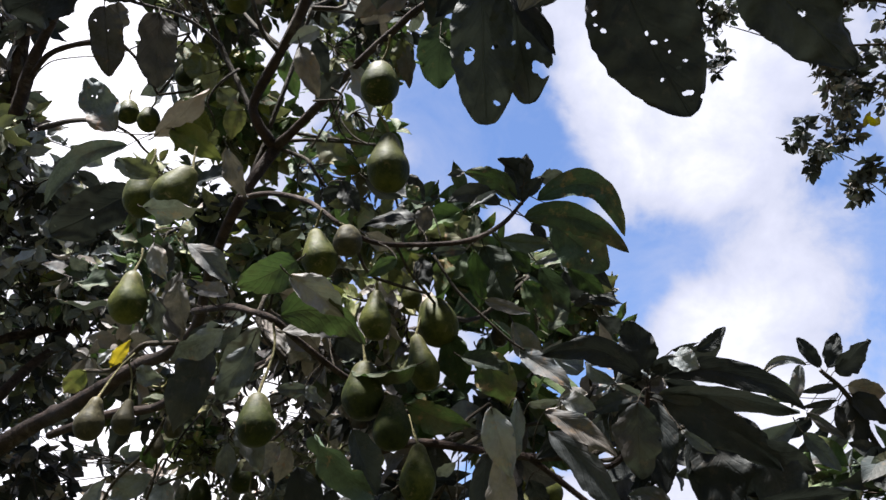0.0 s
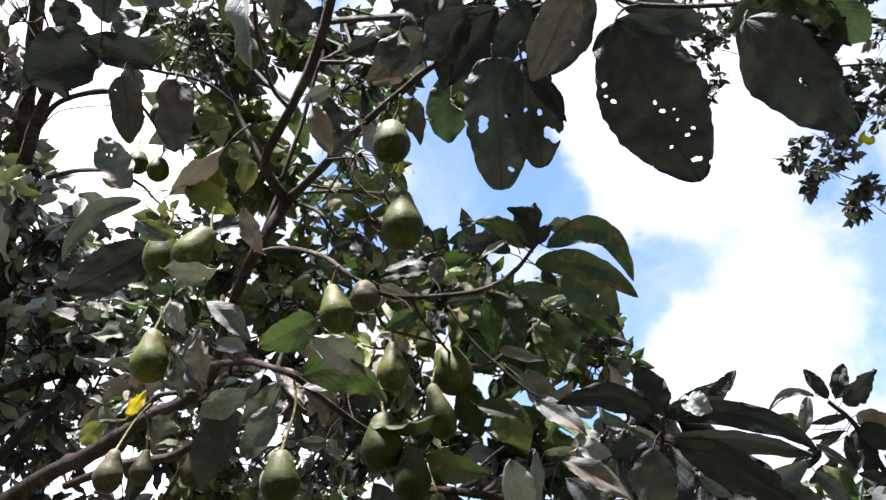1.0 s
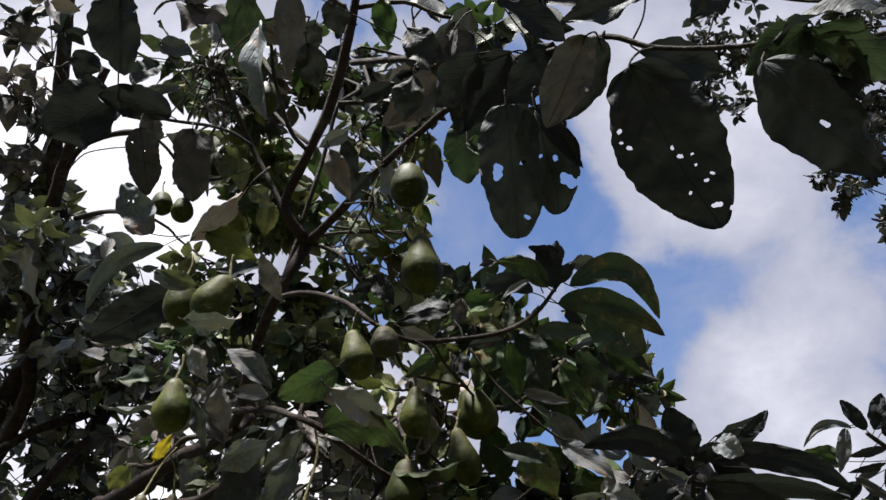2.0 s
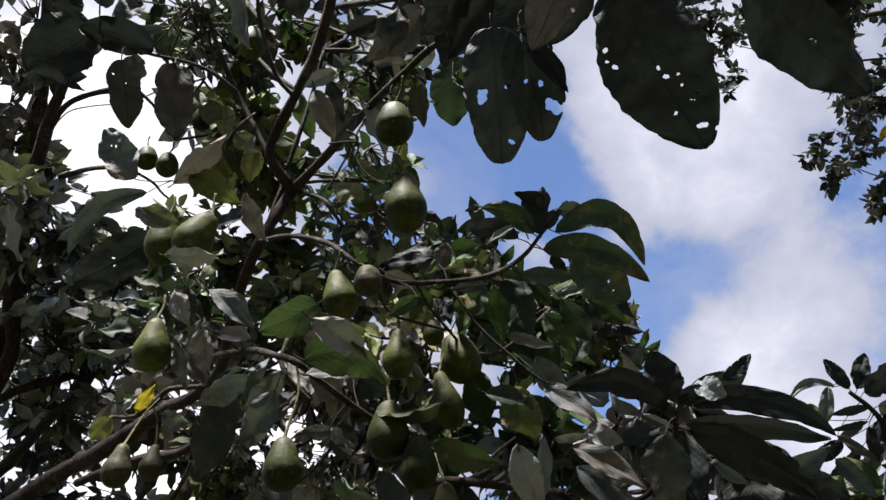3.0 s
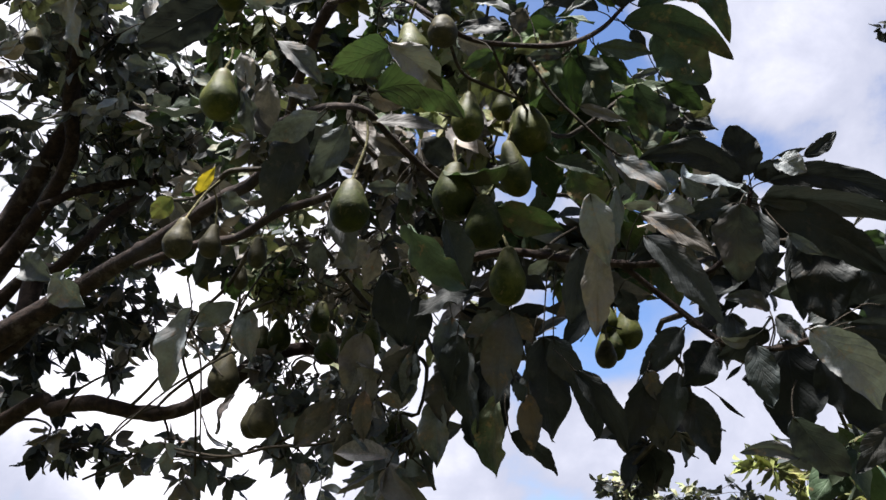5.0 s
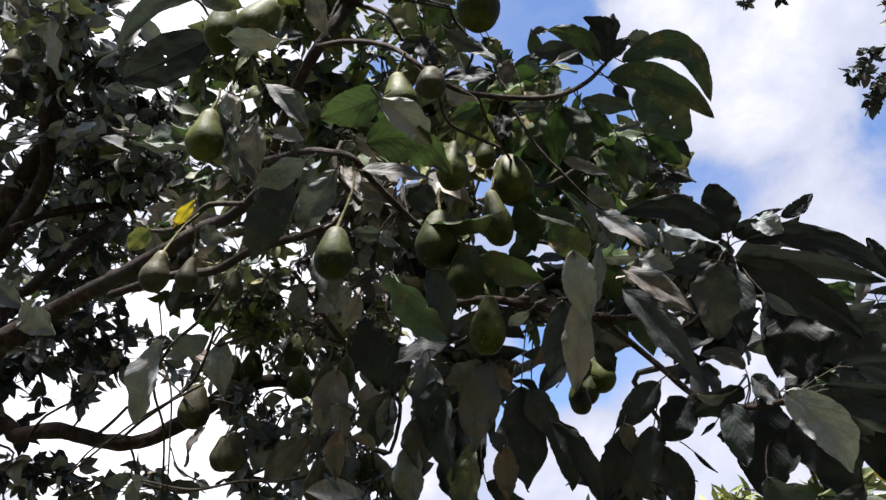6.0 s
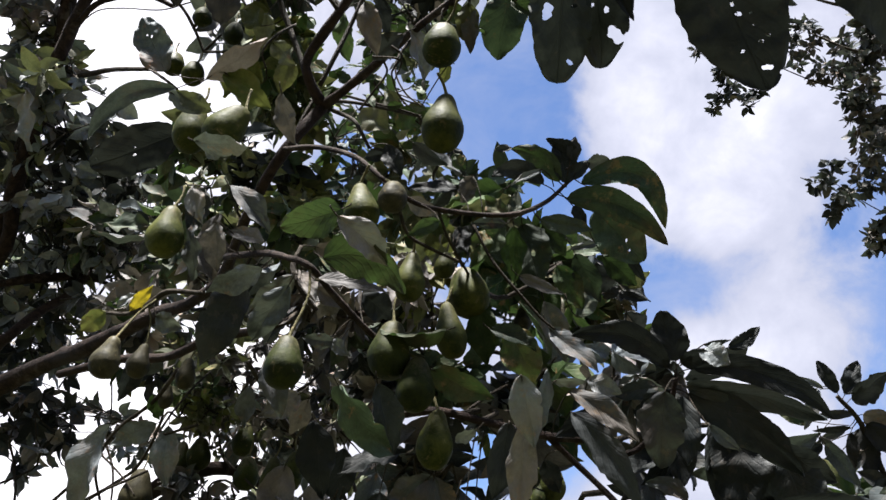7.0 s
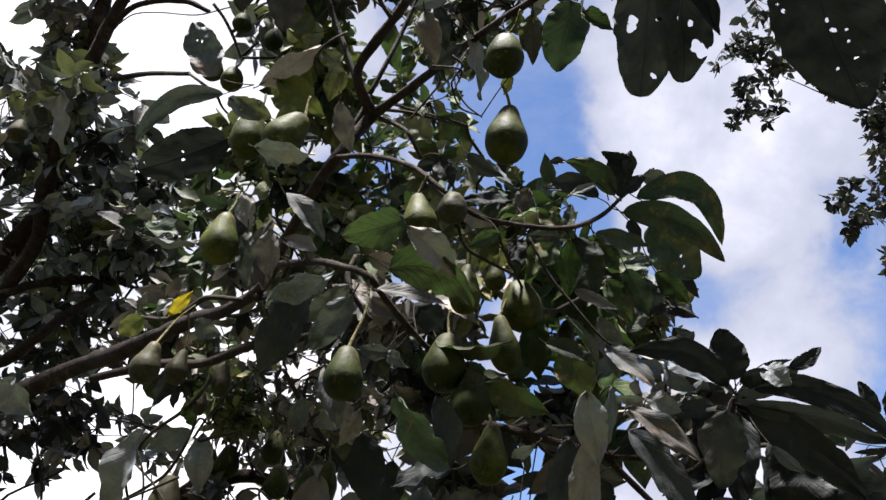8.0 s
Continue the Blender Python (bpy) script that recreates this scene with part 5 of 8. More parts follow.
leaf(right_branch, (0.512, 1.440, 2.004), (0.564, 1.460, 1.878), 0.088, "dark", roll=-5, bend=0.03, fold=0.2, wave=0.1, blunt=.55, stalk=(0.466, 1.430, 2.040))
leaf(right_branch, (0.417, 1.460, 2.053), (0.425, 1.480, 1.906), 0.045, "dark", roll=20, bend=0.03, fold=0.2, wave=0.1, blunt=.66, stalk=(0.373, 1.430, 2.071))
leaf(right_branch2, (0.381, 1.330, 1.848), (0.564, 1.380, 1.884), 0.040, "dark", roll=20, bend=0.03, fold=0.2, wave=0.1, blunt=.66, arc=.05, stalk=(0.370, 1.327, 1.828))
leaf(right_branch2, (0.347, 1.360, 1.872), (0.379, 1.330, 1.820), 0.032, "slate", roll=15, bend=0.03, fold=0.2, wave=0.1, blunt=.66, stalk=(0.356, 1.370, 1.831))
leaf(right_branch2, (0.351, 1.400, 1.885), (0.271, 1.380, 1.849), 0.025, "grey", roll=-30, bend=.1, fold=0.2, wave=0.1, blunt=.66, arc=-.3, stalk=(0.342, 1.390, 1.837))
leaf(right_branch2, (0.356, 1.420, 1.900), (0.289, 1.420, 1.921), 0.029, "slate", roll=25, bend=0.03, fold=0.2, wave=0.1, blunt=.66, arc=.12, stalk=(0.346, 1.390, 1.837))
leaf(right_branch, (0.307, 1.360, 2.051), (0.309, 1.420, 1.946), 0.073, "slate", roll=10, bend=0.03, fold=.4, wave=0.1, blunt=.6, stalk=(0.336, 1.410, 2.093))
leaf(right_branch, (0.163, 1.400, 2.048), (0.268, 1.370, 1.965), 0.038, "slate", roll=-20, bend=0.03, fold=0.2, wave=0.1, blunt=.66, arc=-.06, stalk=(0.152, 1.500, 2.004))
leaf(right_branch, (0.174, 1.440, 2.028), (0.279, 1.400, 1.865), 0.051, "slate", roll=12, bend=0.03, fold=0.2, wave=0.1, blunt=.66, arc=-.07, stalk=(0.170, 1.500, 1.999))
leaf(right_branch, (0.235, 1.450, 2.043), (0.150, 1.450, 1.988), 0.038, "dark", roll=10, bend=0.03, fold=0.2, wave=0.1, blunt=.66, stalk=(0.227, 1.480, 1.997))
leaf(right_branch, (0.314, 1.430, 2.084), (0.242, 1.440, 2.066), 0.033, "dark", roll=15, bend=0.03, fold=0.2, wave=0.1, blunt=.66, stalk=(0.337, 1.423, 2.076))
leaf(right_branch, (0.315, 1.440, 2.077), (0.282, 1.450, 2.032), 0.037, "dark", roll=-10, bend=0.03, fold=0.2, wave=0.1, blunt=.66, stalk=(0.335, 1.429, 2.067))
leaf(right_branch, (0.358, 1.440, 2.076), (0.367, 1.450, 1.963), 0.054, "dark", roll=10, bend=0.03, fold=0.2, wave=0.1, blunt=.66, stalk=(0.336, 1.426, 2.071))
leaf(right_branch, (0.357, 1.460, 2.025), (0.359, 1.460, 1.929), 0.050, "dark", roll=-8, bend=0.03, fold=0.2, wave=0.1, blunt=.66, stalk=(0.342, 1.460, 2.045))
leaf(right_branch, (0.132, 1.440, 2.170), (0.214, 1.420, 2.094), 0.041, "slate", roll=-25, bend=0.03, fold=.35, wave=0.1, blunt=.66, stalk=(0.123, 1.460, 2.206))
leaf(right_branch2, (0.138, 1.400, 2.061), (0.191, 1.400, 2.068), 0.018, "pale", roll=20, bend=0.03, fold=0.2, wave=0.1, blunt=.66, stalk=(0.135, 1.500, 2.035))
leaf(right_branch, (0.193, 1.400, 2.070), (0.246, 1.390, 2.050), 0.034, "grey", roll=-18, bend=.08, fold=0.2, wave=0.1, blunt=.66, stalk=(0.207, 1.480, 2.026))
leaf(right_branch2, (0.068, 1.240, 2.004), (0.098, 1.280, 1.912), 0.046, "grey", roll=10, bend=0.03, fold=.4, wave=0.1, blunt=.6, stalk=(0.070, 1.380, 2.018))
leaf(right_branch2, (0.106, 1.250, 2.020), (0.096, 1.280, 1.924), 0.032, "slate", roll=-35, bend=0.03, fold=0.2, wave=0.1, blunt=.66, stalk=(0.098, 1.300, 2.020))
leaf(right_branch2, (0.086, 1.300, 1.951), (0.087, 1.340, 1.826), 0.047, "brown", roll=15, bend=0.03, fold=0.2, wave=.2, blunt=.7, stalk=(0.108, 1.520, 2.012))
leaf(right_branch2, (0.067, 1.360, 1.972), (0.056, 1.400, 1.861), 0.048, "dark", roll=-12, bend=0.03, fold=0.2, wave=0.1, blunt=.66, stalk=(0.080, 1.530, 2.017))
leaf(right_branch2, (0.239, 1.500, 1.894), (0.176, 1.520, 1.817), 0.049, "dark", roll=10, bend=0.03, fold=0.2, wave=0.1, blunt=.66, stalk=(0.260, 1.506, 1.909))
leaf(right_branch2, (0.183, 1.500, 1.823), (0.200, 1.520, 1.780), 0.030, "slate", roll=-10, bend=0.03, fold=0.2, wave=0.1, blunt=.66, stalk=(0.211, 1.520, 1.893))
leaf(right_branch2, (0.278, 1.470, 1.861), (0.231, 1.470, 1.789), 0.065, "dark", roll=8, bend=0.03, fold=.3, wave=0.1, blunt=.66, stalk=(0.295, 1.481, 1.870))
leaf(right_branch2, (0.067, 1.480, 1.812), (0.150, 1.500, 1.693), 0.044, "dark", roll=10, bend=0.03, fold=0.2, wave=0.1, blunt=.66, arc=-.1, stalk=(0.034, 1.500, 1.852))
leaf(right_branch2, (0.188, 1.510, 1.827), (0.151, 1.540, 1.701), 0.054, "dark", roll=-8, bend=0.03, fold=0.2, wave=0.1, blunt=.66, stalk=(0.211, 1.520, 1.893))
leaf(right_branch2, (0.165, 1.530, 1.773), (0.214, 1.550, 1.700), 0.039, "dark", roll=8, bend=0.03, fold=0.2, wave=0.1, blunt=.66, arc=-.1, stalk=(0.180, 1.530, 1.830))
leaf(right_branch2, (0.238, 1.530, 1.796), (0.291, 1.550, 1.687), 0.056, "dark", roll=-10, bend=0.03, fold=0.2, wave=0.1, blunt=.66, arc=-.06, stalk=(0.250, 1.500, 1.859))
leaf(right_branch2, (0.234, 1.520, 1.827), (0.210, 1.540, 1.713), 0.048, "dark", roll=5, bend=0.03, fold=0.2, wave=0.1, blunt=.66, stalk=(0.248, 1.520, 1.902))
leaf(right_branch2, (0.325, 1.400, 1.840), (0.341, 1.400, 1.746), 0.049, "dark", roll=10, bend=0.03, fold=0.2, wave=0.1, blunt=.66, stalk=(0.338, 1.407, 1.839))
leaf(right_branch2, (0.357, 1.360, 1.727), (0.429, 1.380, 1.651), 0.065, "slate", roll=25, bend=0.03, fold=0.2, wave=0.1, blunt=.6, stalk=(0.369, 1.370, 1.782))
leaf(right_branch2, (0.373, 1.400, 1.677), (0.291, 1.400, 1.684), 0.024, "slate", roll=20, bend=0.03, fold=0.2, wave=0.1, blunt=.66, arc=.1, stalk=(0.373, 1.380, 1.728))
leaf(right_branch2, (0.501, 1.360, 1.860), (0.529, 1.380, 1.734), 0.064, "dark", roll=10, bend=0.03, fold=0.2, wave=0.1, blunt=.66, stalk=(0.387, 1.280, 1.824))
leaf(right_branch2, (0.505, 1.400, 1.730), (0.446, 1.400, 1.660), 0.037, "dark", roll=12, bend=0.03, fold=0.2, wave=0.1, blunt=.66, stalk=(0.484, 1.370, 1.764))
leaf(right_branch2, (0.330, 1.470, 1.814), (0.330, 1.470, 1.795), 0.017, "dark", roll=0, bend=0.03, fold=0.2, wave=0.1, blunt=.66, stalk=(0.330, 1.440, 1.842))
leaf(right_branch2, (0.295, 1.520, 1.790), (0.336, 1.530, 1.758), 0.007, "dark", roll=10, bend=0.03, fold=0.2, wave=0.1, blunt=.66, stalk=(0.270, 1.500, 1.799))
leaf(right_branch2, (0.323, 1.480, 1.829), (0.298, 1.480, 1.806), 0.008, "dark", roll=10, bend=0.03, fold=0.2, wave=0.1, blunt=.66, stalk=(0.322, 1.440, 1.842))
leaf(right_branch2, (0.149, 1.560, 1.977), (0.183, 1.580, 1.930), 0.037, "dark", roll=5, bend=0.03, fold=0.2, wave=0.1, blunt=.66, stalk=(0.171, 1.508, 1.983))
leaf(far_right, (1.117, 2.728, 2.025), (1.18, 2.745, 1.996), 0.036, "yellow", roll=5, bend=0.094, fold=0.48, wave=0.10)
leaf(far_right, (0.968, 2.170, 2.413), (0.916, 2.160, 2.490), 0.038, "dark", roll=10, bend=0.03, fold=0.2, wave=0.1, blunt=.5, stalk=(0.969, 2.176, 2.407))
leaf(far_right, (0.992, 2.180, 2.415), (1.028, 2.170, 2.510), 0.052, "dark", roll=-10, bend=0.03, fold=0.2, wave=0.1, blunt=.66, stalk=(0.978, 2.180, 2.399))
leaf(far_right, (1.010, 2.190, 2.409), (1.116, 2.180, 2.496), 0.084, "dark", roll=12, bend=0.03, fold=0.2, wave=0.1, blunt=.6, stalk=(0.994, 2.187, 2.387))
leaf(far_right, (0.933, 2.170, 2.420), (0.798, 2.160, 2.369), 0.023, "grey", roll=20, bend=0.03, fold=0.2, wave=0.1, blunt=.66, arc=.22, stalk=(0.970, 2.180, 2.426))
leaf(far_right, (0.917, 2.170, 2.420), (0.882, 2.190, 2.313), 0.037, "grey", roll=15, bend=0.03, fold=.4, wave=0.1, blunt=.66, stalk=(0.963, 2.180, 2.426))
leaf(far_right, (1.011, 2.190, 2.369), (0.909, 2.180, 2.352), 0.024, "dark", roll=15, bend=0.03, fold=0.2, wave=0.1, blunt=.66, stalk=(1.011, 2.194, 2.372))
leaf(far_right, (1.003, 2.190, 2.331), (0.903, 2.190, 2.316), 0.020, "dark", roll=-15, bend=0.03, fold=0.2, wave=0.1, blunt=.66, stalk=(1.024, 2.200, 2.362))
leaf(far_right, (0.994, 2.200, 2.329), (0.914, 2.210, 2.290), 0.021, "slate", roll=15, bend=0.03, fold=0.2, wave=0.1, blunt=.66, stalk=(1.022, 2.199, 2.363))
leaf(far_right, (1.005, 2.200, 2.323), (1.012, 2.220, 2.239), 0.031, "dark", roll=10, bend=0.03, fold=0.2, wave=0.1, blunt=.66, stalk=(1.031, 2.203, 2.356))
leaf(far_right, (0.922, 2.200, 2.302), (1.017, 2.220, 2.236), 0.028, "slate", roll=-15, bend=0.03, fold=0.2, wave=0.1, blunt=.66, stalk=(0.996, 2.188, 2.385))
leaf(far_right, (0.924, 2.240, 2.356), (0.824, 2.240, 2.386), 0.053, "green", roll=10, bend=0.03, fold=0.2, wave=.15, blunt=.66, stalk=(1.003, 2.200, 2.341))
leaf(far_right, (1.042, 2.200, 2.375), (1.135, 2.200, 2.354), 0.063, "brown", roll=10, bend=0.03, fold=0.2, wave=0.1, blunt=.66, stalk=(1.027, 2.201, 2.359))
leaf(far_right, (1.049, 2.200, 2.352), (1.134, 2.220, 2.280), 0.065, "dark", roll=-8, bend=0.03, fold=0.2, wave=0.1, blunt=.66, stalk=(1.039, 2.207, 2.349))
leaf(far_right, (1.040, 2.220, 2.345), (1.067, 2.240, 2.218), 0.068, "dark", roll=8, bend=0.03, fold=0.2, wave=0.1, blunt=.66, stalk=(1.044, 2.210, 2.342))
leaf(far_right, (0.957, 2.260, 2.304), (0.864, 2.280, 2.257), 0.043, "dark", roll=10, bend=0.03, fold=0.2, wave=0.1, blunt=.66, stalk=(1.013, 2.200, 2.325))
leaf(far_right, (0.993, 2.260, 2.279), (0.913, 2.280, 2.225), 0.046, "dark", roll=-12, bend=0.03, fold=0.2, wave=0.1, blunt=.66, stalk=(1.020, 2.200, 2.325))
leaf(far_right, (1.044, 2.220, 2.286), (0.967, 2.240, 2.211), 0.048, "slate", roll=12, bend=0.03, fold=0.2, wave=0.1, blunt=.66, stalk=(1.068, 2.229, 2.307))
leaf(mid_branch, (-0.062, 1.457, 2.08), (0.046, 1.45, 2.034), 0.055, "green", roll=6, bend=0.036, fold=0.32, wave=0.11, stalk=(-0.103, 1.51, 2.104))
leaf(right_branch, (0.02, 1.4, 1.967), (-0.012, 1.435, 1.955), 0.021, "pale", roll=-8, bend=0.087, fold=0.37, wave=0.09)
leaf(right_branch, (-0.036, 1.488, 1.909), (-0.061, 1.519, 1.765), 0.067, "slate", roll=5, bend=0.026, fold=0.29, wave=0.18)
leaf(right_branch, (-0.036, 1.498, 1.91), (0.001, 1.54, 1.874), 0.035, "umber", roll=-5, bend=0.048, fold=0.14, wave=0.16)
leaf(mid_branch, (-0.196, 1.328, 1.988), (-0.107, 1.379, 1.904), 0.061, "moss", roll=22, bend=0.093, fold=0.34, wave=0.17)
leaf(mid_branch, (-0.139, 1.335, 2), (-0.104, 1.402, 1.912), 0.053, "dark", roll=-36, bend=0.030, fold=0.37, wave=0.08)
leaf(rosette_twig, (-0.354, 1.452, 2.012), (-0.359, 1.493, 1.953), 0.035, "grey", roll=1, bend=0.032, fold=0.29, wave=0.10)
leaf(rosette_twig, (-0.273, 1.475, 2.018), (-0.335, 1.488, 1.975), 0.047, "brown", roll=-2, bend=0.049, fold=0.13, wave=0.08)
leaf(right_branch, (-0.265, 1.526, 2.026), (-0.293, 1.578, 1.975), 0.035, "brown", roll=-8, bend=0.031, fold=0.38, wave=0.12)
leaf(hang_twig, (-0.401, 2.280, 2.099), (-0.425, 2.300, 1.931), 0.088, "brown", roll=-11, bend=0.03, fold=0.2, wave=.12, blunt=.66, stalk=(-0.401, 2.400, 2.183))
leaf(right_branch, (-0.26, 1.588, 2.009), (-0.223, 1.634, 1.884), 0.069, "dark", roll=-8, bend=0.039, fold=0.14, wave=0.10, stalk=(-0.186, 1.609, 2.018))
leaf(right_branch, (-0.088, 1.513, 1.947), (-0.189, 1.49, 1.892), 0.054, "dark", roll=60, bend=0.109, arc=0.052, fold=0.14, wave=0.18)
leaf(right_branch, (-0.196, 1.642, 1.892), (-0.222, 1.685, 1.795), 0.051, "dark", roll=37, bend=0.062, fold=0.22, wave=0.15)
leaf(right_branch, (-0.158, 1.678, 1.811), (-0.156, 1.73, 1.694), 0.059, "slate", roll=23, bend=0.090, fold=0.38, wave=0.18)
leaf(right_branch, (-0.103, 1.601, 1.868), (-0.083, 1.652, 1.707), 0.078, "dark", roll=41, bend=0.067, fold=0.36, wave=0.10)
leaf(hang_twig, (-0.454, 2.27, 1.928), (-0.548, 2.282, 1.809), 0.070, "umber", roll=-34, bend=0.034, fold=0.12, wave=0.15)
leaf(right_branch, (-0.137, 1.643, 1.894), (-0.147, 1.666, 1.807), 0.057, "umber", roll=6, bend=0.012, fold=0.22, wave=0.18)
leaf(hang_twig, (-0.351, 2.068, 1.902), (-0.359, 2.122, 1.798), 0.050, "umber", roll=-2, bend=0.086, fold=0.38, wave=0.09)
leaf(rosette_twig, (-0.317, 1.357, 2.034), (-0.282, 1.379, 1.941), 0.047, "grey", roll=-30, bend=0.094, fold=0.39, wave=0.13)
leaf(right_branch, (-0.208, 1.642, 1.89), (-0.258, 1.707, 1.819), 0.050, "umber", roll=4, bend=0.094, fold=0.39, wave=0.10)
leaf(hang_twig, (-0.314, 2.491, 1.935), (-0.264, 2.573, 1.825), 0.070, "grey", roll=1, bend=0.034, fold=0.21, wave=0.10)
leaf(right_branch, (-0.055, 1.584, 2.039), (0.029, 1.612, 1.99), 0.050, "dark", roll=-11, bend=0.036, fold=0.22, wave=0.08, stalk=(-0.056, 1.58, 2.048))
leaf(mid_branch, (-0.224, 1.421, 2.095), (-0.279, 1.42, 2.095), 0.028, "grey", roll=-3, bend=0.088, fold=0.32, wave=0.09, stalk=(-0.198, 1.412, 2.139))
leaf(mid_branch, (-0.23, 1.421, 2.095), (-0.191, 1.399, 2.065), 0.025, "pale", roll=2, bend=0.078, fold=0.28, wave=0.13, stalk=(-0.198, 1.412, 2.139))
leaf(mid_branch, (-0.044, 1.389, 2.125), (-0.152, 1.415, 2.122), 0.051, "green", roll=-54, bend=0.061, fold=0.46, wave=0.09)
leaf(cluster_twig, (0.032, 1.451, 2.162), (0.113, 1.44, 2.128), 0.041, "moss", roll=-40, bend=0.081, fold=0.49, wave=0.13)
leaf(cluster_twig, (0.013, 1.497, 2.228), (0.036, 1.537, 2.129), 0.061, "green", roll=11, bend=0.062, fold=0.28, wave=0.12, stalk=(-0.002, 1.504, 2.272))
leaf(cluster_twig, (0.063, 1.494, 2.19), (0.124, 1.536, 2.099), 0.071, "green", roll=-11, bend=0.016, fold=0.36, wave=0.15)
leaf(cluster_twig, (0.124, 1.473, 2.237), (0.178, 1.546, 2.157), 0.055, "slate", roll=-24, bend=0.015, fold=0.38, wave=0.09)
leaf(rosette_twig, (-0.28, 1.474, 2.214), (-0.219, 1.491, 2.189), 0.036, "brown", roll=-7, bend=0.028, fold=0.45, wave=0.14, stalk=(-0.312, 1.405, 2.234))
leaf(mid_branch, (-0.199, 1.476, 2.215), (-0.14, 1.512, 2.187), 0.050, "dark", roll=-8, bend=0.045, fold=0.27, wave=0.19, stalk=(-0.182, 1.432, 2.132))
leaf(mid_branch, (-0.257, 1.302, 2.146), (-0.141, 1.322, 2.15), 0.031, "brown", roll=-63, bend=0.068, fold=0.15, wave=0.16, stalk=(-0.265, 1.312, 2.168))
leaf(rosette_twig, (-0.309, 1.39, 2.193), (-0.38, 1.444, 2.135), 0.049, "grey", roll=-27, bend=0.043, fold=0.22, wave=0.13, stalk=(-0.305, 1.399, 2.194))
leaf(mid_branch, (-0.383, 1.453, 2.283), (-0.454, 1.443, 2.285), 0.033, "brown", roll=36, bend=0.077, fold=0.37, wave=0.09, stalk=(-0.393, 1.459, 2.259))
leaf(mid_branch, (-0.403, 1.454, 2.281), (-0.359, 1.485, 2.246), 0.030, "pale", roll=11, bend=0.053, fold=0.14, wave=0.19, stalk=(-0.393, 1.459, 2.259))
leaf(rosette_twig, (-0.292, 1.452, 2.284), (-0.231, 1.47, 2.279), 0.036, "brown", roll=-0, bend=0.095, fold=0.29, wave=0.10, stalk=(-0.309, 1.41, 2.259))
leaf(rosette_twig, (-0.314, 1.43, 2.224), (-0.267, 1.42, 2.161), 0.036, "brown", roll=-36, bend=0.015, fold=0.42, wave=0.08, stalk=(-0.313, 1.404, 2.23))
leaf(rosette_twig, (-0.242, 1.49, 2.22), (-0.277, 1.528, 2.176), 0.036, "brown", roll=-11, bend=0.072, fold=0.13, wave=0.18)
leaf(fruit_cluster_twig, (-0.098, 1.513, 2.382), (-0.106, 1.552, 2.329), 0.032, "olive", roll=7, bend=0.092, fold=0.34, wave=0.14)
leaf(cluster_twig, (-0.067, 1.549, 2.42), (-0.036, 1.611, 2.382), 0.038, "lime", roll=5, bend=0.079, fold=0.31, wave=0.19)
leaf(cluster_twig, (-0.085, 1.566, 2.389), (-0.066, 1.603, 2.336), 0.033, "olive", roll=-9, bend=0.004, fold=0.44, wave=0.08)
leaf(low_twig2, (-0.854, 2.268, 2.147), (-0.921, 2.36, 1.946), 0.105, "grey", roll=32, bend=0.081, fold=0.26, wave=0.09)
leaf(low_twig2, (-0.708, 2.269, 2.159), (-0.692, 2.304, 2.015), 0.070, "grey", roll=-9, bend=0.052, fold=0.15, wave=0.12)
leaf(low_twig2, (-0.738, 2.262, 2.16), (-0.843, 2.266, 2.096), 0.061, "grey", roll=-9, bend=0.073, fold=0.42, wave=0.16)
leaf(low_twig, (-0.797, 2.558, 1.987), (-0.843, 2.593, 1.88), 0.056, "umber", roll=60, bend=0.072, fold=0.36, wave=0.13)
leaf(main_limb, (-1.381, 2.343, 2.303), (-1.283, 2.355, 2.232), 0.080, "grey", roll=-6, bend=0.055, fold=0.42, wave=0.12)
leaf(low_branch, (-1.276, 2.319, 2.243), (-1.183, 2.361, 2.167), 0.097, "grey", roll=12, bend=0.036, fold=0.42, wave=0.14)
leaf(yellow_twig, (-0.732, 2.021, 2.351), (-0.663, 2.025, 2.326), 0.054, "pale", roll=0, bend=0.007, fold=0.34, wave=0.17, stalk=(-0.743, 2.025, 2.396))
leaf(yellow_twig, (-0.81, 2.064, 2.371), (-0.753, 2.006, 2.423), 0.036, "yellow", roll=0, bend=0.065, fold=0.14, wave=0.08, stalk=(-0.808, 2.065, 2.367))
leaf(yellow_twig, (-0.869, 2.064, 2.365), (-0.926, 2.094, 2.317), 0.053, "lime", roll=1, bend=0.019, fold=0.25, wave=0.08, stalk=(-0.836, 2.09, 2.376))
leaf(yellow_twig, (-0.844, 2.06, 2.377), (-0.802, 2.06, 2.419), 0.027, "pale", roll=-24, bend=0.096, fold=0.38, wave=0.18, stalk=(-0.827, 2.082, 2.373))
leaf(low_branch, (-0.807, 2.199, 2.31), (-0.852, 2.268, 2.208), 0.060, "dark", roll=-44, bend=0.054, fold=0.16, wave=0.09, stalk=(-0.8, 2.206, 2.307))
leaf(low_twig2, (-0.788, 2.332, 2.258), (-0.764, 2.367, 2.2), 0.045, "green", roll=-3, bend=0.012, fold=0.43, wave=0.11, stalk=(-0.78, 2.329, 2.242))
leaf(left_twig, (-1.519, 2.475, 3.298), (-1.476, 2.551, 3.098), 0.100, "grey", roll=34, bend=0.006, fold=0.20, wave=0.14)
leaf(left_twig, (-1.484, 2.536, 3.392), (-1.597, 2.532, 3.398), 0.059, "pale", roll=-7, bend=0.013, fold=0.30, wave=0.14)
leaf(mid_branch, (-0.627, 1.546, 2.318), (-0.737, 1.545, 2.318), 0.033, "slate", roll=-63, bend=0.092, fold=0.44, wave=0.16)
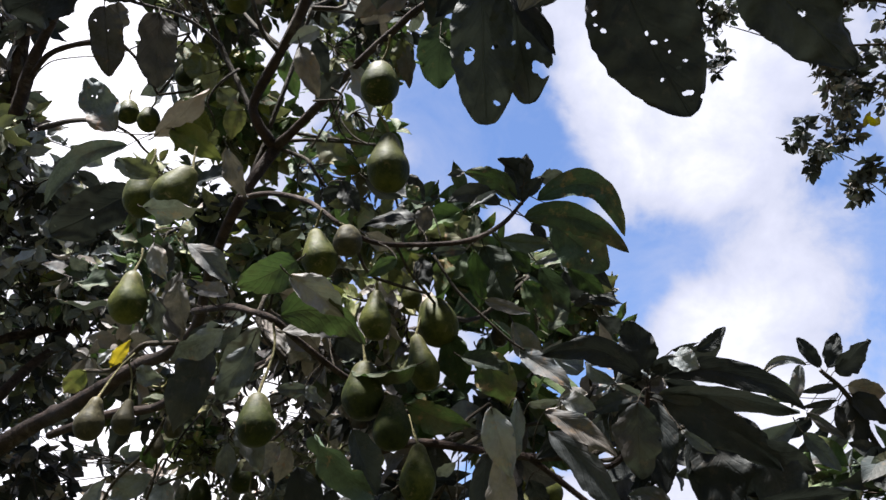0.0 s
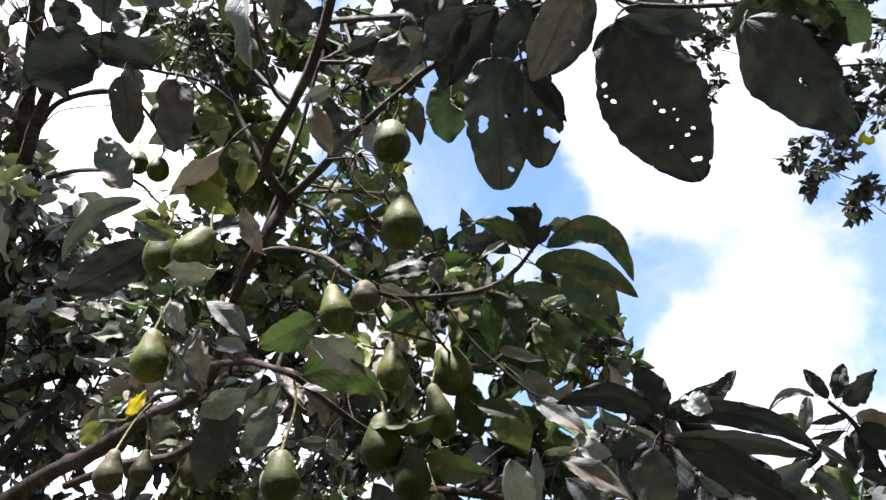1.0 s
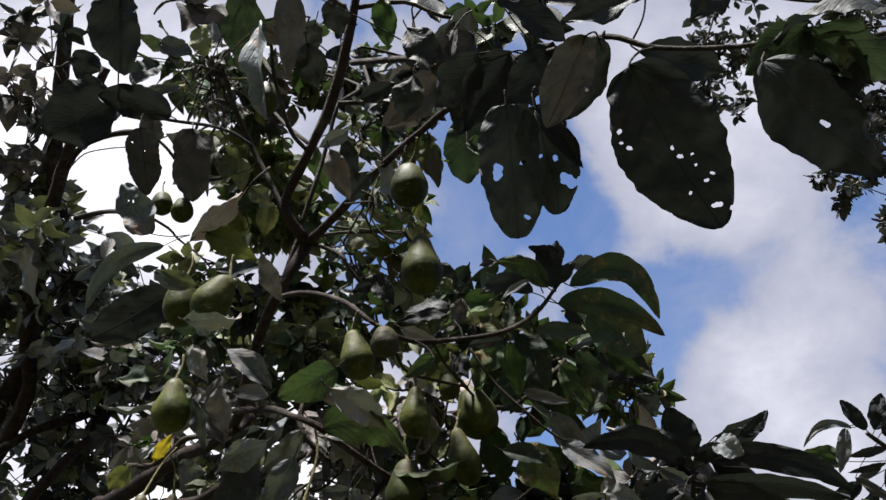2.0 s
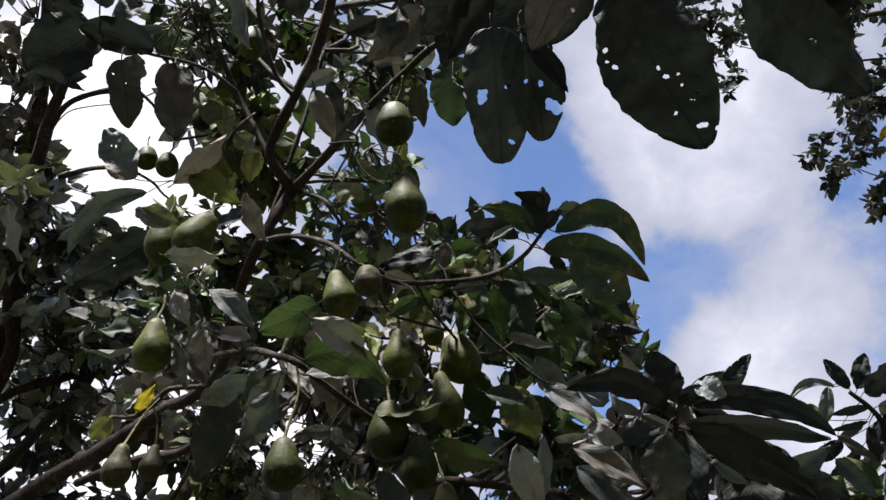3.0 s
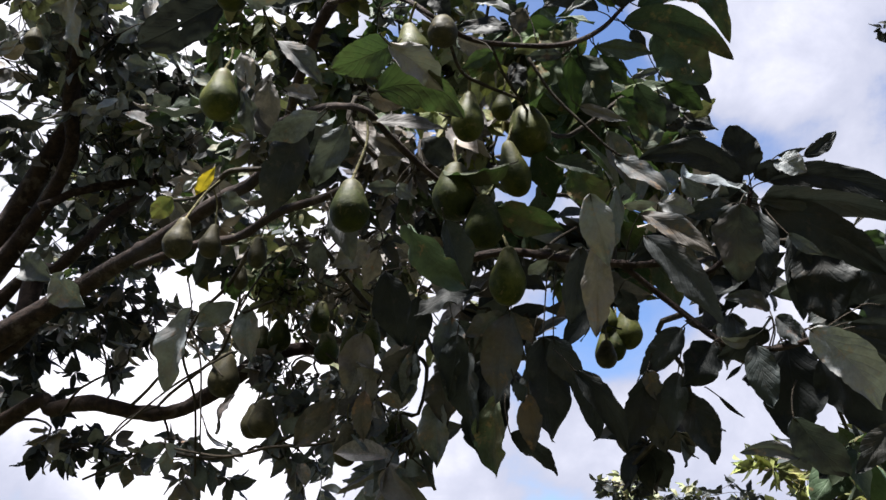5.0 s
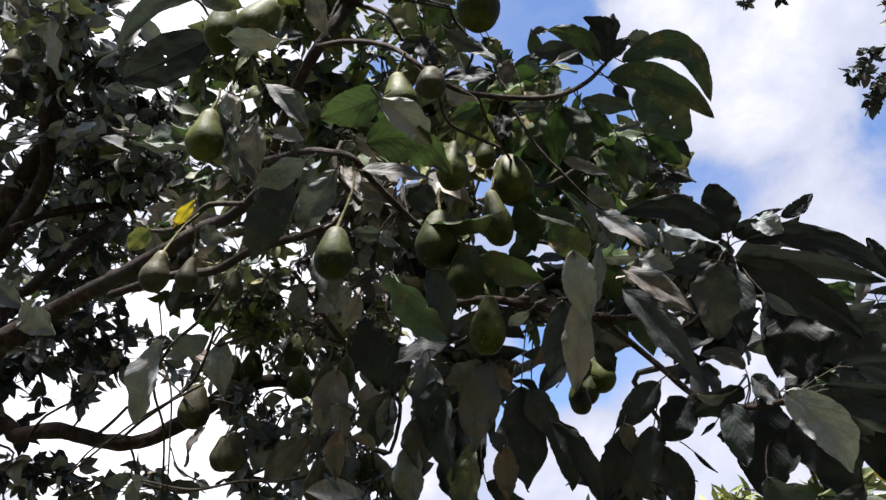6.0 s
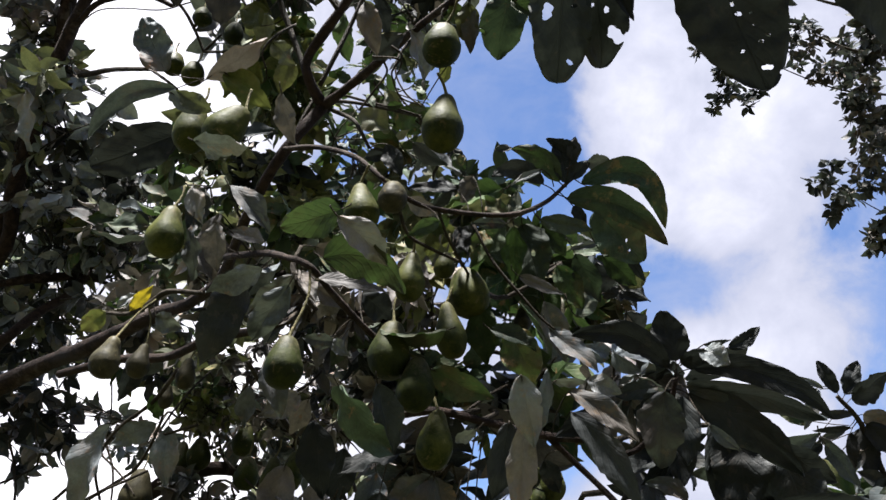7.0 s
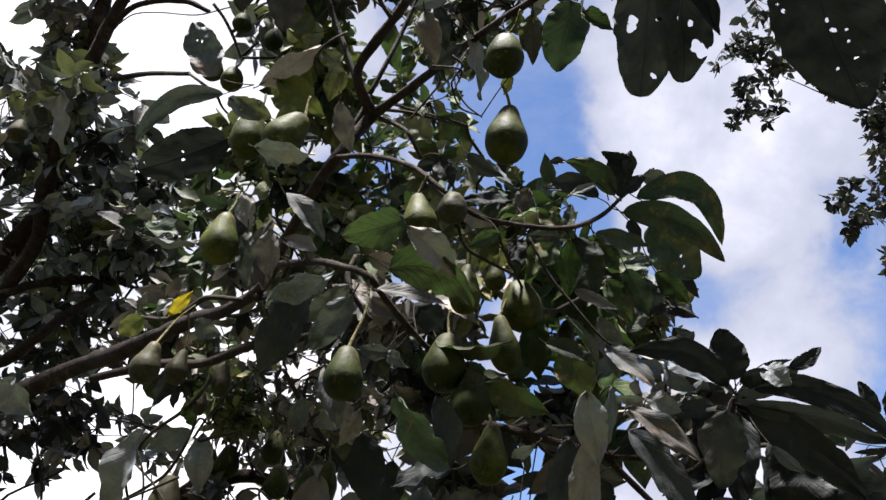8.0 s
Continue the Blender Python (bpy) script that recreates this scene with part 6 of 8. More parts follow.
leaf(curl_twig, (-0.503, 1.451, 2.684), (-0.543, 1.504, 2.626), 0.059, "lime", roll=3, bend=0.003, fold=0.13, wave=0.13, stalk=(-0.467, 1.45, 2.696))
leaf(curl_twig, (-0.474, 1.511, 2.679), (-0.54, 1.488, 2.725), 0.058, "lime", roll=-9, bend=0.097, fold=0.21, wave=0.16, stalk=(-0.46, 1.46, 2.676))
leaf(fork_twig, (-0.432, 1.524, 2.758), (-0.445, 1.556, 2.689), 0.048, "lime", roll=-1, bend=0.082, fold=0.49, wave=0.08, stalk=(-0.418, 1.481, 2.765))
leaf(fork_twig, (-0.5, 1.492, 2.813), (-0.546, 1.491, 2.853), 0.055, "lime", roll=4, bend=0.054, fold=0.27, wave=0.13, stalk=(-0.451, 1.477, 2.831))
leaf(fork_twig, (-0.472, 1.508, 2.785), (-0.415, 1.515, 2.737), 0.048, "olive", roll=10, bend=0.013, fold=0.18, wave=0.16, stalk=(-0.435, 1.479, 2.798))
leaf(fork_twig, (-0.514, 1.555, 2.903), (-0.517, 1.591, 2.835), 0.050, "olive", roll=3, bend=0.061, fold=0.39, wave=0.09, stalk=(-0.472, 1.474, 2.875))
leaf(fork_twig3, (-0.345, 1.544, 2.924), (-0.325, 1.612, 2.839), 0.051, "green", roll=27, bend=0.069, fold=0.25, wave=0.17, stalk=(-0.301, 1.478, 2.896))
leaf(right_prong, (-0.177, 1.256, 2.625), (-0.232, 1.303, 2.598), 0.042, "dark", roll=3, bend=0.027, fold=0.28, wave=0.11, stalk=(-0.155, 1.268, 2.653))
leaf(right_prong, (-0.217, 1.218, 2.691), (-0.27, 1.21, 2.653), 0.030, "grey", roll=-10, bend=0.062, fold=0.29, wave=0.08, stalk=(-0.155, 1.268, 2.653))
leaf(right_prong, (-0.227, 1.225, 2.679), (-0.207, 1.268, 2.625), 0.032, "dark", roll=2, bend=0.052, fold=0.16, wave=0.13, stalk=(-0.155, 1.268, 2.653))
leaf(sky_twig, (-0.309, 1.812, 2.861), (-0.234, 1.836, 2.822), 0.069, "olive", roll=-9, bend=0.025, fold=0.50, wave=0.19)
leaf(sky_twig, (-0.227, 1.807, 2.871), (-0.168, 1.85, 2.86), 0.061, "green", roll=-0, bend=0.073, fold=0.16, wave=0.12)
leaf(sky_twig, (-0.194, 1.799, 2.884), (-0.149, 1.814, 2.891), 0.025, "olive", roll=-5, bend=0.084, fold=0.42, wave=0.10)
leaf(fork_twig3, (-0.39, 1.849, 2.996), (-0.336, 1.83, 2.957), 0.032, "green", roll=3, bend=0.023, fold=0.41, wave=0.14)
leaf(sky_twig, (-0.238, 1.704, 2.849), (-0.206, 1.749, 2.83), 0.029, "olive", roll=-10, bend=0.044, fold=0.45, wave=0.17)
leaf(sky_twig, (-0.315, 1.856, 2.985), (-0.292, 1.865, 3.023), 0.023, "green", roll=-10, bend=0.048, fold=0.35, wave=0.13)
leaf(main_limb, (-0.605, 1.86, 2.774), (-0.494, 1.819, 2.769), 0.054, "dark", roll=-48, bend=0.074, fold=0.31, wave=0.09)
leaf(main_limb, (-0.564, 1.539, 2.432), (-0.536, 1.553, 2.354), 0.040, "grey", roll=-12, bend=0.055, fold=0.39, wave=0.15)
leaf(mid_branch, (-0.468, 1.432, 2.318), (-0.475, 1.496, 2.212), 0.057, "brown", roll=27, bend=0.070, fold=0.33, wave=0.14, stalk=(-0.412, 1.485, 2.269))
leaf(mid_branch, (-0.51, 1.455, 2.278), (-0.466, 1.464, 2.198), 0.042, "brown", roll=-24, bend=0.002, fold=0.37, wave=0.16, stalk=(-0.431, 1.511, 2.279))
leaf(mid_branch, (-0.384, 1.396, 2.181), (-0.443, 1.409, 2.142), 0.038, "pale", roll=5, bend=0.096, fold=0.40, wave=0.17, stalk=(-0.347, 1.394, 2.227))
leaf(yellow_twig, (-0.909, 1.983, 2.558), (-0.777, 1.959, 2.555), 0.062, "moss", roll=-54, bend=0.022, fold=0.36, wave=0.17)
leaf(left_twig, (-1.123, 2.171, 2.83), (-1.038, 2.174, 2.807), 0.047, "grey", roll=-7, bend=0.090, fold=0.22, wave=0.11)
leaf(main_limb, (-1.033, 2.213, 2.758), (-1.01, 2.269, 2.739), 0.054, "grey", roll=11, bend=0.084, fold=0.17, wave=0.16)
leaf(curl_twig, (-0.553, 1.411, 2.595), (-0.444, 1.36, 2.67), 0.065, "brown", roll=52, bend=0.028, fold=0.23, wave=0.09)
leaf(curl_twig, (-0.519, 1.402, 2.61), (-0.418, 1.421, 2.549), 0.055, "lime", roll=-11, bend=0.040, fold=0.31, wave=0.19)
leaf(main_limb, (-0.58, 1.665, 2.502), (-0.596, 1.683, 2.403), 0.048, "dark", roll=5, bend=0.026, fold=0.24, wave=0.18)
leaf(right_branch2, (0.059, 1.404, 1.961), (0.051, 1.425, 1.923), 0.020, "lime", roll=-39, bend=0.097, fold=0.33, wave=0.17)
leaf(right_branch, (-0.026, 1.494, 1.796), (-0.01, 1.507, 1.764), 0.021, "dark", roll=-10, bend=0.032, fold=0.16, wave=0.12)
leaf(right_branch, (-0.003, 1.532, 1.785), (0.007, 1.577, 1.698), 0.042, "umber", roll=8, bend=0.026, fold=0.41, wave=0.10)
leaf(right_branch, (-0.205, 1.646, 1.881), (-0.212, 1.681, 1.794), 0.040, "slate", roll=9, bend=0.068, fold=0.43, wave=0.14)
leaf(low_twig3, (-0.462, 2.372, 1.943), (-0.588, 2.426, 1.83), 0.078, "brown", roll=10, bend=0.022, fold=0.43, wave=0.14)
leaf(sky_twig2, (-0.222, 1.579, 2.706), (-0.187, 1.576, 2.714), 0.019, "green", roll=1, bend=0.052, fold=0.42, wave=0.13, stalk=(-0.223, 1.579, 2.707))
leaf(sky_twig2, (-0.264, 1.568, 2.725), (-0.246, 1.562, 2.685), 0.020, "green", roll=-35, bend=0.090, fold=0.17, wave=0.10, stalk=(-0.265, 1.575, 2.711))
leaf(right_prong, (-0.248, 1.212, 2.645), (-0.217, 1.25, 2.561), 0.045, "brown", roll=-8, bend=0.077, fold=0.41, wave=0.13)
leaf(right_prong, (-0.173, 1.265, 2.655), (-0.134, 1.348, 2.577), 0.056, "grey", roll=-52, bend=0.082, fold=0.37, wave=0.19, stalk=(-0.155, 1.268, 2.653))
leaf(right_prong, (-0.108, 1.182, 2.6), (-0.032, 1.209, 2.599), 0.037, "green", roll=-52, bend=0.049, fold=0.48, wave=0.16, stalk=(-0.104, 1.182, 2.631))
leaf(right_prong, (-0.101, 1.167, 2.628), (-0.073, 1.18, 2.606), 0.019, "green", roll=9, bend=0.014, fold=0.27, wave=0.14, stalk=(-0.099, 1.173, 2.628))
leaf(panicle, (-0.088, 1.187, 2.511), (-0.096, 1.224, 2.496), 0.020, "lime", roll=8, bend=0.037, fold=0.33, wave=0.12, stalk=(-0.127, 1.254, 2.47))
leaf(right_prong, (-0.004, 1.014, 2.495), (0.042, 1.011, 2.462), 0.028, "green", roll=-9, bend=0.054, fold=0.38, wave=0.16, stalk=(0.014, 1.015, 2.588))
leaf(right_branch, (-0.057, 1.586, 1.793), (-0.052, 1.639, 1.666), 0.063, "moss", roll=33, bend=0.028, fold=0.37, wave=0.18)
leaf(mid_branch, (-0.383, 1.43, 2.223), (-0.454, 1.491, 2.135), 0.059, "dark", roll=10, bend=0.089, fold=0.22, wave=0.09, stalk=(-0.369, 1.426, 2.245))
leaf(mid_branch, (-0.343, 1.434, 2.235), (-0.464, 1.475, 2.19), 0.062, "grey", roll=-53, bend=0.056, fold=0.42, wave=0.19, stalk=(-0.363, 1.418, 2.241))
leaf(up_twig, (-0.198, 1.479, 2.539), (-0.162, 1.487, 2.472), 0.038, "dark", roll=-1, bend=0.010, fold=0.25, wave=0.08, stalk=(-0.231, 1.487, 2.531))
leaf(up_twig, (-0.193, 1.488, 2.524), (-0.241, 1.51, 2.526), 0.029, "dark", roll=2, bend=0.071, fold=0.32, wave=0.07, stalk=(-0.231, 1.487, 2.531))
leaf(fruit_cluster_twig, (-0.142, 1.393, 2.489), (-0.074, 1.392, 2.445), 0.037, "dark", roll=32, bend=0.017, fold=0.43, wave=0.07)
leaf(fruit_branch, (-0.064, 1.399, 2.479), (-0.041, 1.403, 2.445), 0.027, "green", roll=0, bend=0.045, fold=0.21, wave=0.18)
leaf(fruit_branch, (-0.052, 1.39, 2.395), (-0.14, 1.402, 2.395), 0.041, "dark", roll=57, bend=0.096, fold=0.14, wave=0.15, stalk=(-0.027, 1.372, 2.341))
leaf(fruit_branch, (-0.058, 1.37, 2.329), (-0.139, 1.425, 2.312), 0.045, "green", roll=-50, bend=0.052, fold=0.19, wave=0.14, stalk=(-0.05, 1.36, 2.334))
leaf(cluster_twig, (-0.085, 1.428, 2.33), (-0.09, 1.468, 2.298), 0.028, "lime", roll=-10, bend=0.080, fold=0.35, wave=0.08, stalk=(-0.055, 1.4, 2.297))
leaf(cluster_twig, (-0.035, 1.425, 2.335), (-0.037, 1.469, 2.307), 0.026, "dark", roll=3, bend=0.082, fold=0.20, wave=0.11, stalk=(-0.046, 1.416, 2.291))
leaf(fruit_cluster_twig, (-0.002, 1.436, 2.317), (-0.009, 1.491, 2.287), 0.029, "green", roll=-34, bend=0.097, fold=0.13, wave=0.12, stalk=(-0.024, 1.45, 2.282))
leaf(rosette_twig, (-0.297, 1.493, 2.213), (-0.236, 1.521, 2.241), 0.033, "brown", roll=-37, bend=0.047, fold=0.17, wave=0.13, stalk=(-0.312, 1.405, 2.234))
leaf(rosette_twig, (-0.224, 1.507, 2.23), (-0.284, 1.546, 2.206), 0.035, "brown", roll=-45, bend=0.040, fold=0.50, wave=0.09)
leaf(right_branch, (-0.202, 1.626, 1.978), (-0.209, 1.696, 1.891), 0.057, "dark", roll=-8, bend=0.027, fold=0.45, wave=0.11, stalk=(-0.186, 1.609, 2.018))
leaf(right_branch, (-0.138, 1.624, 1.939), (-0.151, 1.641, 1.84), 0.057, "slate", roll=-6, bend=0.096, fold=0.48, wave=0.16, stalk=(-0.163, 1.604, 2.024))
leaf(right_branch, (-0.152, 1.641, 1.847), (-0.143, 1.684, 1.759), 0.064, "umber", roll=12, bend=0.065, fold=0.30, wave=0.17)

# ---- fruit ----
avocado((-0.084, 1.171, 2.379), 0.069, 1.5, "green", "smooth green pear-shaped avocado hanging from a thin stalk", lean=(0, 0), neck=0.62, stalk=(-0.103, 1.144, 2.452), spin=214)
avocado((-0.104, 1.161, 2.526), 0.064, 1.2, "deep", "dark green shaded avocado hanging among the leaves", lean=(0, 0), neck=0.3, stalk=(-0.087, 1.132, 2.601), spin=303)
avocado((-0.536, 1.389, 2.248), 0.067, 1.45, "green", "smooth green pear-shaped avocado hanging from a thin stalk", lean=(0, 0), neck=0.6, spin=114)
avocado((-0.51, 1.296, 2.4), 0.061, 1.5, "green", "smooth green pear-shaped avocado hanging from a thin stalk", lean=(0, 0), neck=0.35, spin=134)
avocado((-0.434, 1.242, 2.372), 0.067, 1.35, "green", "smooth green pear-shaped avocado hanging from a thin stalk", lean=(28, 0), neck=0.4, spin=192)
avocado((-0.154, 1.264, 2.29), 0.047, 1.1, "dusky", "dull brownish-green avocado hanging from a branch", lean=(0, 0), neck=0.2, stalk=(-0.172, 1.286, 2.334), spin=16)
avocado((-0.205, 1.309, 2.291), 0.061, 1.45, "green", "smooth green pear-shaped avocado hanging from a thin stalk", lean=(-12, 0), neck=0.6, stalk=(-0.201, 1.284, 2.359), spin=245)
avocado((-0.114, 1.403, 2.221), 0.057, 1.6, "green", "smooth green pear-shaped avocado hanging from a thin stalk", lean=(0, 0), neck=0.65, stalk=(-0.125, 1.37, 2.303), spin=134)
avocado((-0.01, 1.5, 2.251), 0.077, 1.25, "green", "smooth green pear-shaped avocado hanging from a thin stalk", lean=(-14, 0), neck=0.35, stalk=(-0.046, 1.476, 2.317), spin=242)
avocado((-0.036, 1.478, 2.164), 0.057, 1.85, "green", "smooth green pear-shaped avocado hanging from a thin stalk", lean=(-14, 0), neck=0.6, stalk=(-0.016, 1.472, 2.275), spin=155)
avocado((-0.06, 1.541, 2.322), 0.042, 1.2, "green", "smooth green pear-shaped avocado hanging from a thin stalk", lean=(0, 0), neck=0.3, spin=34)
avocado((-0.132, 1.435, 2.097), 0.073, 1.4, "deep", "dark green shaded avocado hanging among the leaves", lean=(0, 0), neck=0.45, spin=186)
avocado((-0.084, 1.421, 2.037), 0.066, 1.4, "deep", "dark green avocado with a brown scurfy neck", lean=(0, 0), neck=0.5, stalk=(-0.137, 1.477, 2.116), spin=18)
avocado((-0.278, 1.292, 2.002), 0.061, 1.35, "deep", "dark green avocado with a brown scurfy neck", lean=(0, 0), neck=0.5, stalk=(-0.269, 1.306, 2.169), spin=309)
avocado((-0.041, 1.48, 1.968), 0.063, 1.6, "green", "olive-green pear-shaped avocado with pale scurfy patches", lean=(0, 0), neck=0.6, stalk=(-0.06, 1.535, 2.088), spin=257)
avocado((-0.783, 1.933, 2.204), 0.067, 1.5, "dusky", "dull brownish-green avocado hanging from a branch", lean=(8, 0), neck=0.6, stalk=(-0.739, 2.022, 2.397), spin=85)
avocado((-0.745, 2.038, 2.241), 0.056, 1.55, "dusky", "dull brownish-green avocado hanging from a branch", lean=(5, 0), neck=0.7, stalk=(-0.765, 2.041, 2.387), spin=189)
avocado((-0.911, 2.100, 3.171), 0.066, 1.1, "green", "smooth green pear-shaped avocado hanging from a thin stalk", lean=(0, 0), neck=0.3, spin=80)
avocado((-0.847, 2.100, 3.143), 0.066, 1.15, "green", "smooth green pear-shaped avocado hanging from a thin stalk", lean=(0, 0), neck=0.3, spin=309)
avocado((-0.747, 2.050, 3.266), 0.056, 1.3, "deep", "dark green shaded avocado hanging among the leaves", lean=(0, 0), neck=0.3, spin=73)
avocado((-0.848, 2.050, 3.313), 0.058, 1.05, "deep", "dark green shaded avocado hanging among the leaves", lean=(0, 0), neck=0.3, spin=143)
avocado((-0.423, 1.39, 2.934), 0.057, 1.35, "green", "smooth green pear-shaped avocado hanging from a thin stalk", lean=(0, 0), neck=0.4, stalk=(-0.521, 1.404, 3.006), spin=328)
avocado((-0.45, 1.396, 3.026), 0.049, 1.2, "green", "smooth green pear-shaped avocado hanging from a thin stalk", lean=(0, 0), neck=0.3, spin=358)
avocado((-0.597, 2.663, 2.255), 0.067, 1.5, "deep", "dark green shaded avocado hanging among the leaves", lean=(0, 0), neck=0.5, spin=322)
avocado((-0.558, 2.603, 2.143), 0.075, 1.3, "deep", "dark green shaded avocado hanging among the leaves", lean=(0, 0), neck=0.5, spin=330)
avocado((-0.386, 2.320, 2.095), 0.058, 1.75, "green", "smooth green pear-shaped avocado hanging from a thin stalk", lean=(0, 0), neck=0.5, spin=206)
avocado((-0.437, 2.320, 2.076), 0.058, 1.7, "green", "smooth green pear-shaped avocado hanging from a thin stalk", lean=(0, 0), neck=0.5, spin=46)
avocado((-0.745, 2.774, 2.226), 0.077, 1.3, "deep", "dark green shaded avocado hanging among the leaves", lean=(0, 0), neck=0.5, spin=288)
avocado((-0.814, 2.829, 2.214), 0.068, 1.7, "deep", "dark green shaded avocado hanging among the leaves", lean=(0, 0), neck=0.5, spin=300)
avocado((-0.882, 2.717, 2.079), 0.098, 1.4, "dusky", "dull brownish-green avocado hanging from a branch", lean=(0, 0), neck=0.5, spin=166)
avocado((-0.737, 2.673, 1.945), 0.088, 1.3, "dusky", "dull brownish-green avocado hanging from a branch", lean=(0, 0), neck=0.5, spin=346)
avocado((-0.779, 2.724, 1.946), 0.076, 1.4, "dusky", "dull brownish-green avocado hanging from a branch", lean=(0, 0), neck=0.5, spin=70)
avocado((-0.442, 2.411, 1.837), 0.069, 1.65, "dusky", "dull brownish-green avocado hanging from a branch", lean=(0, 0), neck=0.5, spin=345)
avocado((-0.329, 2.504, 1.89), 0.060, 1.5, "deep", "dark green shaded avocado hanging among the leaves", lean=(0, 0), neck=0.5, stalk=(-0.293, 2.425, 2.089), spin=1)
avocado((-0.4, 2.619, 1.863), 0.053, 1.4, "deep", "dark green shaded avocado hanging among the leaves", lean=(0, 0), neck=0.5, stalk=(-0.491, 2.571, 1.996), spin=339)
avocado((0.267, 2.300, 2.138), 0.076, 1.4, "green", "smooth green pear-shaped avocado hanging from a thin stalk", lean=(0, 0), neck=0.5, spin=45)
avocado((0.218, 2.300, 2.162), 0.057, 1.4, "green", "smooth green pear-shaped avocado hanging from a thin stalk", lean=(0, 0), neck=0.5, spin=43)
avocado((0.210, 2.300, 2.085), 0.051, 1.8, "green", "smooth green pear-shaped avocado hanging from a thin stalk", lean=(0, 0), neck=0.5, spin=20)
avocado((0.236, 2.300, 2.103), 0.056, 1.8, "deep", "dark green shaded avocado hanging among the leaves", lean=(0, 0), neck=0.5, spin=13)
avocado((0.129, 1.893, 2.391), 0.042, 1.5, "dusky", "dull brownish-green avocado hanging from a branch", lean=(0, 0), neck=0.5, spin=260)
avocado((-0.682, 2.213, 2.282), 0.052, 1.6, "dusky", "dull brownish-green avocado hanging from a branch", lean=(0, 0), neck=0.5, spin=103)
avocado((-0.752, 2.329, 2.253), 0.039, 1.7, "dusky", "dull brownish-green avocado hanging from a branch", lean=(0, 0), neck=0.5, spin=286)
avocado((0.174, 1.961, 1.975), 0.047, 1.3, "dusky", "dull brownish-green avocado hanging from a branch", lean=(0, 0), neck=0.5, spin=201)
avocado((-1.649, 2.553, 3.168), 0.067, 1.2, "dusky", "dull brownish-green avocado hanging from a branch", lean=(0, 0), neck=0.5, spin=111)

# ---- foliage beyond ----
whorls("foliage", avocado_tree, (-1.553, 2.889, 3.408), (0.236, 0.5, 0.236), 26, 0.107, ('grey', 'olive', 'dark', 'grey'), 11, droop=0.5, root=(-1.625, 2.79, 3.359))
whorls("foliage", avocado_tree, (-1.903, 3.565, 3.416), (0.252, 0.6, 0.227), 26, 0.107, ('moss', 'green', 'grey', 'dark'), 12, droop=0.5, root=(-1.787, 3.061, 3.08))
whorls("foliage", avocado_tree, (-1.72, 3.807, 3.6), (0.244, 0.7, 0.217), 38, 0.107, ('grey', 'olive', 'dark'), 13, droop=0.5, root=(-1.434, 3.389, 3.029))
whorls("foliage", avocado_tree, (-1.731, 2.839, 3.715), (0.088, 0.4, 0.132), 10, 0.107, ('grey', 'olive', 'dark', 'grey'), 14, droop=0.5, root=(-1.634, 2.734, 3.647))
whorls("foliage", avocado_tree, (-1.917, 3.134, 3.374), (0.227, 0.6, 0.454), 23, 0.107, ('dark', 'grey', 'brown', 'dark'), 15, droop=0.5, root=(-1.733, 2.975, 3.229))
whorls("foliage", avocado_tree, (-0.859, 2.683, 2.945), (0.17, 0.5, 0.151), 29, 0.0984, ('moss', 'olive', 'green'), 16, droop=0.5, root=(-0.493, 2.606, 2.819))
whorls("foliage", avocado_tree, (-2.014, 4.331, 3.252), (0.348, 0.7, 0.203), 29, 0.107, ('dark', 'grey', 'brown', 'dark'), 17, droop=0.5, root=(-1.434, 3.389, 3.029))
whorls("foliage", avocado_tree, (-1.281, 3.304, 3.054), (0.204, 0.5, 0.114), 20, 0.0984, ('moss', 'green', 'grey', 'dark'), 18, droop=0.5, root=(-1.434, 3.389, 3.029))
whorls("foliage", avocado_tree, (-1.474, 3.991, 2.613), (0.404, 0.6, 0.151), 22, 0.0984, ('slate', 'grey', 'brown', 'slate'), 19, droop=0.5, root=(-1.434, 3.389, 3.029))
whorls("foliage", avocado_tree, (-1.712, 3.614, 2.472), (0.204, 0.5, 0.136), 17, 0.0984, ('dark', 'grey', 'brown', 'dark'), 20, droop=0.5, root=(-1.963, 3.18, 2.582))
whorls("foliage", avocado_tree, (-0.924, 3.185, 2.638), (0.229, 0.5, 0.167), 23, 0.0984, ('moss', 'green', 'grey', 'slate'), 21, droop=0.5, root=(-0.81, 2.897, 2.179))
whorls("foliage", avocado_tree, (-0.597, 2.109, 3.171), (0.164, 0.3, 0.115), 47, 0.0768, ('lime', 'olive', 'green'), 22, droop=0.5, root=(-0.884, 2.229, 3.331))
whorls("foliage", avocado_tree, (-0.773, 2.078, 3.442), (0.153, 0.4, 0.136), 10, 0.107, ('grey', 'olive', 'dark', 'grey'), 23, droop=0.5, root=(-0.926, 2.192, 3.395))
whorls("foliage", avocado_tree, (-0.247, 2.224, 3.595), (0.165, 0.3, 0.128), 14, 0.0768, ('dark', 'grey', 'brown', 'dark'), 24, droop=0.5, root=(-0.887, 2.221, 3.545))
whorls("foliage", avocado_tree, (-0.331, 2.61, 3.507), (0.182, 0.3, 0.101), 14, 0.0835, ('green', 'olive'), 25, droop=0.5, root=(-0.169, 2.658, 2.992))
whorls("foliage", avocado_tree, (-0.391, 2.447, 3.175), (0.183, 0.3, 0.11), 15, 0.0768, ('moss', 'green', 'grey', 'dark'), 26, droop=0.5, root=(-0.311, 2.665, 2.939))
whorls("foliage", avocado_tree, (-0.203, 2.256, 2.896), (0.148, 0.3, 0.098), 34, 0.0768, ('green', 'olive'), 27, droop=0.5, root=(-0.169, 2.658, 2.992))
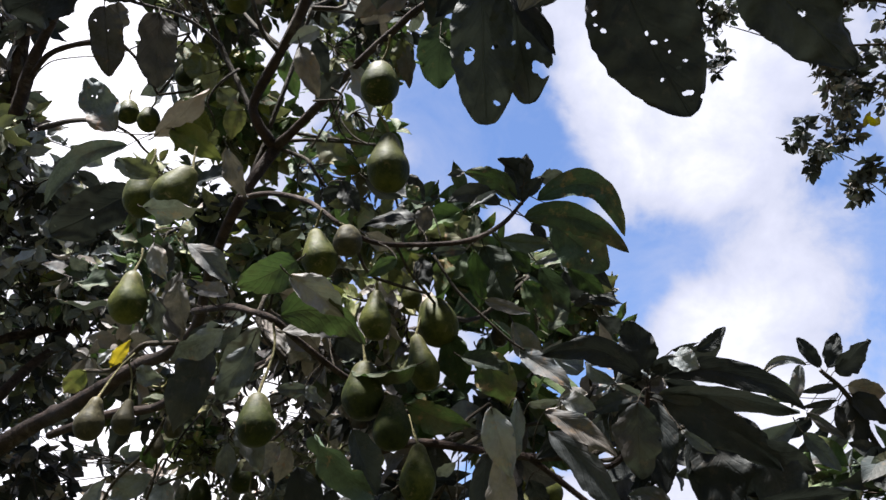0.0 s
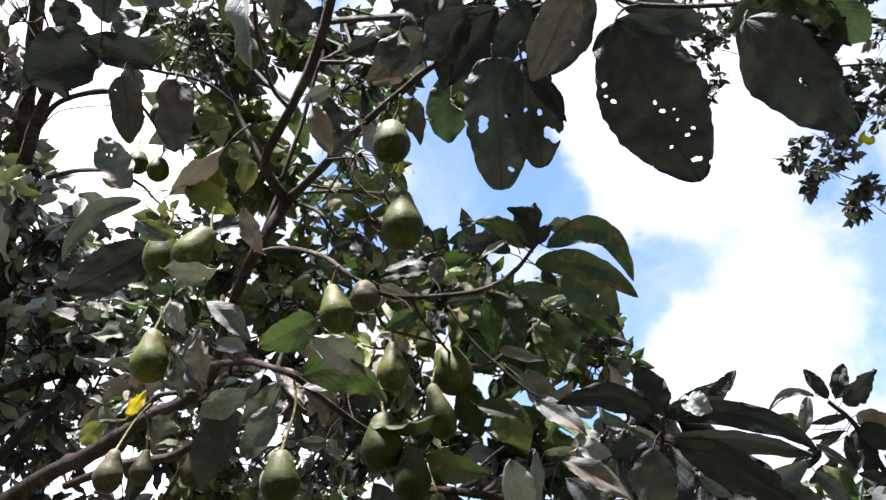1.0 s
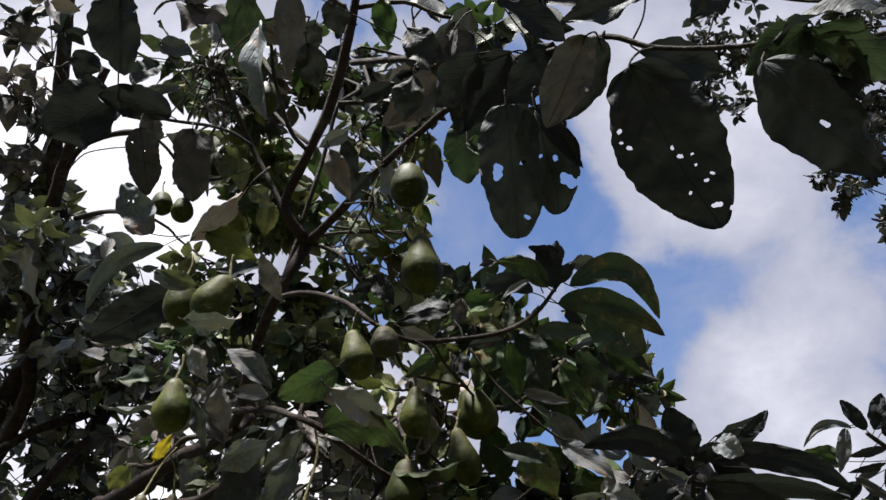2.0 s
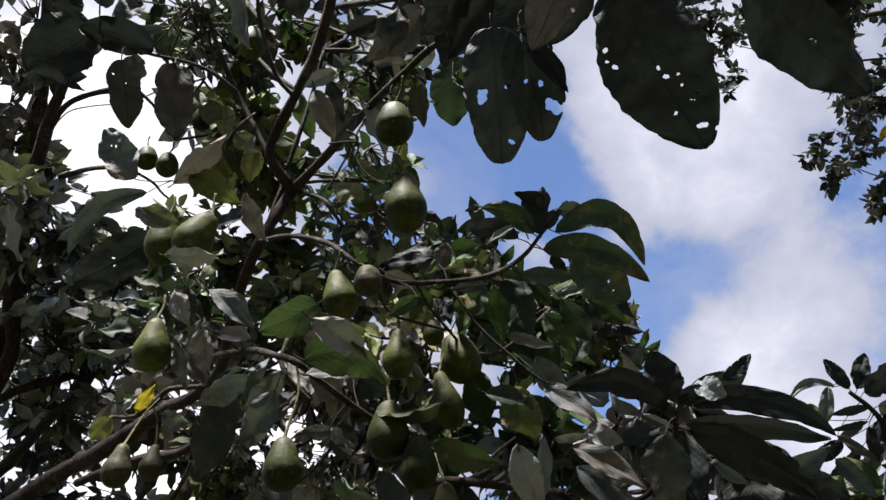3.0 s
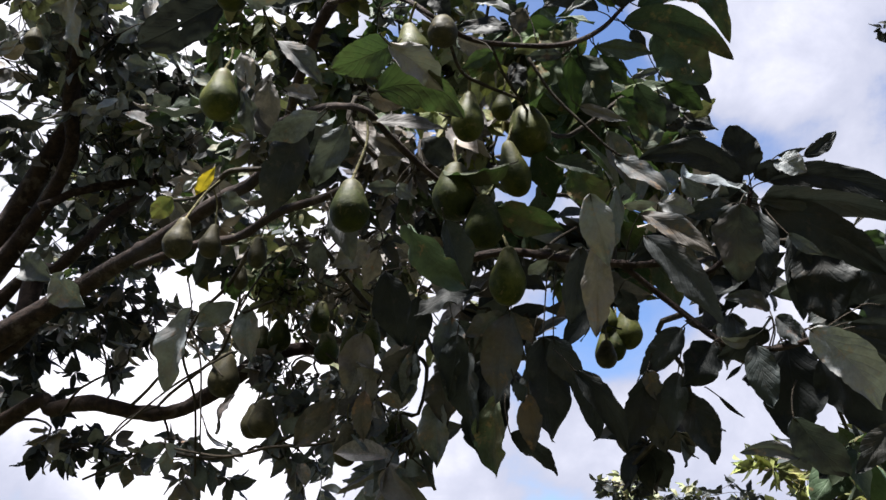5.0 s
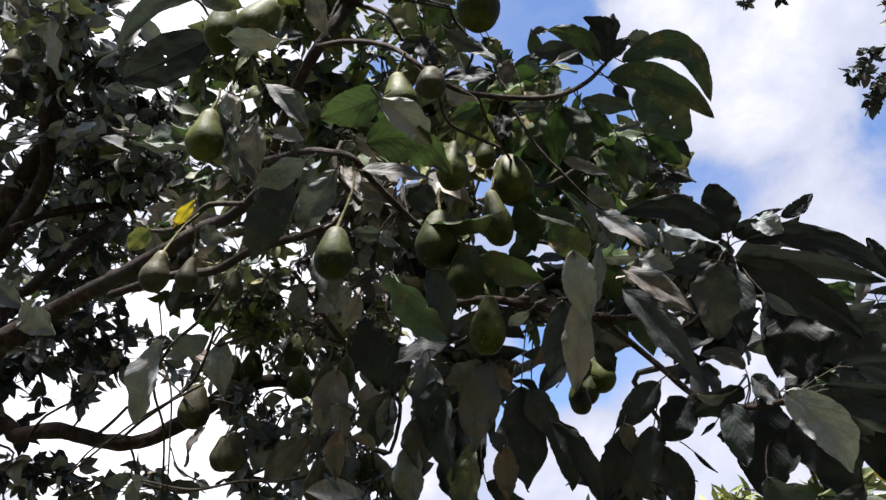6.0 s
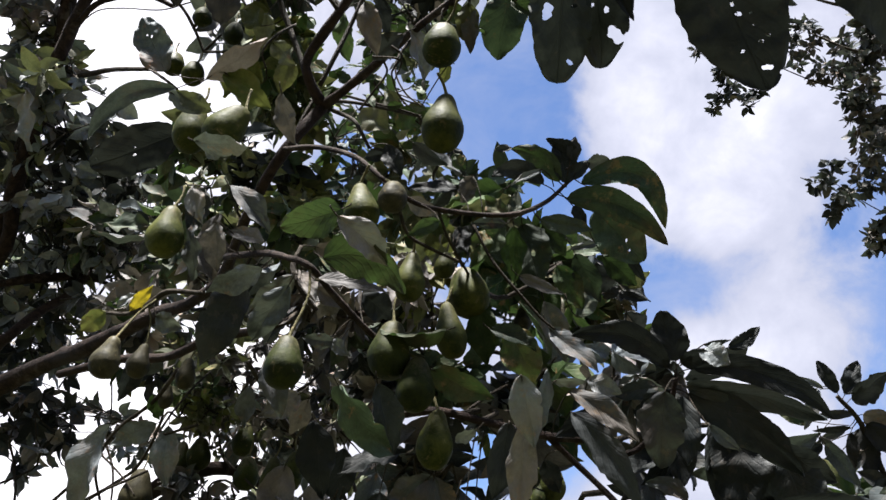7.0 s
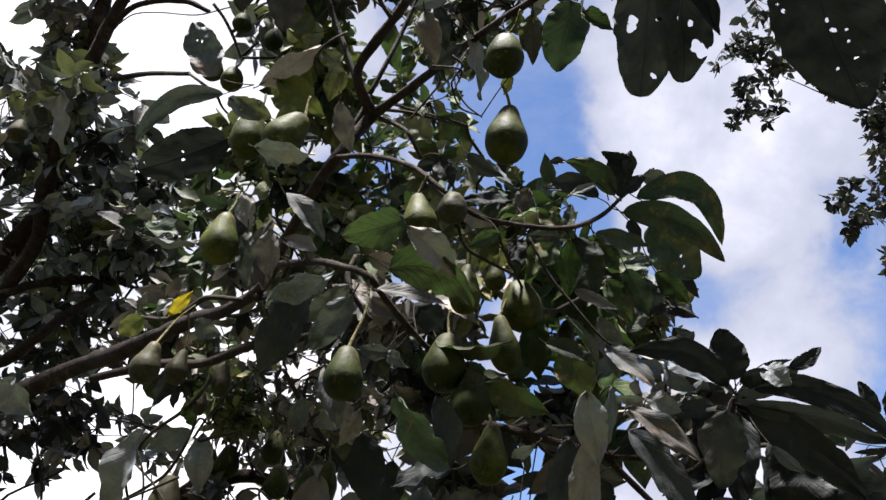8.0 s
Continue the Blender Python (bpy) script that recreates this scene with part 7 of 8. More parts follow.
whorls("foliage", avocado_tree, (-0.555, 2.462, 2.933), (0.159, 0.3, 0.124), 40, 0.0768, ('dark', 'lime'), 28, droop=0.5, root=(-0.514, 2.562, 2.785))
whorls("foliage", avocado_tree, (0.0, 1.90, 2.655), (0.12, 0.22, 0.05), 26, 0.075, ('moss', 'green', 'slate', 'green'), 29, droop=0.5, root=(-0.154, 1.65, 2.743))
whorls("foliage", avocado_tree, (0.338, 2.34, 2.737), (0.148, 0.25, 0.098), 47, 0.0704, ('moss', 'green', 'slate', 'green'), 30, droop=0.5, root=(0.366, 2.468, 2.748))
whorls("foliage", avocado_tree, (0.436, 2.494, 2.66), (0.136, 0.25, 0.068), 24, 0.0704, ('moss', 'green', 'slate', 'green'), 31, droop=0.5, root=(0.402, 2.462, 2.72))
whorls("foliage", avocado_tree, (0.154, 1.903, 2.495), (0.119, 0.25, 0.093), 24, 0.0936, ('green', 'moss'), 32, droop=0.5, root=(0.006, 1.524, 2.27))
# slate and dark here put the crown's inner shade into leaf colour
whorls("foliage", avocado_tree, (-0.353, 2.354, 2.498), (0.173, 0.3, 0.142), 18, 0.0768, ('slate', 'moss', 'dark'), 33, droop=0.5, root=(-0.487, 2.332, 2.285))
whorls("foliage", avocado_tree, (-0.337, 2.868, 2.383), (0.22, 0.4, 0.165), 12, 0.0984, ('grey', 'olive', 'slate', 'brown'), 34, droop=0.5, root=(-0.513, 2.92, 2.168))
whorls("foliage", avocado_tree, (-0.634, 3.093, 2.385), (0.215, 0.4, 0.156), 15, 0.0984, ('grey', 'olive', 'slate', 'brown'), 35, droop=0.5, root=(-0.647, 2.895, 2.209))
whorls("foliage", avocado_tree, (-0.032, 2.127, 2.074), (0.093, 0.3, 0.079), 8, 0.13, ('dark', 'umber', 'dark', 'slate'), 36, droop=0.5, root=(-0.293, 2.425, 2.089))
whorls("foliage", avocado_tree, (0.143, 1.871, 2.235), (0.074, 0.25, 0.074), 3, 0.13, ('moss', 'green', 'grey', 'dark'), 37, droop=0.5, root=(0.006, 1.524, 2.27))
whorls("foliage", avocado_tree, (0.426, 1.865, 2.246), (0.074, 0.25, 0.049), 3, 0.13, ('dark', 'grey', 'brown', 'dark'), 38, droop=0.5, root=(0.329, 1.449, 2.033))
whorls("foliage", avocado_tree, (0.972, 2.509, 2.206), (0.158, 0.3, 0.063), 13, 0.0984, ('moss', 'green', 'grey', 'dark'), 39, droop=0.5, root=(1.126, 2.275, 2.221))
whorls("foliage", avocado_tree, (1.099, 2.416, 2.168), (0.136, 0.3, 0.091), 15, 0.12, ('moss', 'green', 'grey', 'dark'), 40, droop=0.5, root=(1.168, 2.299, 2.175))
whorls("foliage", avocado_tree, (-1.855, 3.7, 2.441), (0.288, 0.5, 0.168), 16, 0.0902, ('dark', 'grey', 'brown', 'dark'), 41, droop=0.5, root=(-2.152, 3.281, 2.465))
whorls("foliage", avocado_tree, (-0.701, 3.013, 1.914), (0.238, 0.4, 0.146), 12, 0.08, ('slate', 'grey', 'brown', 'slate'), 42, droop=0.9, root=(-0.787, 2.742, 1.86))
whorls("foliage", avocado_tree, (-0.275, 2.431, 1.813), (0.131, 0.3, 0.102), 7, 0.13, ('slate', 'brown', 'slate', 'grey'), 43, droop=0.5, root=(-0.293, 2.425, 2.089))
whorls("foliage", avocado_tree, (0.662, 1.953, 1.799), (0.057, 0.25, 0.045), 4, 0.13, ('moss', 'green', 'grey', 'dark'), 44, droop=0.5, root=(0.3, 1.477, 1.864))
whorls("foliage", avocado_tree, (-1.14, 3.103, 1.892), (0.284, 0.4, 0.095), 13, 0.0902, ('slate', 'grey', 'brown', 'slate'), 45, droop=0.5, root=(-1.18, 2.967, 2.014))
whorls("foliage", avocado_tree, (-0.127, 1.659, 3.27), (0.174, 0.3, 0.087), 11, 0.101, ('dark', 'grey', 'brown', 'dark'), 46, droop=0.5, root=(-0.283, 1.459, 2.966))
whorls("foliage", avocado_tree, (-0.62, 1.654, 3.282), (0.131, 0.3, 0.058), 9, 0.11, ('moss', 'umber', 'dark'), 47, droop=0.5, root=(-0.526, 1.395, 3.023))
whorls("foliage", avocado_tree, (-1.459, 2.315, 3.944), (0.182, 0.4, 0.121), 12, 0.10, ('dark', 'umber', 'brown', 'dark'), 48, droop=0.5, root=(-1.38, 2.455, 3.971))
whorls("foliage", avocado_tree, (0.071, 1.346, 3.011), (0.12, 0.2, 0.048), 8, 0.101, ('moss', 'green', 'grey', 'dark'), 49, droop=0.5, root=(-0.223, 1.266, 3.053))
# haze over the far crown is put into its slate and umber leaf colours
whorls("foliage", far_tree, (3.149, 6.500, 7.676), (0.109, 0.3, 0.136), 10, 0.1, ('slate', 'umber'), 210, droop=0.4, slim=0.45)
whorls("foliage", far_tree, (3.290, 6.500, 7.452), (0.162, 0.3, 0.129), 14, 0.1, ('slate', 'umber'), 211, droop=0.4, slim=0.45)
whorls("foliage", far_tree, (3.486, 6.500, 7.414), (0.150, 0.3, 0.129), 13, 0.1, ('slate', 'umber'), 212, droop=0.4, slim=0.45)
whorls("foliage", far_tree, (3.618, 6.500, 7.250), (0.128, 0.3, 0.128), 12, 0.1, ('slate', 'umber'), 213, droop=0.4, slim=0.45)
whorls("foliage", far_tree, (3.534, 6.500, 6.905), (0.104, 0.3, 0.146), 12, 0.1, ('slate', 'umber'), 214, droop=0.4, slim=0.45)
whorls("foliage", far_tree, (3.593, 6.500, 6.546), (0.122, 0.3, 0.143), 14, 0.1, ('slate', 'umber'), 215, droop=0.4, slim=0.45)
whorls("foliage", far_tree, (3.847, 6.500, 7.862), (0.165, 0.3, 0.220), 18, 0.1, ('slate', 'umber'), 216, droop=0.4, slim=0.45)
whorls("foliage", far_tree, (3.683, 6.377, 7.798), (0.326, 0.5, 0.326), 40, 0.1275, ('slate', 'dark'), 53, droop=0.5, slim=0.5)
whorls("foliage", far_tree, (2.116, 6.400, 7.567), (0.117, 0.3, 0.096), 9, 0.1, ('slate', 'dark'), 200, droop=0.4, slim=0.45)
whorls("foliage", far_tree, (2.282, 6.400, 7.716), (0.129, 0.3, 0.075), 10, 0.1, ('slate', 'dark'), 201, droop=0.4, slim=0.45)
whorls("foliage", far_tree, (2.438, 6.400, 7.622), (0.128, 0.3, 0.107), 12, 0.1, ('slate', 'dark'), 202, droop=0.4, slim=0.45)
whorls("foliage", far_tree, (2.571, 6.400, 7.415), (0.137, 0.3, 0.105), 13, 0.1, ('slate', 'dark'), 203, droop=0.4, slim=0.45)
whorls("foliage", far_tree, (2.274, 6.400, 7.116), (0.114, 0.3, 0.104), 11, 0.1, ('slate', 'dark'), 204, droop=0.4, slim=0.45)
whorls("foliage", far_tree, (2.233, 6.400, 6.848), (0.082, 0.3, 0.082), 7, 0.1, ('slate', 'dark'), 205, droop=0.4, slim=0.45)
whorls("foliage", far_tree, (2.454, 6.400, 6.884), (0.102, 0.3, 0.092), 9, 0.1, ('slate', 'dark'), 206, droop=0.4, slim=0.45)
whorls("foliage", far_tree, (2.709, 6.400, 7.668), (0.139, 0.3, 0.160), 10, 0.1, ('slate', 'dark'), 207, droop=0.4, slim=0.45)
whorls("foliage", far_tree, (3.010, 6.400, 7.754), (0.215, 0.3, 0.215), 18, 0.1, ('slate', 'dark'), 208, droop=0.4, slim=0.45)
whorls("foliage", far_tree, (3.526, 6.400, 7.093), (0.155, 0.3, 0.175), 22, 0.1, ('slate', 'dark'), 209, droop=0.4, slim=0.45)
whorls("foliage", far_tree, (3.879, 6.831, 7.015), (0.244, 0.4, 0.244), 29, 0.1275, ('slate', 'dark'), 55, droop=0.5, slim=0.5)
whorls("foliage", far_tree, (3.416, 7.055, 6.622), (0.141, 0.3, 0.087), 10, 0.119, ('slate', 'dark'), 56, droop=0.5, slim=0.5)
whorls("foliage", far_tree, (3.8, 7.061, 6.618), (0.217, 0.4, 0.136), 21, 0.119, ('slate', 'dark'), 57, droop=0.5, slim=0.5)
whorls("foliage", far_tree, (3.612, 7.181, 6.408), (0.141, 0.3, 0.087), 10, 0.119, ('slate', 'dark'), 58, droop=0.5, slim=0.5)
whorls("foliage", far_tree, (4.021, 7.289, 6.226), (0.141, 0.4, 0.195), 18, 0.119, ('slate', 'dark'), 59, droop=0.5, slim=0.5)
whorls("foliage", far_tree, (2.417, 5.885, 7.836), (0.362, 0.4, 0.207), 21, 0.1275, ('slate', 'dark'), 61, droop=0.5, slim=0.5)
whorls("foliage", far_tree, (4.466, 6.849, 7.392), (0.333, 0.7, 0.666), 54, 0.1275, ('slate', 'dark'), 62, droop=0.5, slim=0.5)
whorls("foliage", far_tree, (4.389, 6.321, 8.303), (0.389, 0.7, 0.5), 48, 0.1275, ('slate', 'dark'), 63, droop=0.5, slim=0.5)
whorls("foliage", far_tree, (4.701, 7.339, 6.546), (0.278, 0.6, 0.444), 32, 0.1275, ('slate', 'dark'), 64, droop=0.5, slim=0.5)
whorls("foliage", lime_shrub, (1.287, 3.856, 2.052), (0.159, 0.25, 0.068), 16, 0.1292, ('lime',), 65, droop=0.2, slim=0.26)
whorls("foliage", lime_shrub, (1.383, 3.634, 2.085), (0.129, 0.25, 0.129), 22, 0.1292, ('lime', 'olive'), 66, droop=0.2, slim=0.26)
whorls("foliage", lime_shrub, (1.386, 3.715, 1.887), (0.257, 0.3, 0.129), 32, 0.1292, ('lime', 'green'), 67, droop=0.2, slim=0.26)
whorls("foliage", dark_bush, (1.305, 9.433, 2.708), (0.397, 0.6, 0.114), 40, 0.13, ('dark', 'olive'), 68, droop=0.5)
whorls("foliage", dark_bush, (1.988, 9.56, 2.526), (0.908, 0.9, 0.284), 90, 0.13, ('dark', 'olive'), 69, droop=0.5)
# umber and moss darken this mass in place of interior shade
whorls("foliage", avocado_tree, (-0.263, 1.807, 2.33), (0.135, 0.2, 0.074), 30, 0.0663, ('brown', 'umber', 'moss'), 70, droop=0.9, root=(-0.305, 1.777, 2.3))
whorls("foliage", avocado_tree, (-0.431, 2.884, 2.498), (0.208, 0.25, 0.151), 41, 0.0546, ('brown', 'brown', 'olive'), 71, droop=0.9, root=(-0.543, 2.914, 2.177))
whorls("foliage", avocado_tree, (-0.113, 1.739, 2.365), (0.108, 0.2, 0.072), 24, 0.0663, ('olive', 'brown', 'lime'), 72, droop=0.9, root=(-0.206, 1.694, 2.273))
whorls("foliage", avocado_tree, (-0.544, 2.834, 2.6), (0.151, 0.25, 0.151), 30, 0.053, ('brown', 'umber'), 73, droop=0.9, root=(-0.483, 2.628, 2.835))
whorls("foliage", avocado_tree, (-0.182, 2.09, 2.319), (0.139, 0.25, 0.083), 24, 0.0702, ('dark', 'brown'), 74, droop=0.9, root=(-0.369, 1.825, 2.299))
whorls("foliage", avocado_tree, (-2.035, 3.478, 3.217), (0.271, 0.6, 0.295), 29, 0.107, ('grey', 'olive', 'dark', 'grey'), 75, droop=0.5, root=(-1.811, 3.098, 3.017))
whorls("foliage", avocado_tree, (-1.496, 3.24, 3.085), (0.25, 0.5, 0.204), 34, 0.0984, ('grey', 'olive', 'dark', 'grey'), 76, droop=0.5, root=(-1.5, 3.289, 3.002))
whorls("foliage", avocado_tree, (-1.117, 2.995, 2.685), (0.182, 0.4, 0.141), 29, 0.0902, ('dark', 'green', 'brown'), 77, droop=0.5, root=(-1.476, 3.106, 2.809))
whorls("foliage", avocado_tree, (-1.65, 3.136, 3.316), (0.227, 0.5, 0.204), 24, 0.0984, ('grey', 'olive', 'dark', 'grey'), 78, droop=0.5, root=(-1.726, 2.963, 3.251))
whorls("foliage", avocado_tree, (-1.872, 3.036, 3.525), (0.204, 0.5, 0.25), 20, 0.107, ('grey', 'olive', 'dark', 'grey'), 79, droop=0.5, root=(-1.693, 2.884, 3.387))
whorls("foliage", avocado_tree, (-0.698, 2.388, 2.643), (0.131, 0.3, 0.131), 37, 0.0704, ('olive', 'brown', 'dark'), 80, droop=0.5, root=(-0.597, 2.387, 2.65))
whorls("foliage", avocado_tree, (-1.919, 3.757, 2.818), (0.278, 0.5, 0.126), 18, 0.0902, ('moss', 'green', 'grey', 'dark'), 81, droop=0.5, root=(-1.981, 3.189, 2.741))
whorls("foliage", avocado_tree, (-0.737, 2.68, 2.454), (0.141, 0.3, 0.106), 24, 0.064, ('olive', 'brown'), 82, droop=0.5, root=(-0.676, 2.889, 2.218))
whorls("foliage", avocado_tree, (-1.794, 3.336, 2.281), (0.15, 0.3, 0.107), 16, 0.0984, ('dark', 'grey', 'brown', 'dark'), 83, droop=0.5, root=(-1.938, 3.112, 2.321))
whorls("foliage", avocado_tree, (-1.828, 3.291, 2.122), (0.125, 0.3, 0.125), 8, 0.0984, ('dark', 'grey', 'brown', 'dark'), 84, droop=0.5, root=(-2.004, 3.131, 2.229))
whorls("foliage", avocado_tree, (-1.672, 3.474, 1.964), (0.3, 0.3, 0.086), 18, 0.0984, ('dark', 'grey', 'brown', 'dark'), 85, droop=0.5, root=(-1.805, 3.072, 1.903))
whorls("foliage", avocado_tree, (-0.388, 2.374, 1.934), (0.116, 0.25, 0.102), 4, 0.10, ('slate', 'brown'), 86, droop=0.5, root=(-0.293, 2.425, 2.089))
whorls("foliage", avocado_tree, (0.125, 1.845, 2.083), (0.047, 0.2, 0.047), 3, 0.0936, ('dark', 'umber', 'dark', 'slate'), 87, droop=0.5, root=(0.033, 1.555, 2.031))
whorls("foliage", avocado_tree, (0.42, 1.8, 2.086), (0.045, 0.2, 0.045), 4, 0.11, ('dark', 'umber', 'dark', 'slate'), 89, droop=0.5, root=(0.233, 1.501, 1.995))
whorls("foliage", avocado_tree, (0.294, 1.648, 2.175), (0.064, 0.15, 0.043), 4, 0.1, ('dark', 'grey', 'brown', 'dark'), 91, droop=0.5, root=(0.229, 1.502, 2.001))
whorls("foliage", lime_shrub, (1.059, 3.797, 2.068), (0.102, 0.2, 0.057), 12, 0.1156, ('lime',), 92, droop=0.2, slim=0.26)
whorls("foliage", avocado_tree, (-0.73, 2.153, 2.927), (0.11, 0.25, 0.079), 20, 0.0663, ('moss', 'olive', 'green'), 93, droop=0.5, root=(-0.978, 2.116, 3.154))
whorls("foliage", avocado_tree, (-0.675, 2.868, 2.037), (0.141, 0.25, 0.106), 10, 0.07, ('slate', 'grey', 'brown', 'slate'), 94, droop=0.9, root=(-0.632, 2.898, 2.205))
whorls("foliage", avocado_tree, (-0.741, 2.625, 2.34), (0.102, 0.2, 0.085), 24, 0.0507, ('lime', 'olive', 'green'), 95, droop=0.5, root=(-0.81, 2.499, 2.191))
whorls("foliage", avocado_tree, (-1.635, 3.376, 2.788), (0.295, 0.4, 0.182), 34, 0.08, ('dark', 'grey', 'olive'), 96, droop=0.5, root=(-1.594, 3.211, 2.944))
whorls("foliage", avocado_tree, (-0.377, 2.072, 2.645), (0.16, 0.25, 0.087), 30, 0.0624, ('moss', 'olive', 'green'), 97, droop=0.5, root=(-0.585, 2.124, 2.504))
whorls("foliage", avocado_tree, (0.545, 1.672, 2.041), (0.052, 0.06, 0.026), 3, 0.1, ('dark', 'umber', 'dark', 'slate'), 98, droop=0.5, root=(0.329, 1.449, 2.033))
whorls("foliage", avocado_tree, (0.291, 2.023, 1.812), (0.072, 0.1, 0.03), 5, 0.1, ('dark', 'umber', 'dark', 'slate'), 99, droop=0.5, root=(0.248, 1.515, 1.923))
whorls("foliage", avocado_tree, (0.113, 1.932, 2.164), (0.074, 0.12, 0.074), 13, 0.078, ('dark', 'green', 'grey'), 100, droop=0.5, root=(-0.016, 1.569, 2.041))
whorls("foliage", avocado_tree, (-0.032, 1.89, 2.243), (0.074, 0.12, 0.062), 11, 0.078, ('moss', 'green'), 101, droop=0.5, root=(-0.206, 1.694, 2.273))
whorls("foliage", avocado_tree, (-0.244, 1.971, 3.33), (0.148, 0.25, 0.098), 26, 0.0624, ('moss', 'green', 'olive'), 102, droop=0.5, root=(-0.283, 1.459, 2.966))
whorls("foliage", avocado_tree, (-0.344, 1.731, 3.347), (0.136, 0.2, 0.076), 15, 0.0702, ('dark', 'green', 'grey'), 103, droop=0.5, root=(-0.283, 1.459, 2.966))
whorls("foliage", avocado_tree, (-0.603, 2.173, 3.272), (0.155, 0.3, 0.15), 28, 0.07, ('moss', 'olive', 'green', 'dark'), 104, droop=0.5, root=(-0.884, 2.229, 3.331))
whorls("foliage", avocado_tree, (-0.516, 2.87, 2.047), (0.177, 0.3, 0.124), 22, 0.06, ('slate', 'grey', 'brown'), 105, droop=0.5, root=(-0.513, 2.92, 2.168))
whorls("foliage", avocado_tree, (-1.328, 3.072, 3.056), (0.279, 0.4, 0.15), 30, 0.075, ('dark', 'grey', 'brown'), 106, droop=0.5, root=(-1.429, 3.19, 2.986))
whorls("foliage", avocado_tree, (-0.441, 2.331, 2.759), (0.18, 0.3, 0.098), 20, 0.065, ('moss', 'green', 'olive'), 107, droop=0.5, root=(-0.566, 2.452, 2.7))
whorls("foliage", avocado_tree, (-1.6, 3.386, 3.32), (0.36, 0.4, 0.264), 34, 0.08, ('dark', 'grey', 'dark'), 108, droop=0.5, root=(-1.446, 3.371, 3.024))
whorls("foliage", avocado_tree, (-0.552, 2.449, 2.955), (0.212, 0.3, 0.141), 20, 0.07, ('moss', 'green'), 109, droop=0.5, root=(-0.514, 2.562, 2.785))
whorls("foliage", avocado_tree, (-0.578, 1.973, 2.779), (0.073, 0.15, 0.058), 11, 0.07, ('dark', 'olive'), 110, droop=0.5, root=(-0.585, 2.124, 2.504))
whorls("foliage", avocado_tree, (-1.311, 3.129, 3.369), (0.273, 0.3, 0.136), 24, 0.08, ('dark', 'grey'), 111, droop=0.5, root=(-1.429, 3.19, 2.986))
whorls("foliage", avocado_tree, (-0.472, 2.866, 2.343), (0.22, 0.3, 0.146), 22, 0.07, ('slate', 'grey', 'brown'), 112, droop=0.5, root=(-0.528, 2.917, 2.173))
whorls("foliage", avocado_tree, (-0.752, 2.822, 2.137), (0.079, 0.1, 0.053), 8, 0.07, ('slate', 'brown'), 113, droop=0.5, root=(-0.77, 2.895, 2.191))
whorls("foliage", avocado_tree, (0.187, 1.962, 2.192), (0.114, 0.12, 0.063), 7, 0.1, ('moss', 'green'), 114, droop=0.5, root=(0.043, 1.552, 2.029))
whorls("foliage", avocado_tree, (-0.555, 1.440, 3.021), (0.075, 0.12, 0.073), 26, 0.0325, ('olive', 'umber', 'moss'), 131, droop=0.5, root=(-0.515, 1.430, 2.957), slim=0.36)
whorls("foliage", avocado_tree, (-0.542, 1.750, 3.290), (0.093, 0.20, 0.128), 22, 0.0662, ('moss', 'umber', 'dark', 'green'), 132, droop=0.5, root=(-0.389, 1.310, 2.915))
whorls("foliage", avocado_tree, (-0.453, 1.850, 3.370), (0.063, 0.20, 0.111), 8, 0.0665, ('moss', 'dark', 'umber'), 133, droop=0.5, root=(-0.323, 1.400, 2.805))
whorls("foliage", avocado_tree, (-1.763, 2.750, 4.055), (0.109, 0.30, 0.159), 13, 0.1002, ('umber', 'brown', 'slate'), 134, droop=0.5, root=(-1.551, 2.620, 3.736))
whorls("foliage", avocado_tree, (-1.686, 2.800, 3.754), (0.111, 0.30, 0.166), 22, 0.0974, ('umber', 'brown', 'olive', 'slate'), 135, droop=0.5, root=(-1.556, 2.660, 3.688))
whorls("foliage", avocado_tree, (-1.606, 2.750, 3.444), (0.126, 0.30, 0.126), 22, 0.0962, ('moss', 'olive', 'brown', 'slate'), 136, droop=0.5, root=(-1.570, 2.750, 3.520))
whorls("foliage", avocado_tree, (-1.781, 2.700, 4.159), (0.081, 0.20, 0.139), 4, 0.0926, ('dark', 'umber'), 137, droop=0.5, root=(-1.585, 2.580, 3.981))
whorls("foliage", avocado_tree, (-1.383, 2.950, 2.397), (0.141, 0.20, 0.079), 11, 0.0752, ('dark', 'umber', 'slate'), 139, droop=0.5, root=(-1.374, 2.927, 2.021))
whorls("foliage", avocado_tree, (-1.286, 3.000, 2.297), (0.133, 0.20, 0.095), 7, 0.0759, ('dark', 'brown', 'slate'), 140, droop=0.5, root=(-1.473, 2.927, 1.972))
whorls("foliage", avocado_tree, (-0.750, 3.000, 2.123), (0.135, 0.25, 0.097), 24, 0.0412, ('brown', 'brown', 'grey'), 141, droop=0.5, root=(-0.529, 2.410, 2.047))
whorls("foliage", avocado_tree, (-0.756, 2.800, 2.326), (0.108, 0.25, 0.090), 16, 0.0397, ('olive', 'brown', 'brown'), 142, droop=0.5, root=(-0.620, 2.200, 2.151))
whorls("foliage", avocado_tree, (-0.520, 2.600, 2.314), (0.101, 0.25, 0.076), 18, 0.0403, ('brown', 'brown', 'olive'), 143, droop=0.5, root=(-0.408, 1.900, 2.110))

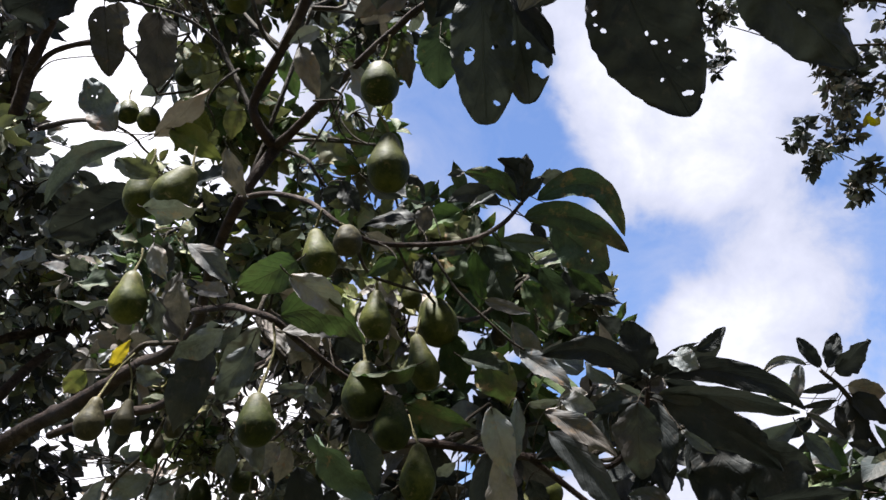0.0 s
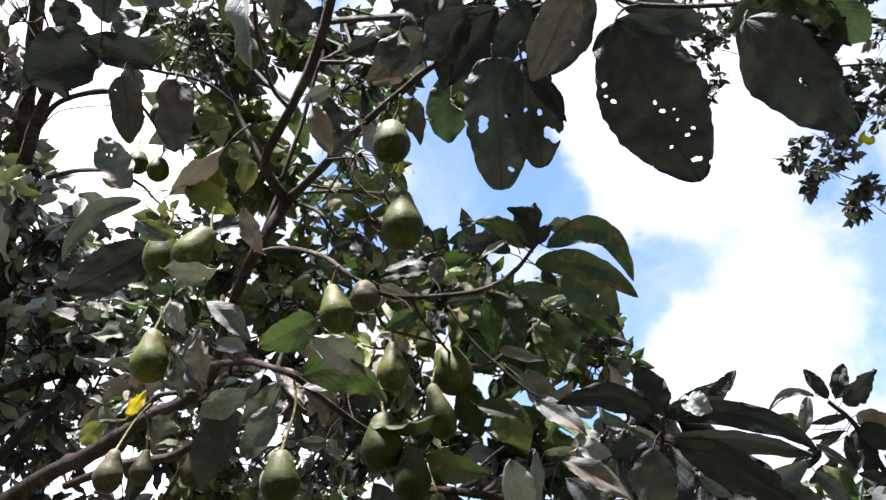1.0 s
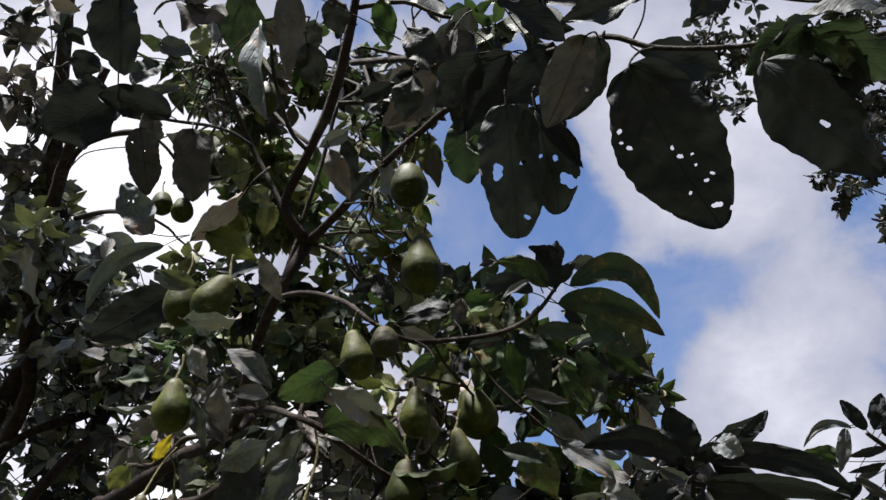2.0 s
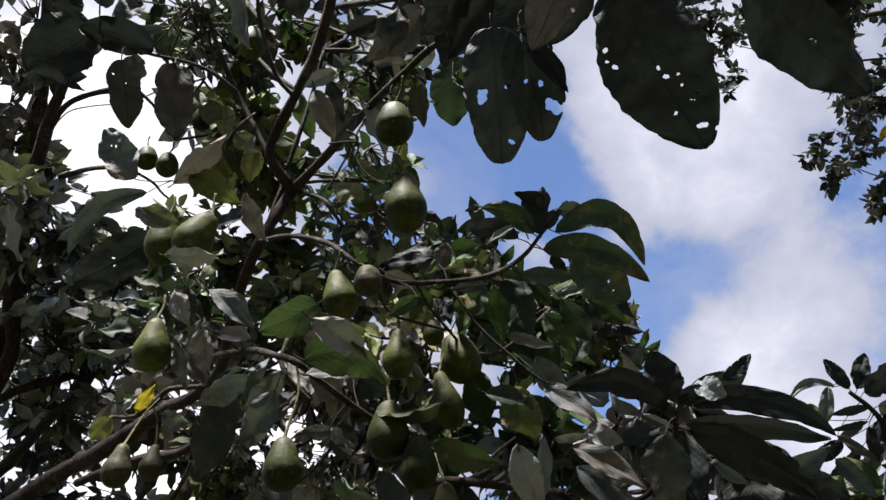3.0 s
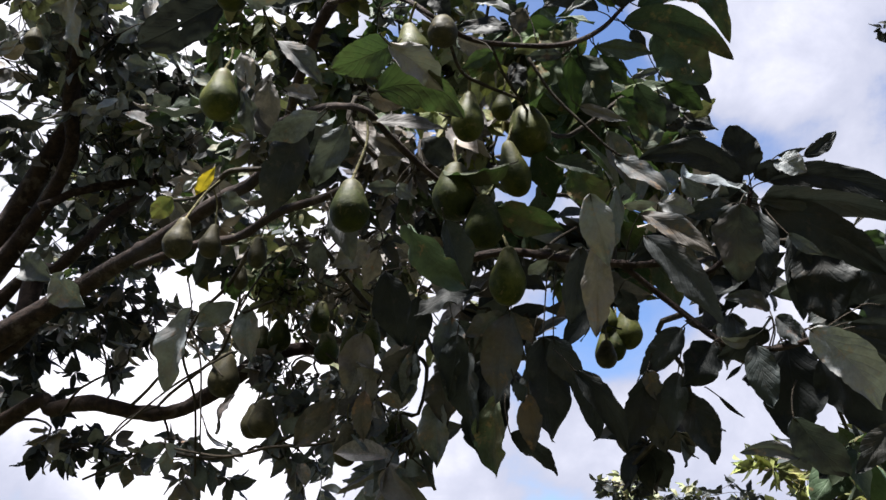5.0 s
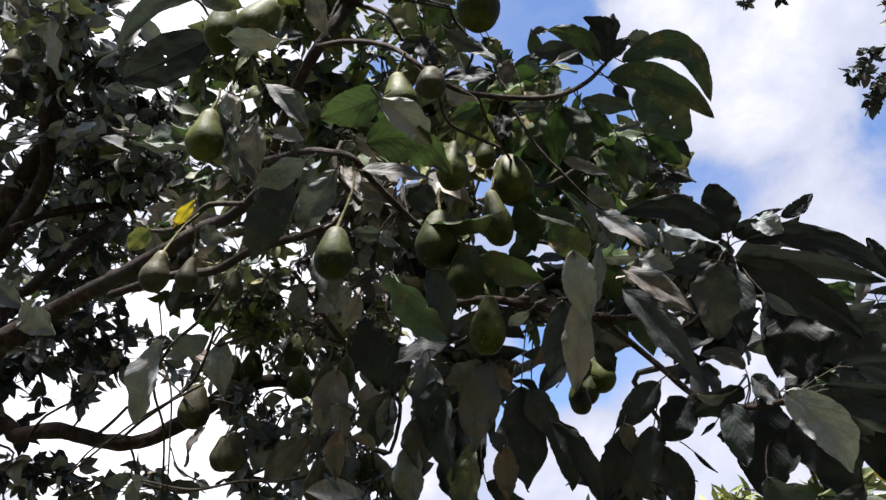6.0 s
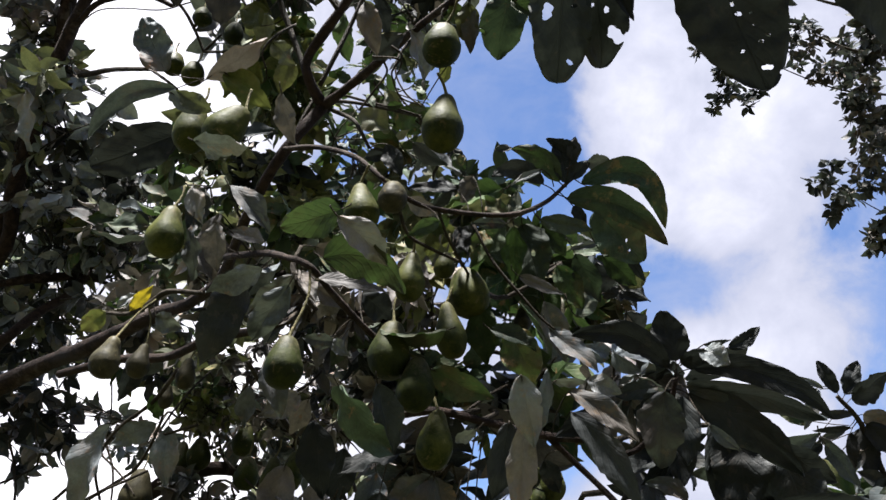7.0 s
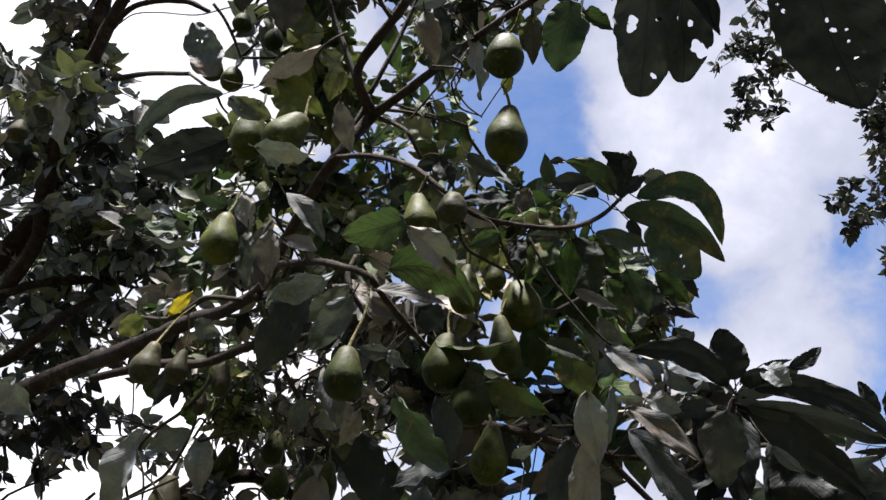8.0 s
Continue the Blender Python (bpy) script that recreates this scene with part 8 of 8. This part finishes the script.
# ---- the tree across the clearing: trunk and boughs ----
bm = bmesh.new()
tube(bm, spline([(6.2, 7.2, -0.5, 0.24), (6.1, 7.2, 2.4, 0.19), (5.9, 7.2, 4.6, 0.15), (5.6, 7.1, 6.6, 0.11), (5.2, 6.9, 8.6, 0.05)], 6), 14, 0.15)
part("trunk", bm, BARK, far_tree)
for a, b, c in (
    ((5.85, 7.2, 5.0, 0.06), (4.9, 7.3, 5.8, 0.013), (4.0, 7.28, 6.3, 0.006)),
    ((5.7, 7.15, 5.8, 0.06), (4.7, 7.2, 6.3, 0.013), (3.5, 7.1, 6.6, 0.006)),
    ((5.6, 7.1, 6.4, 0.06), (4.6, 6.9, 6.9, 0.013), (3.6, 6.6, 7.1, 0.006)),
    ((5.5, 7.05, 7.0, 0.06), (4.3, 6.7, 7.4, 0.016), (2.64, 6.4, 7.38, 0.008)),
    ((5.4, 7.0, 7.4, 0.05), (4.2, 6.5, 7.8, 0.03), (3.0, 6.2, 7.6, 0.012)),
    ((5.3, 6.95, 7.9, 0.05), (4.2, 6.3, 8.1, 0.03), (2.4, 5.88, 7.9, 0.010)),
    ((5.8, 7.2, 6.0, 0.06), (6.6, 7.9, 7.2, 0.03), (7.4, 8.4, 8.0, 0.012)),
):
    way = [Vector(q[:3]) for q in (a, b, c)]
    bow = Vector((0.06, 0.0, 0.16))
    limb("branch", far_tree, [a, (*(way[0].lerp(way[1], 0.5) + bow), a[3] * 0.6), b, (*(way[1].lerp(way[2], 0.5) - bow * 0.8), b[3] * 0.5), (*way[2], c[3] * 0.5)], twig=True)

# stems of the shrub and the bush
for base, tops in ((lime_shrub, ((1.3, 3.85, 2.05), (1.4, 3.63, 2.1), (1.4, 3.7, 1.85), (1.55, 3.7, 1.9))), (dark_bush, ((1.3, 9.4, 2.75), (2.0, 9.5, 2.6), (2.6, 9.6, 2.5), (1.6, 9.3, 2.5)))):
    for x, y, z in tops:
        bx, by, _ = base.location
        limb("stem", base, [(bx, by, -0.3, 0.03), ((bx * 2 + x) / 3, (by * 2 + y) / 3, z * 0.5, 0.022), (x, y, z, 0.008)], twig=True)

# a few yellowed leaves in the far crown
for base, tip in (((4.00, 6.79, 6.51), (4.04, 6.75, 6.59)), ((4.00, 6.79, 6.51), (3.92, 6.74, 6.60)), ((3.90, 6.79, 6.51), (3.96, 6.72, 6.63))):
    leaf(far_tree, base, tip, 0.07, "yellow")
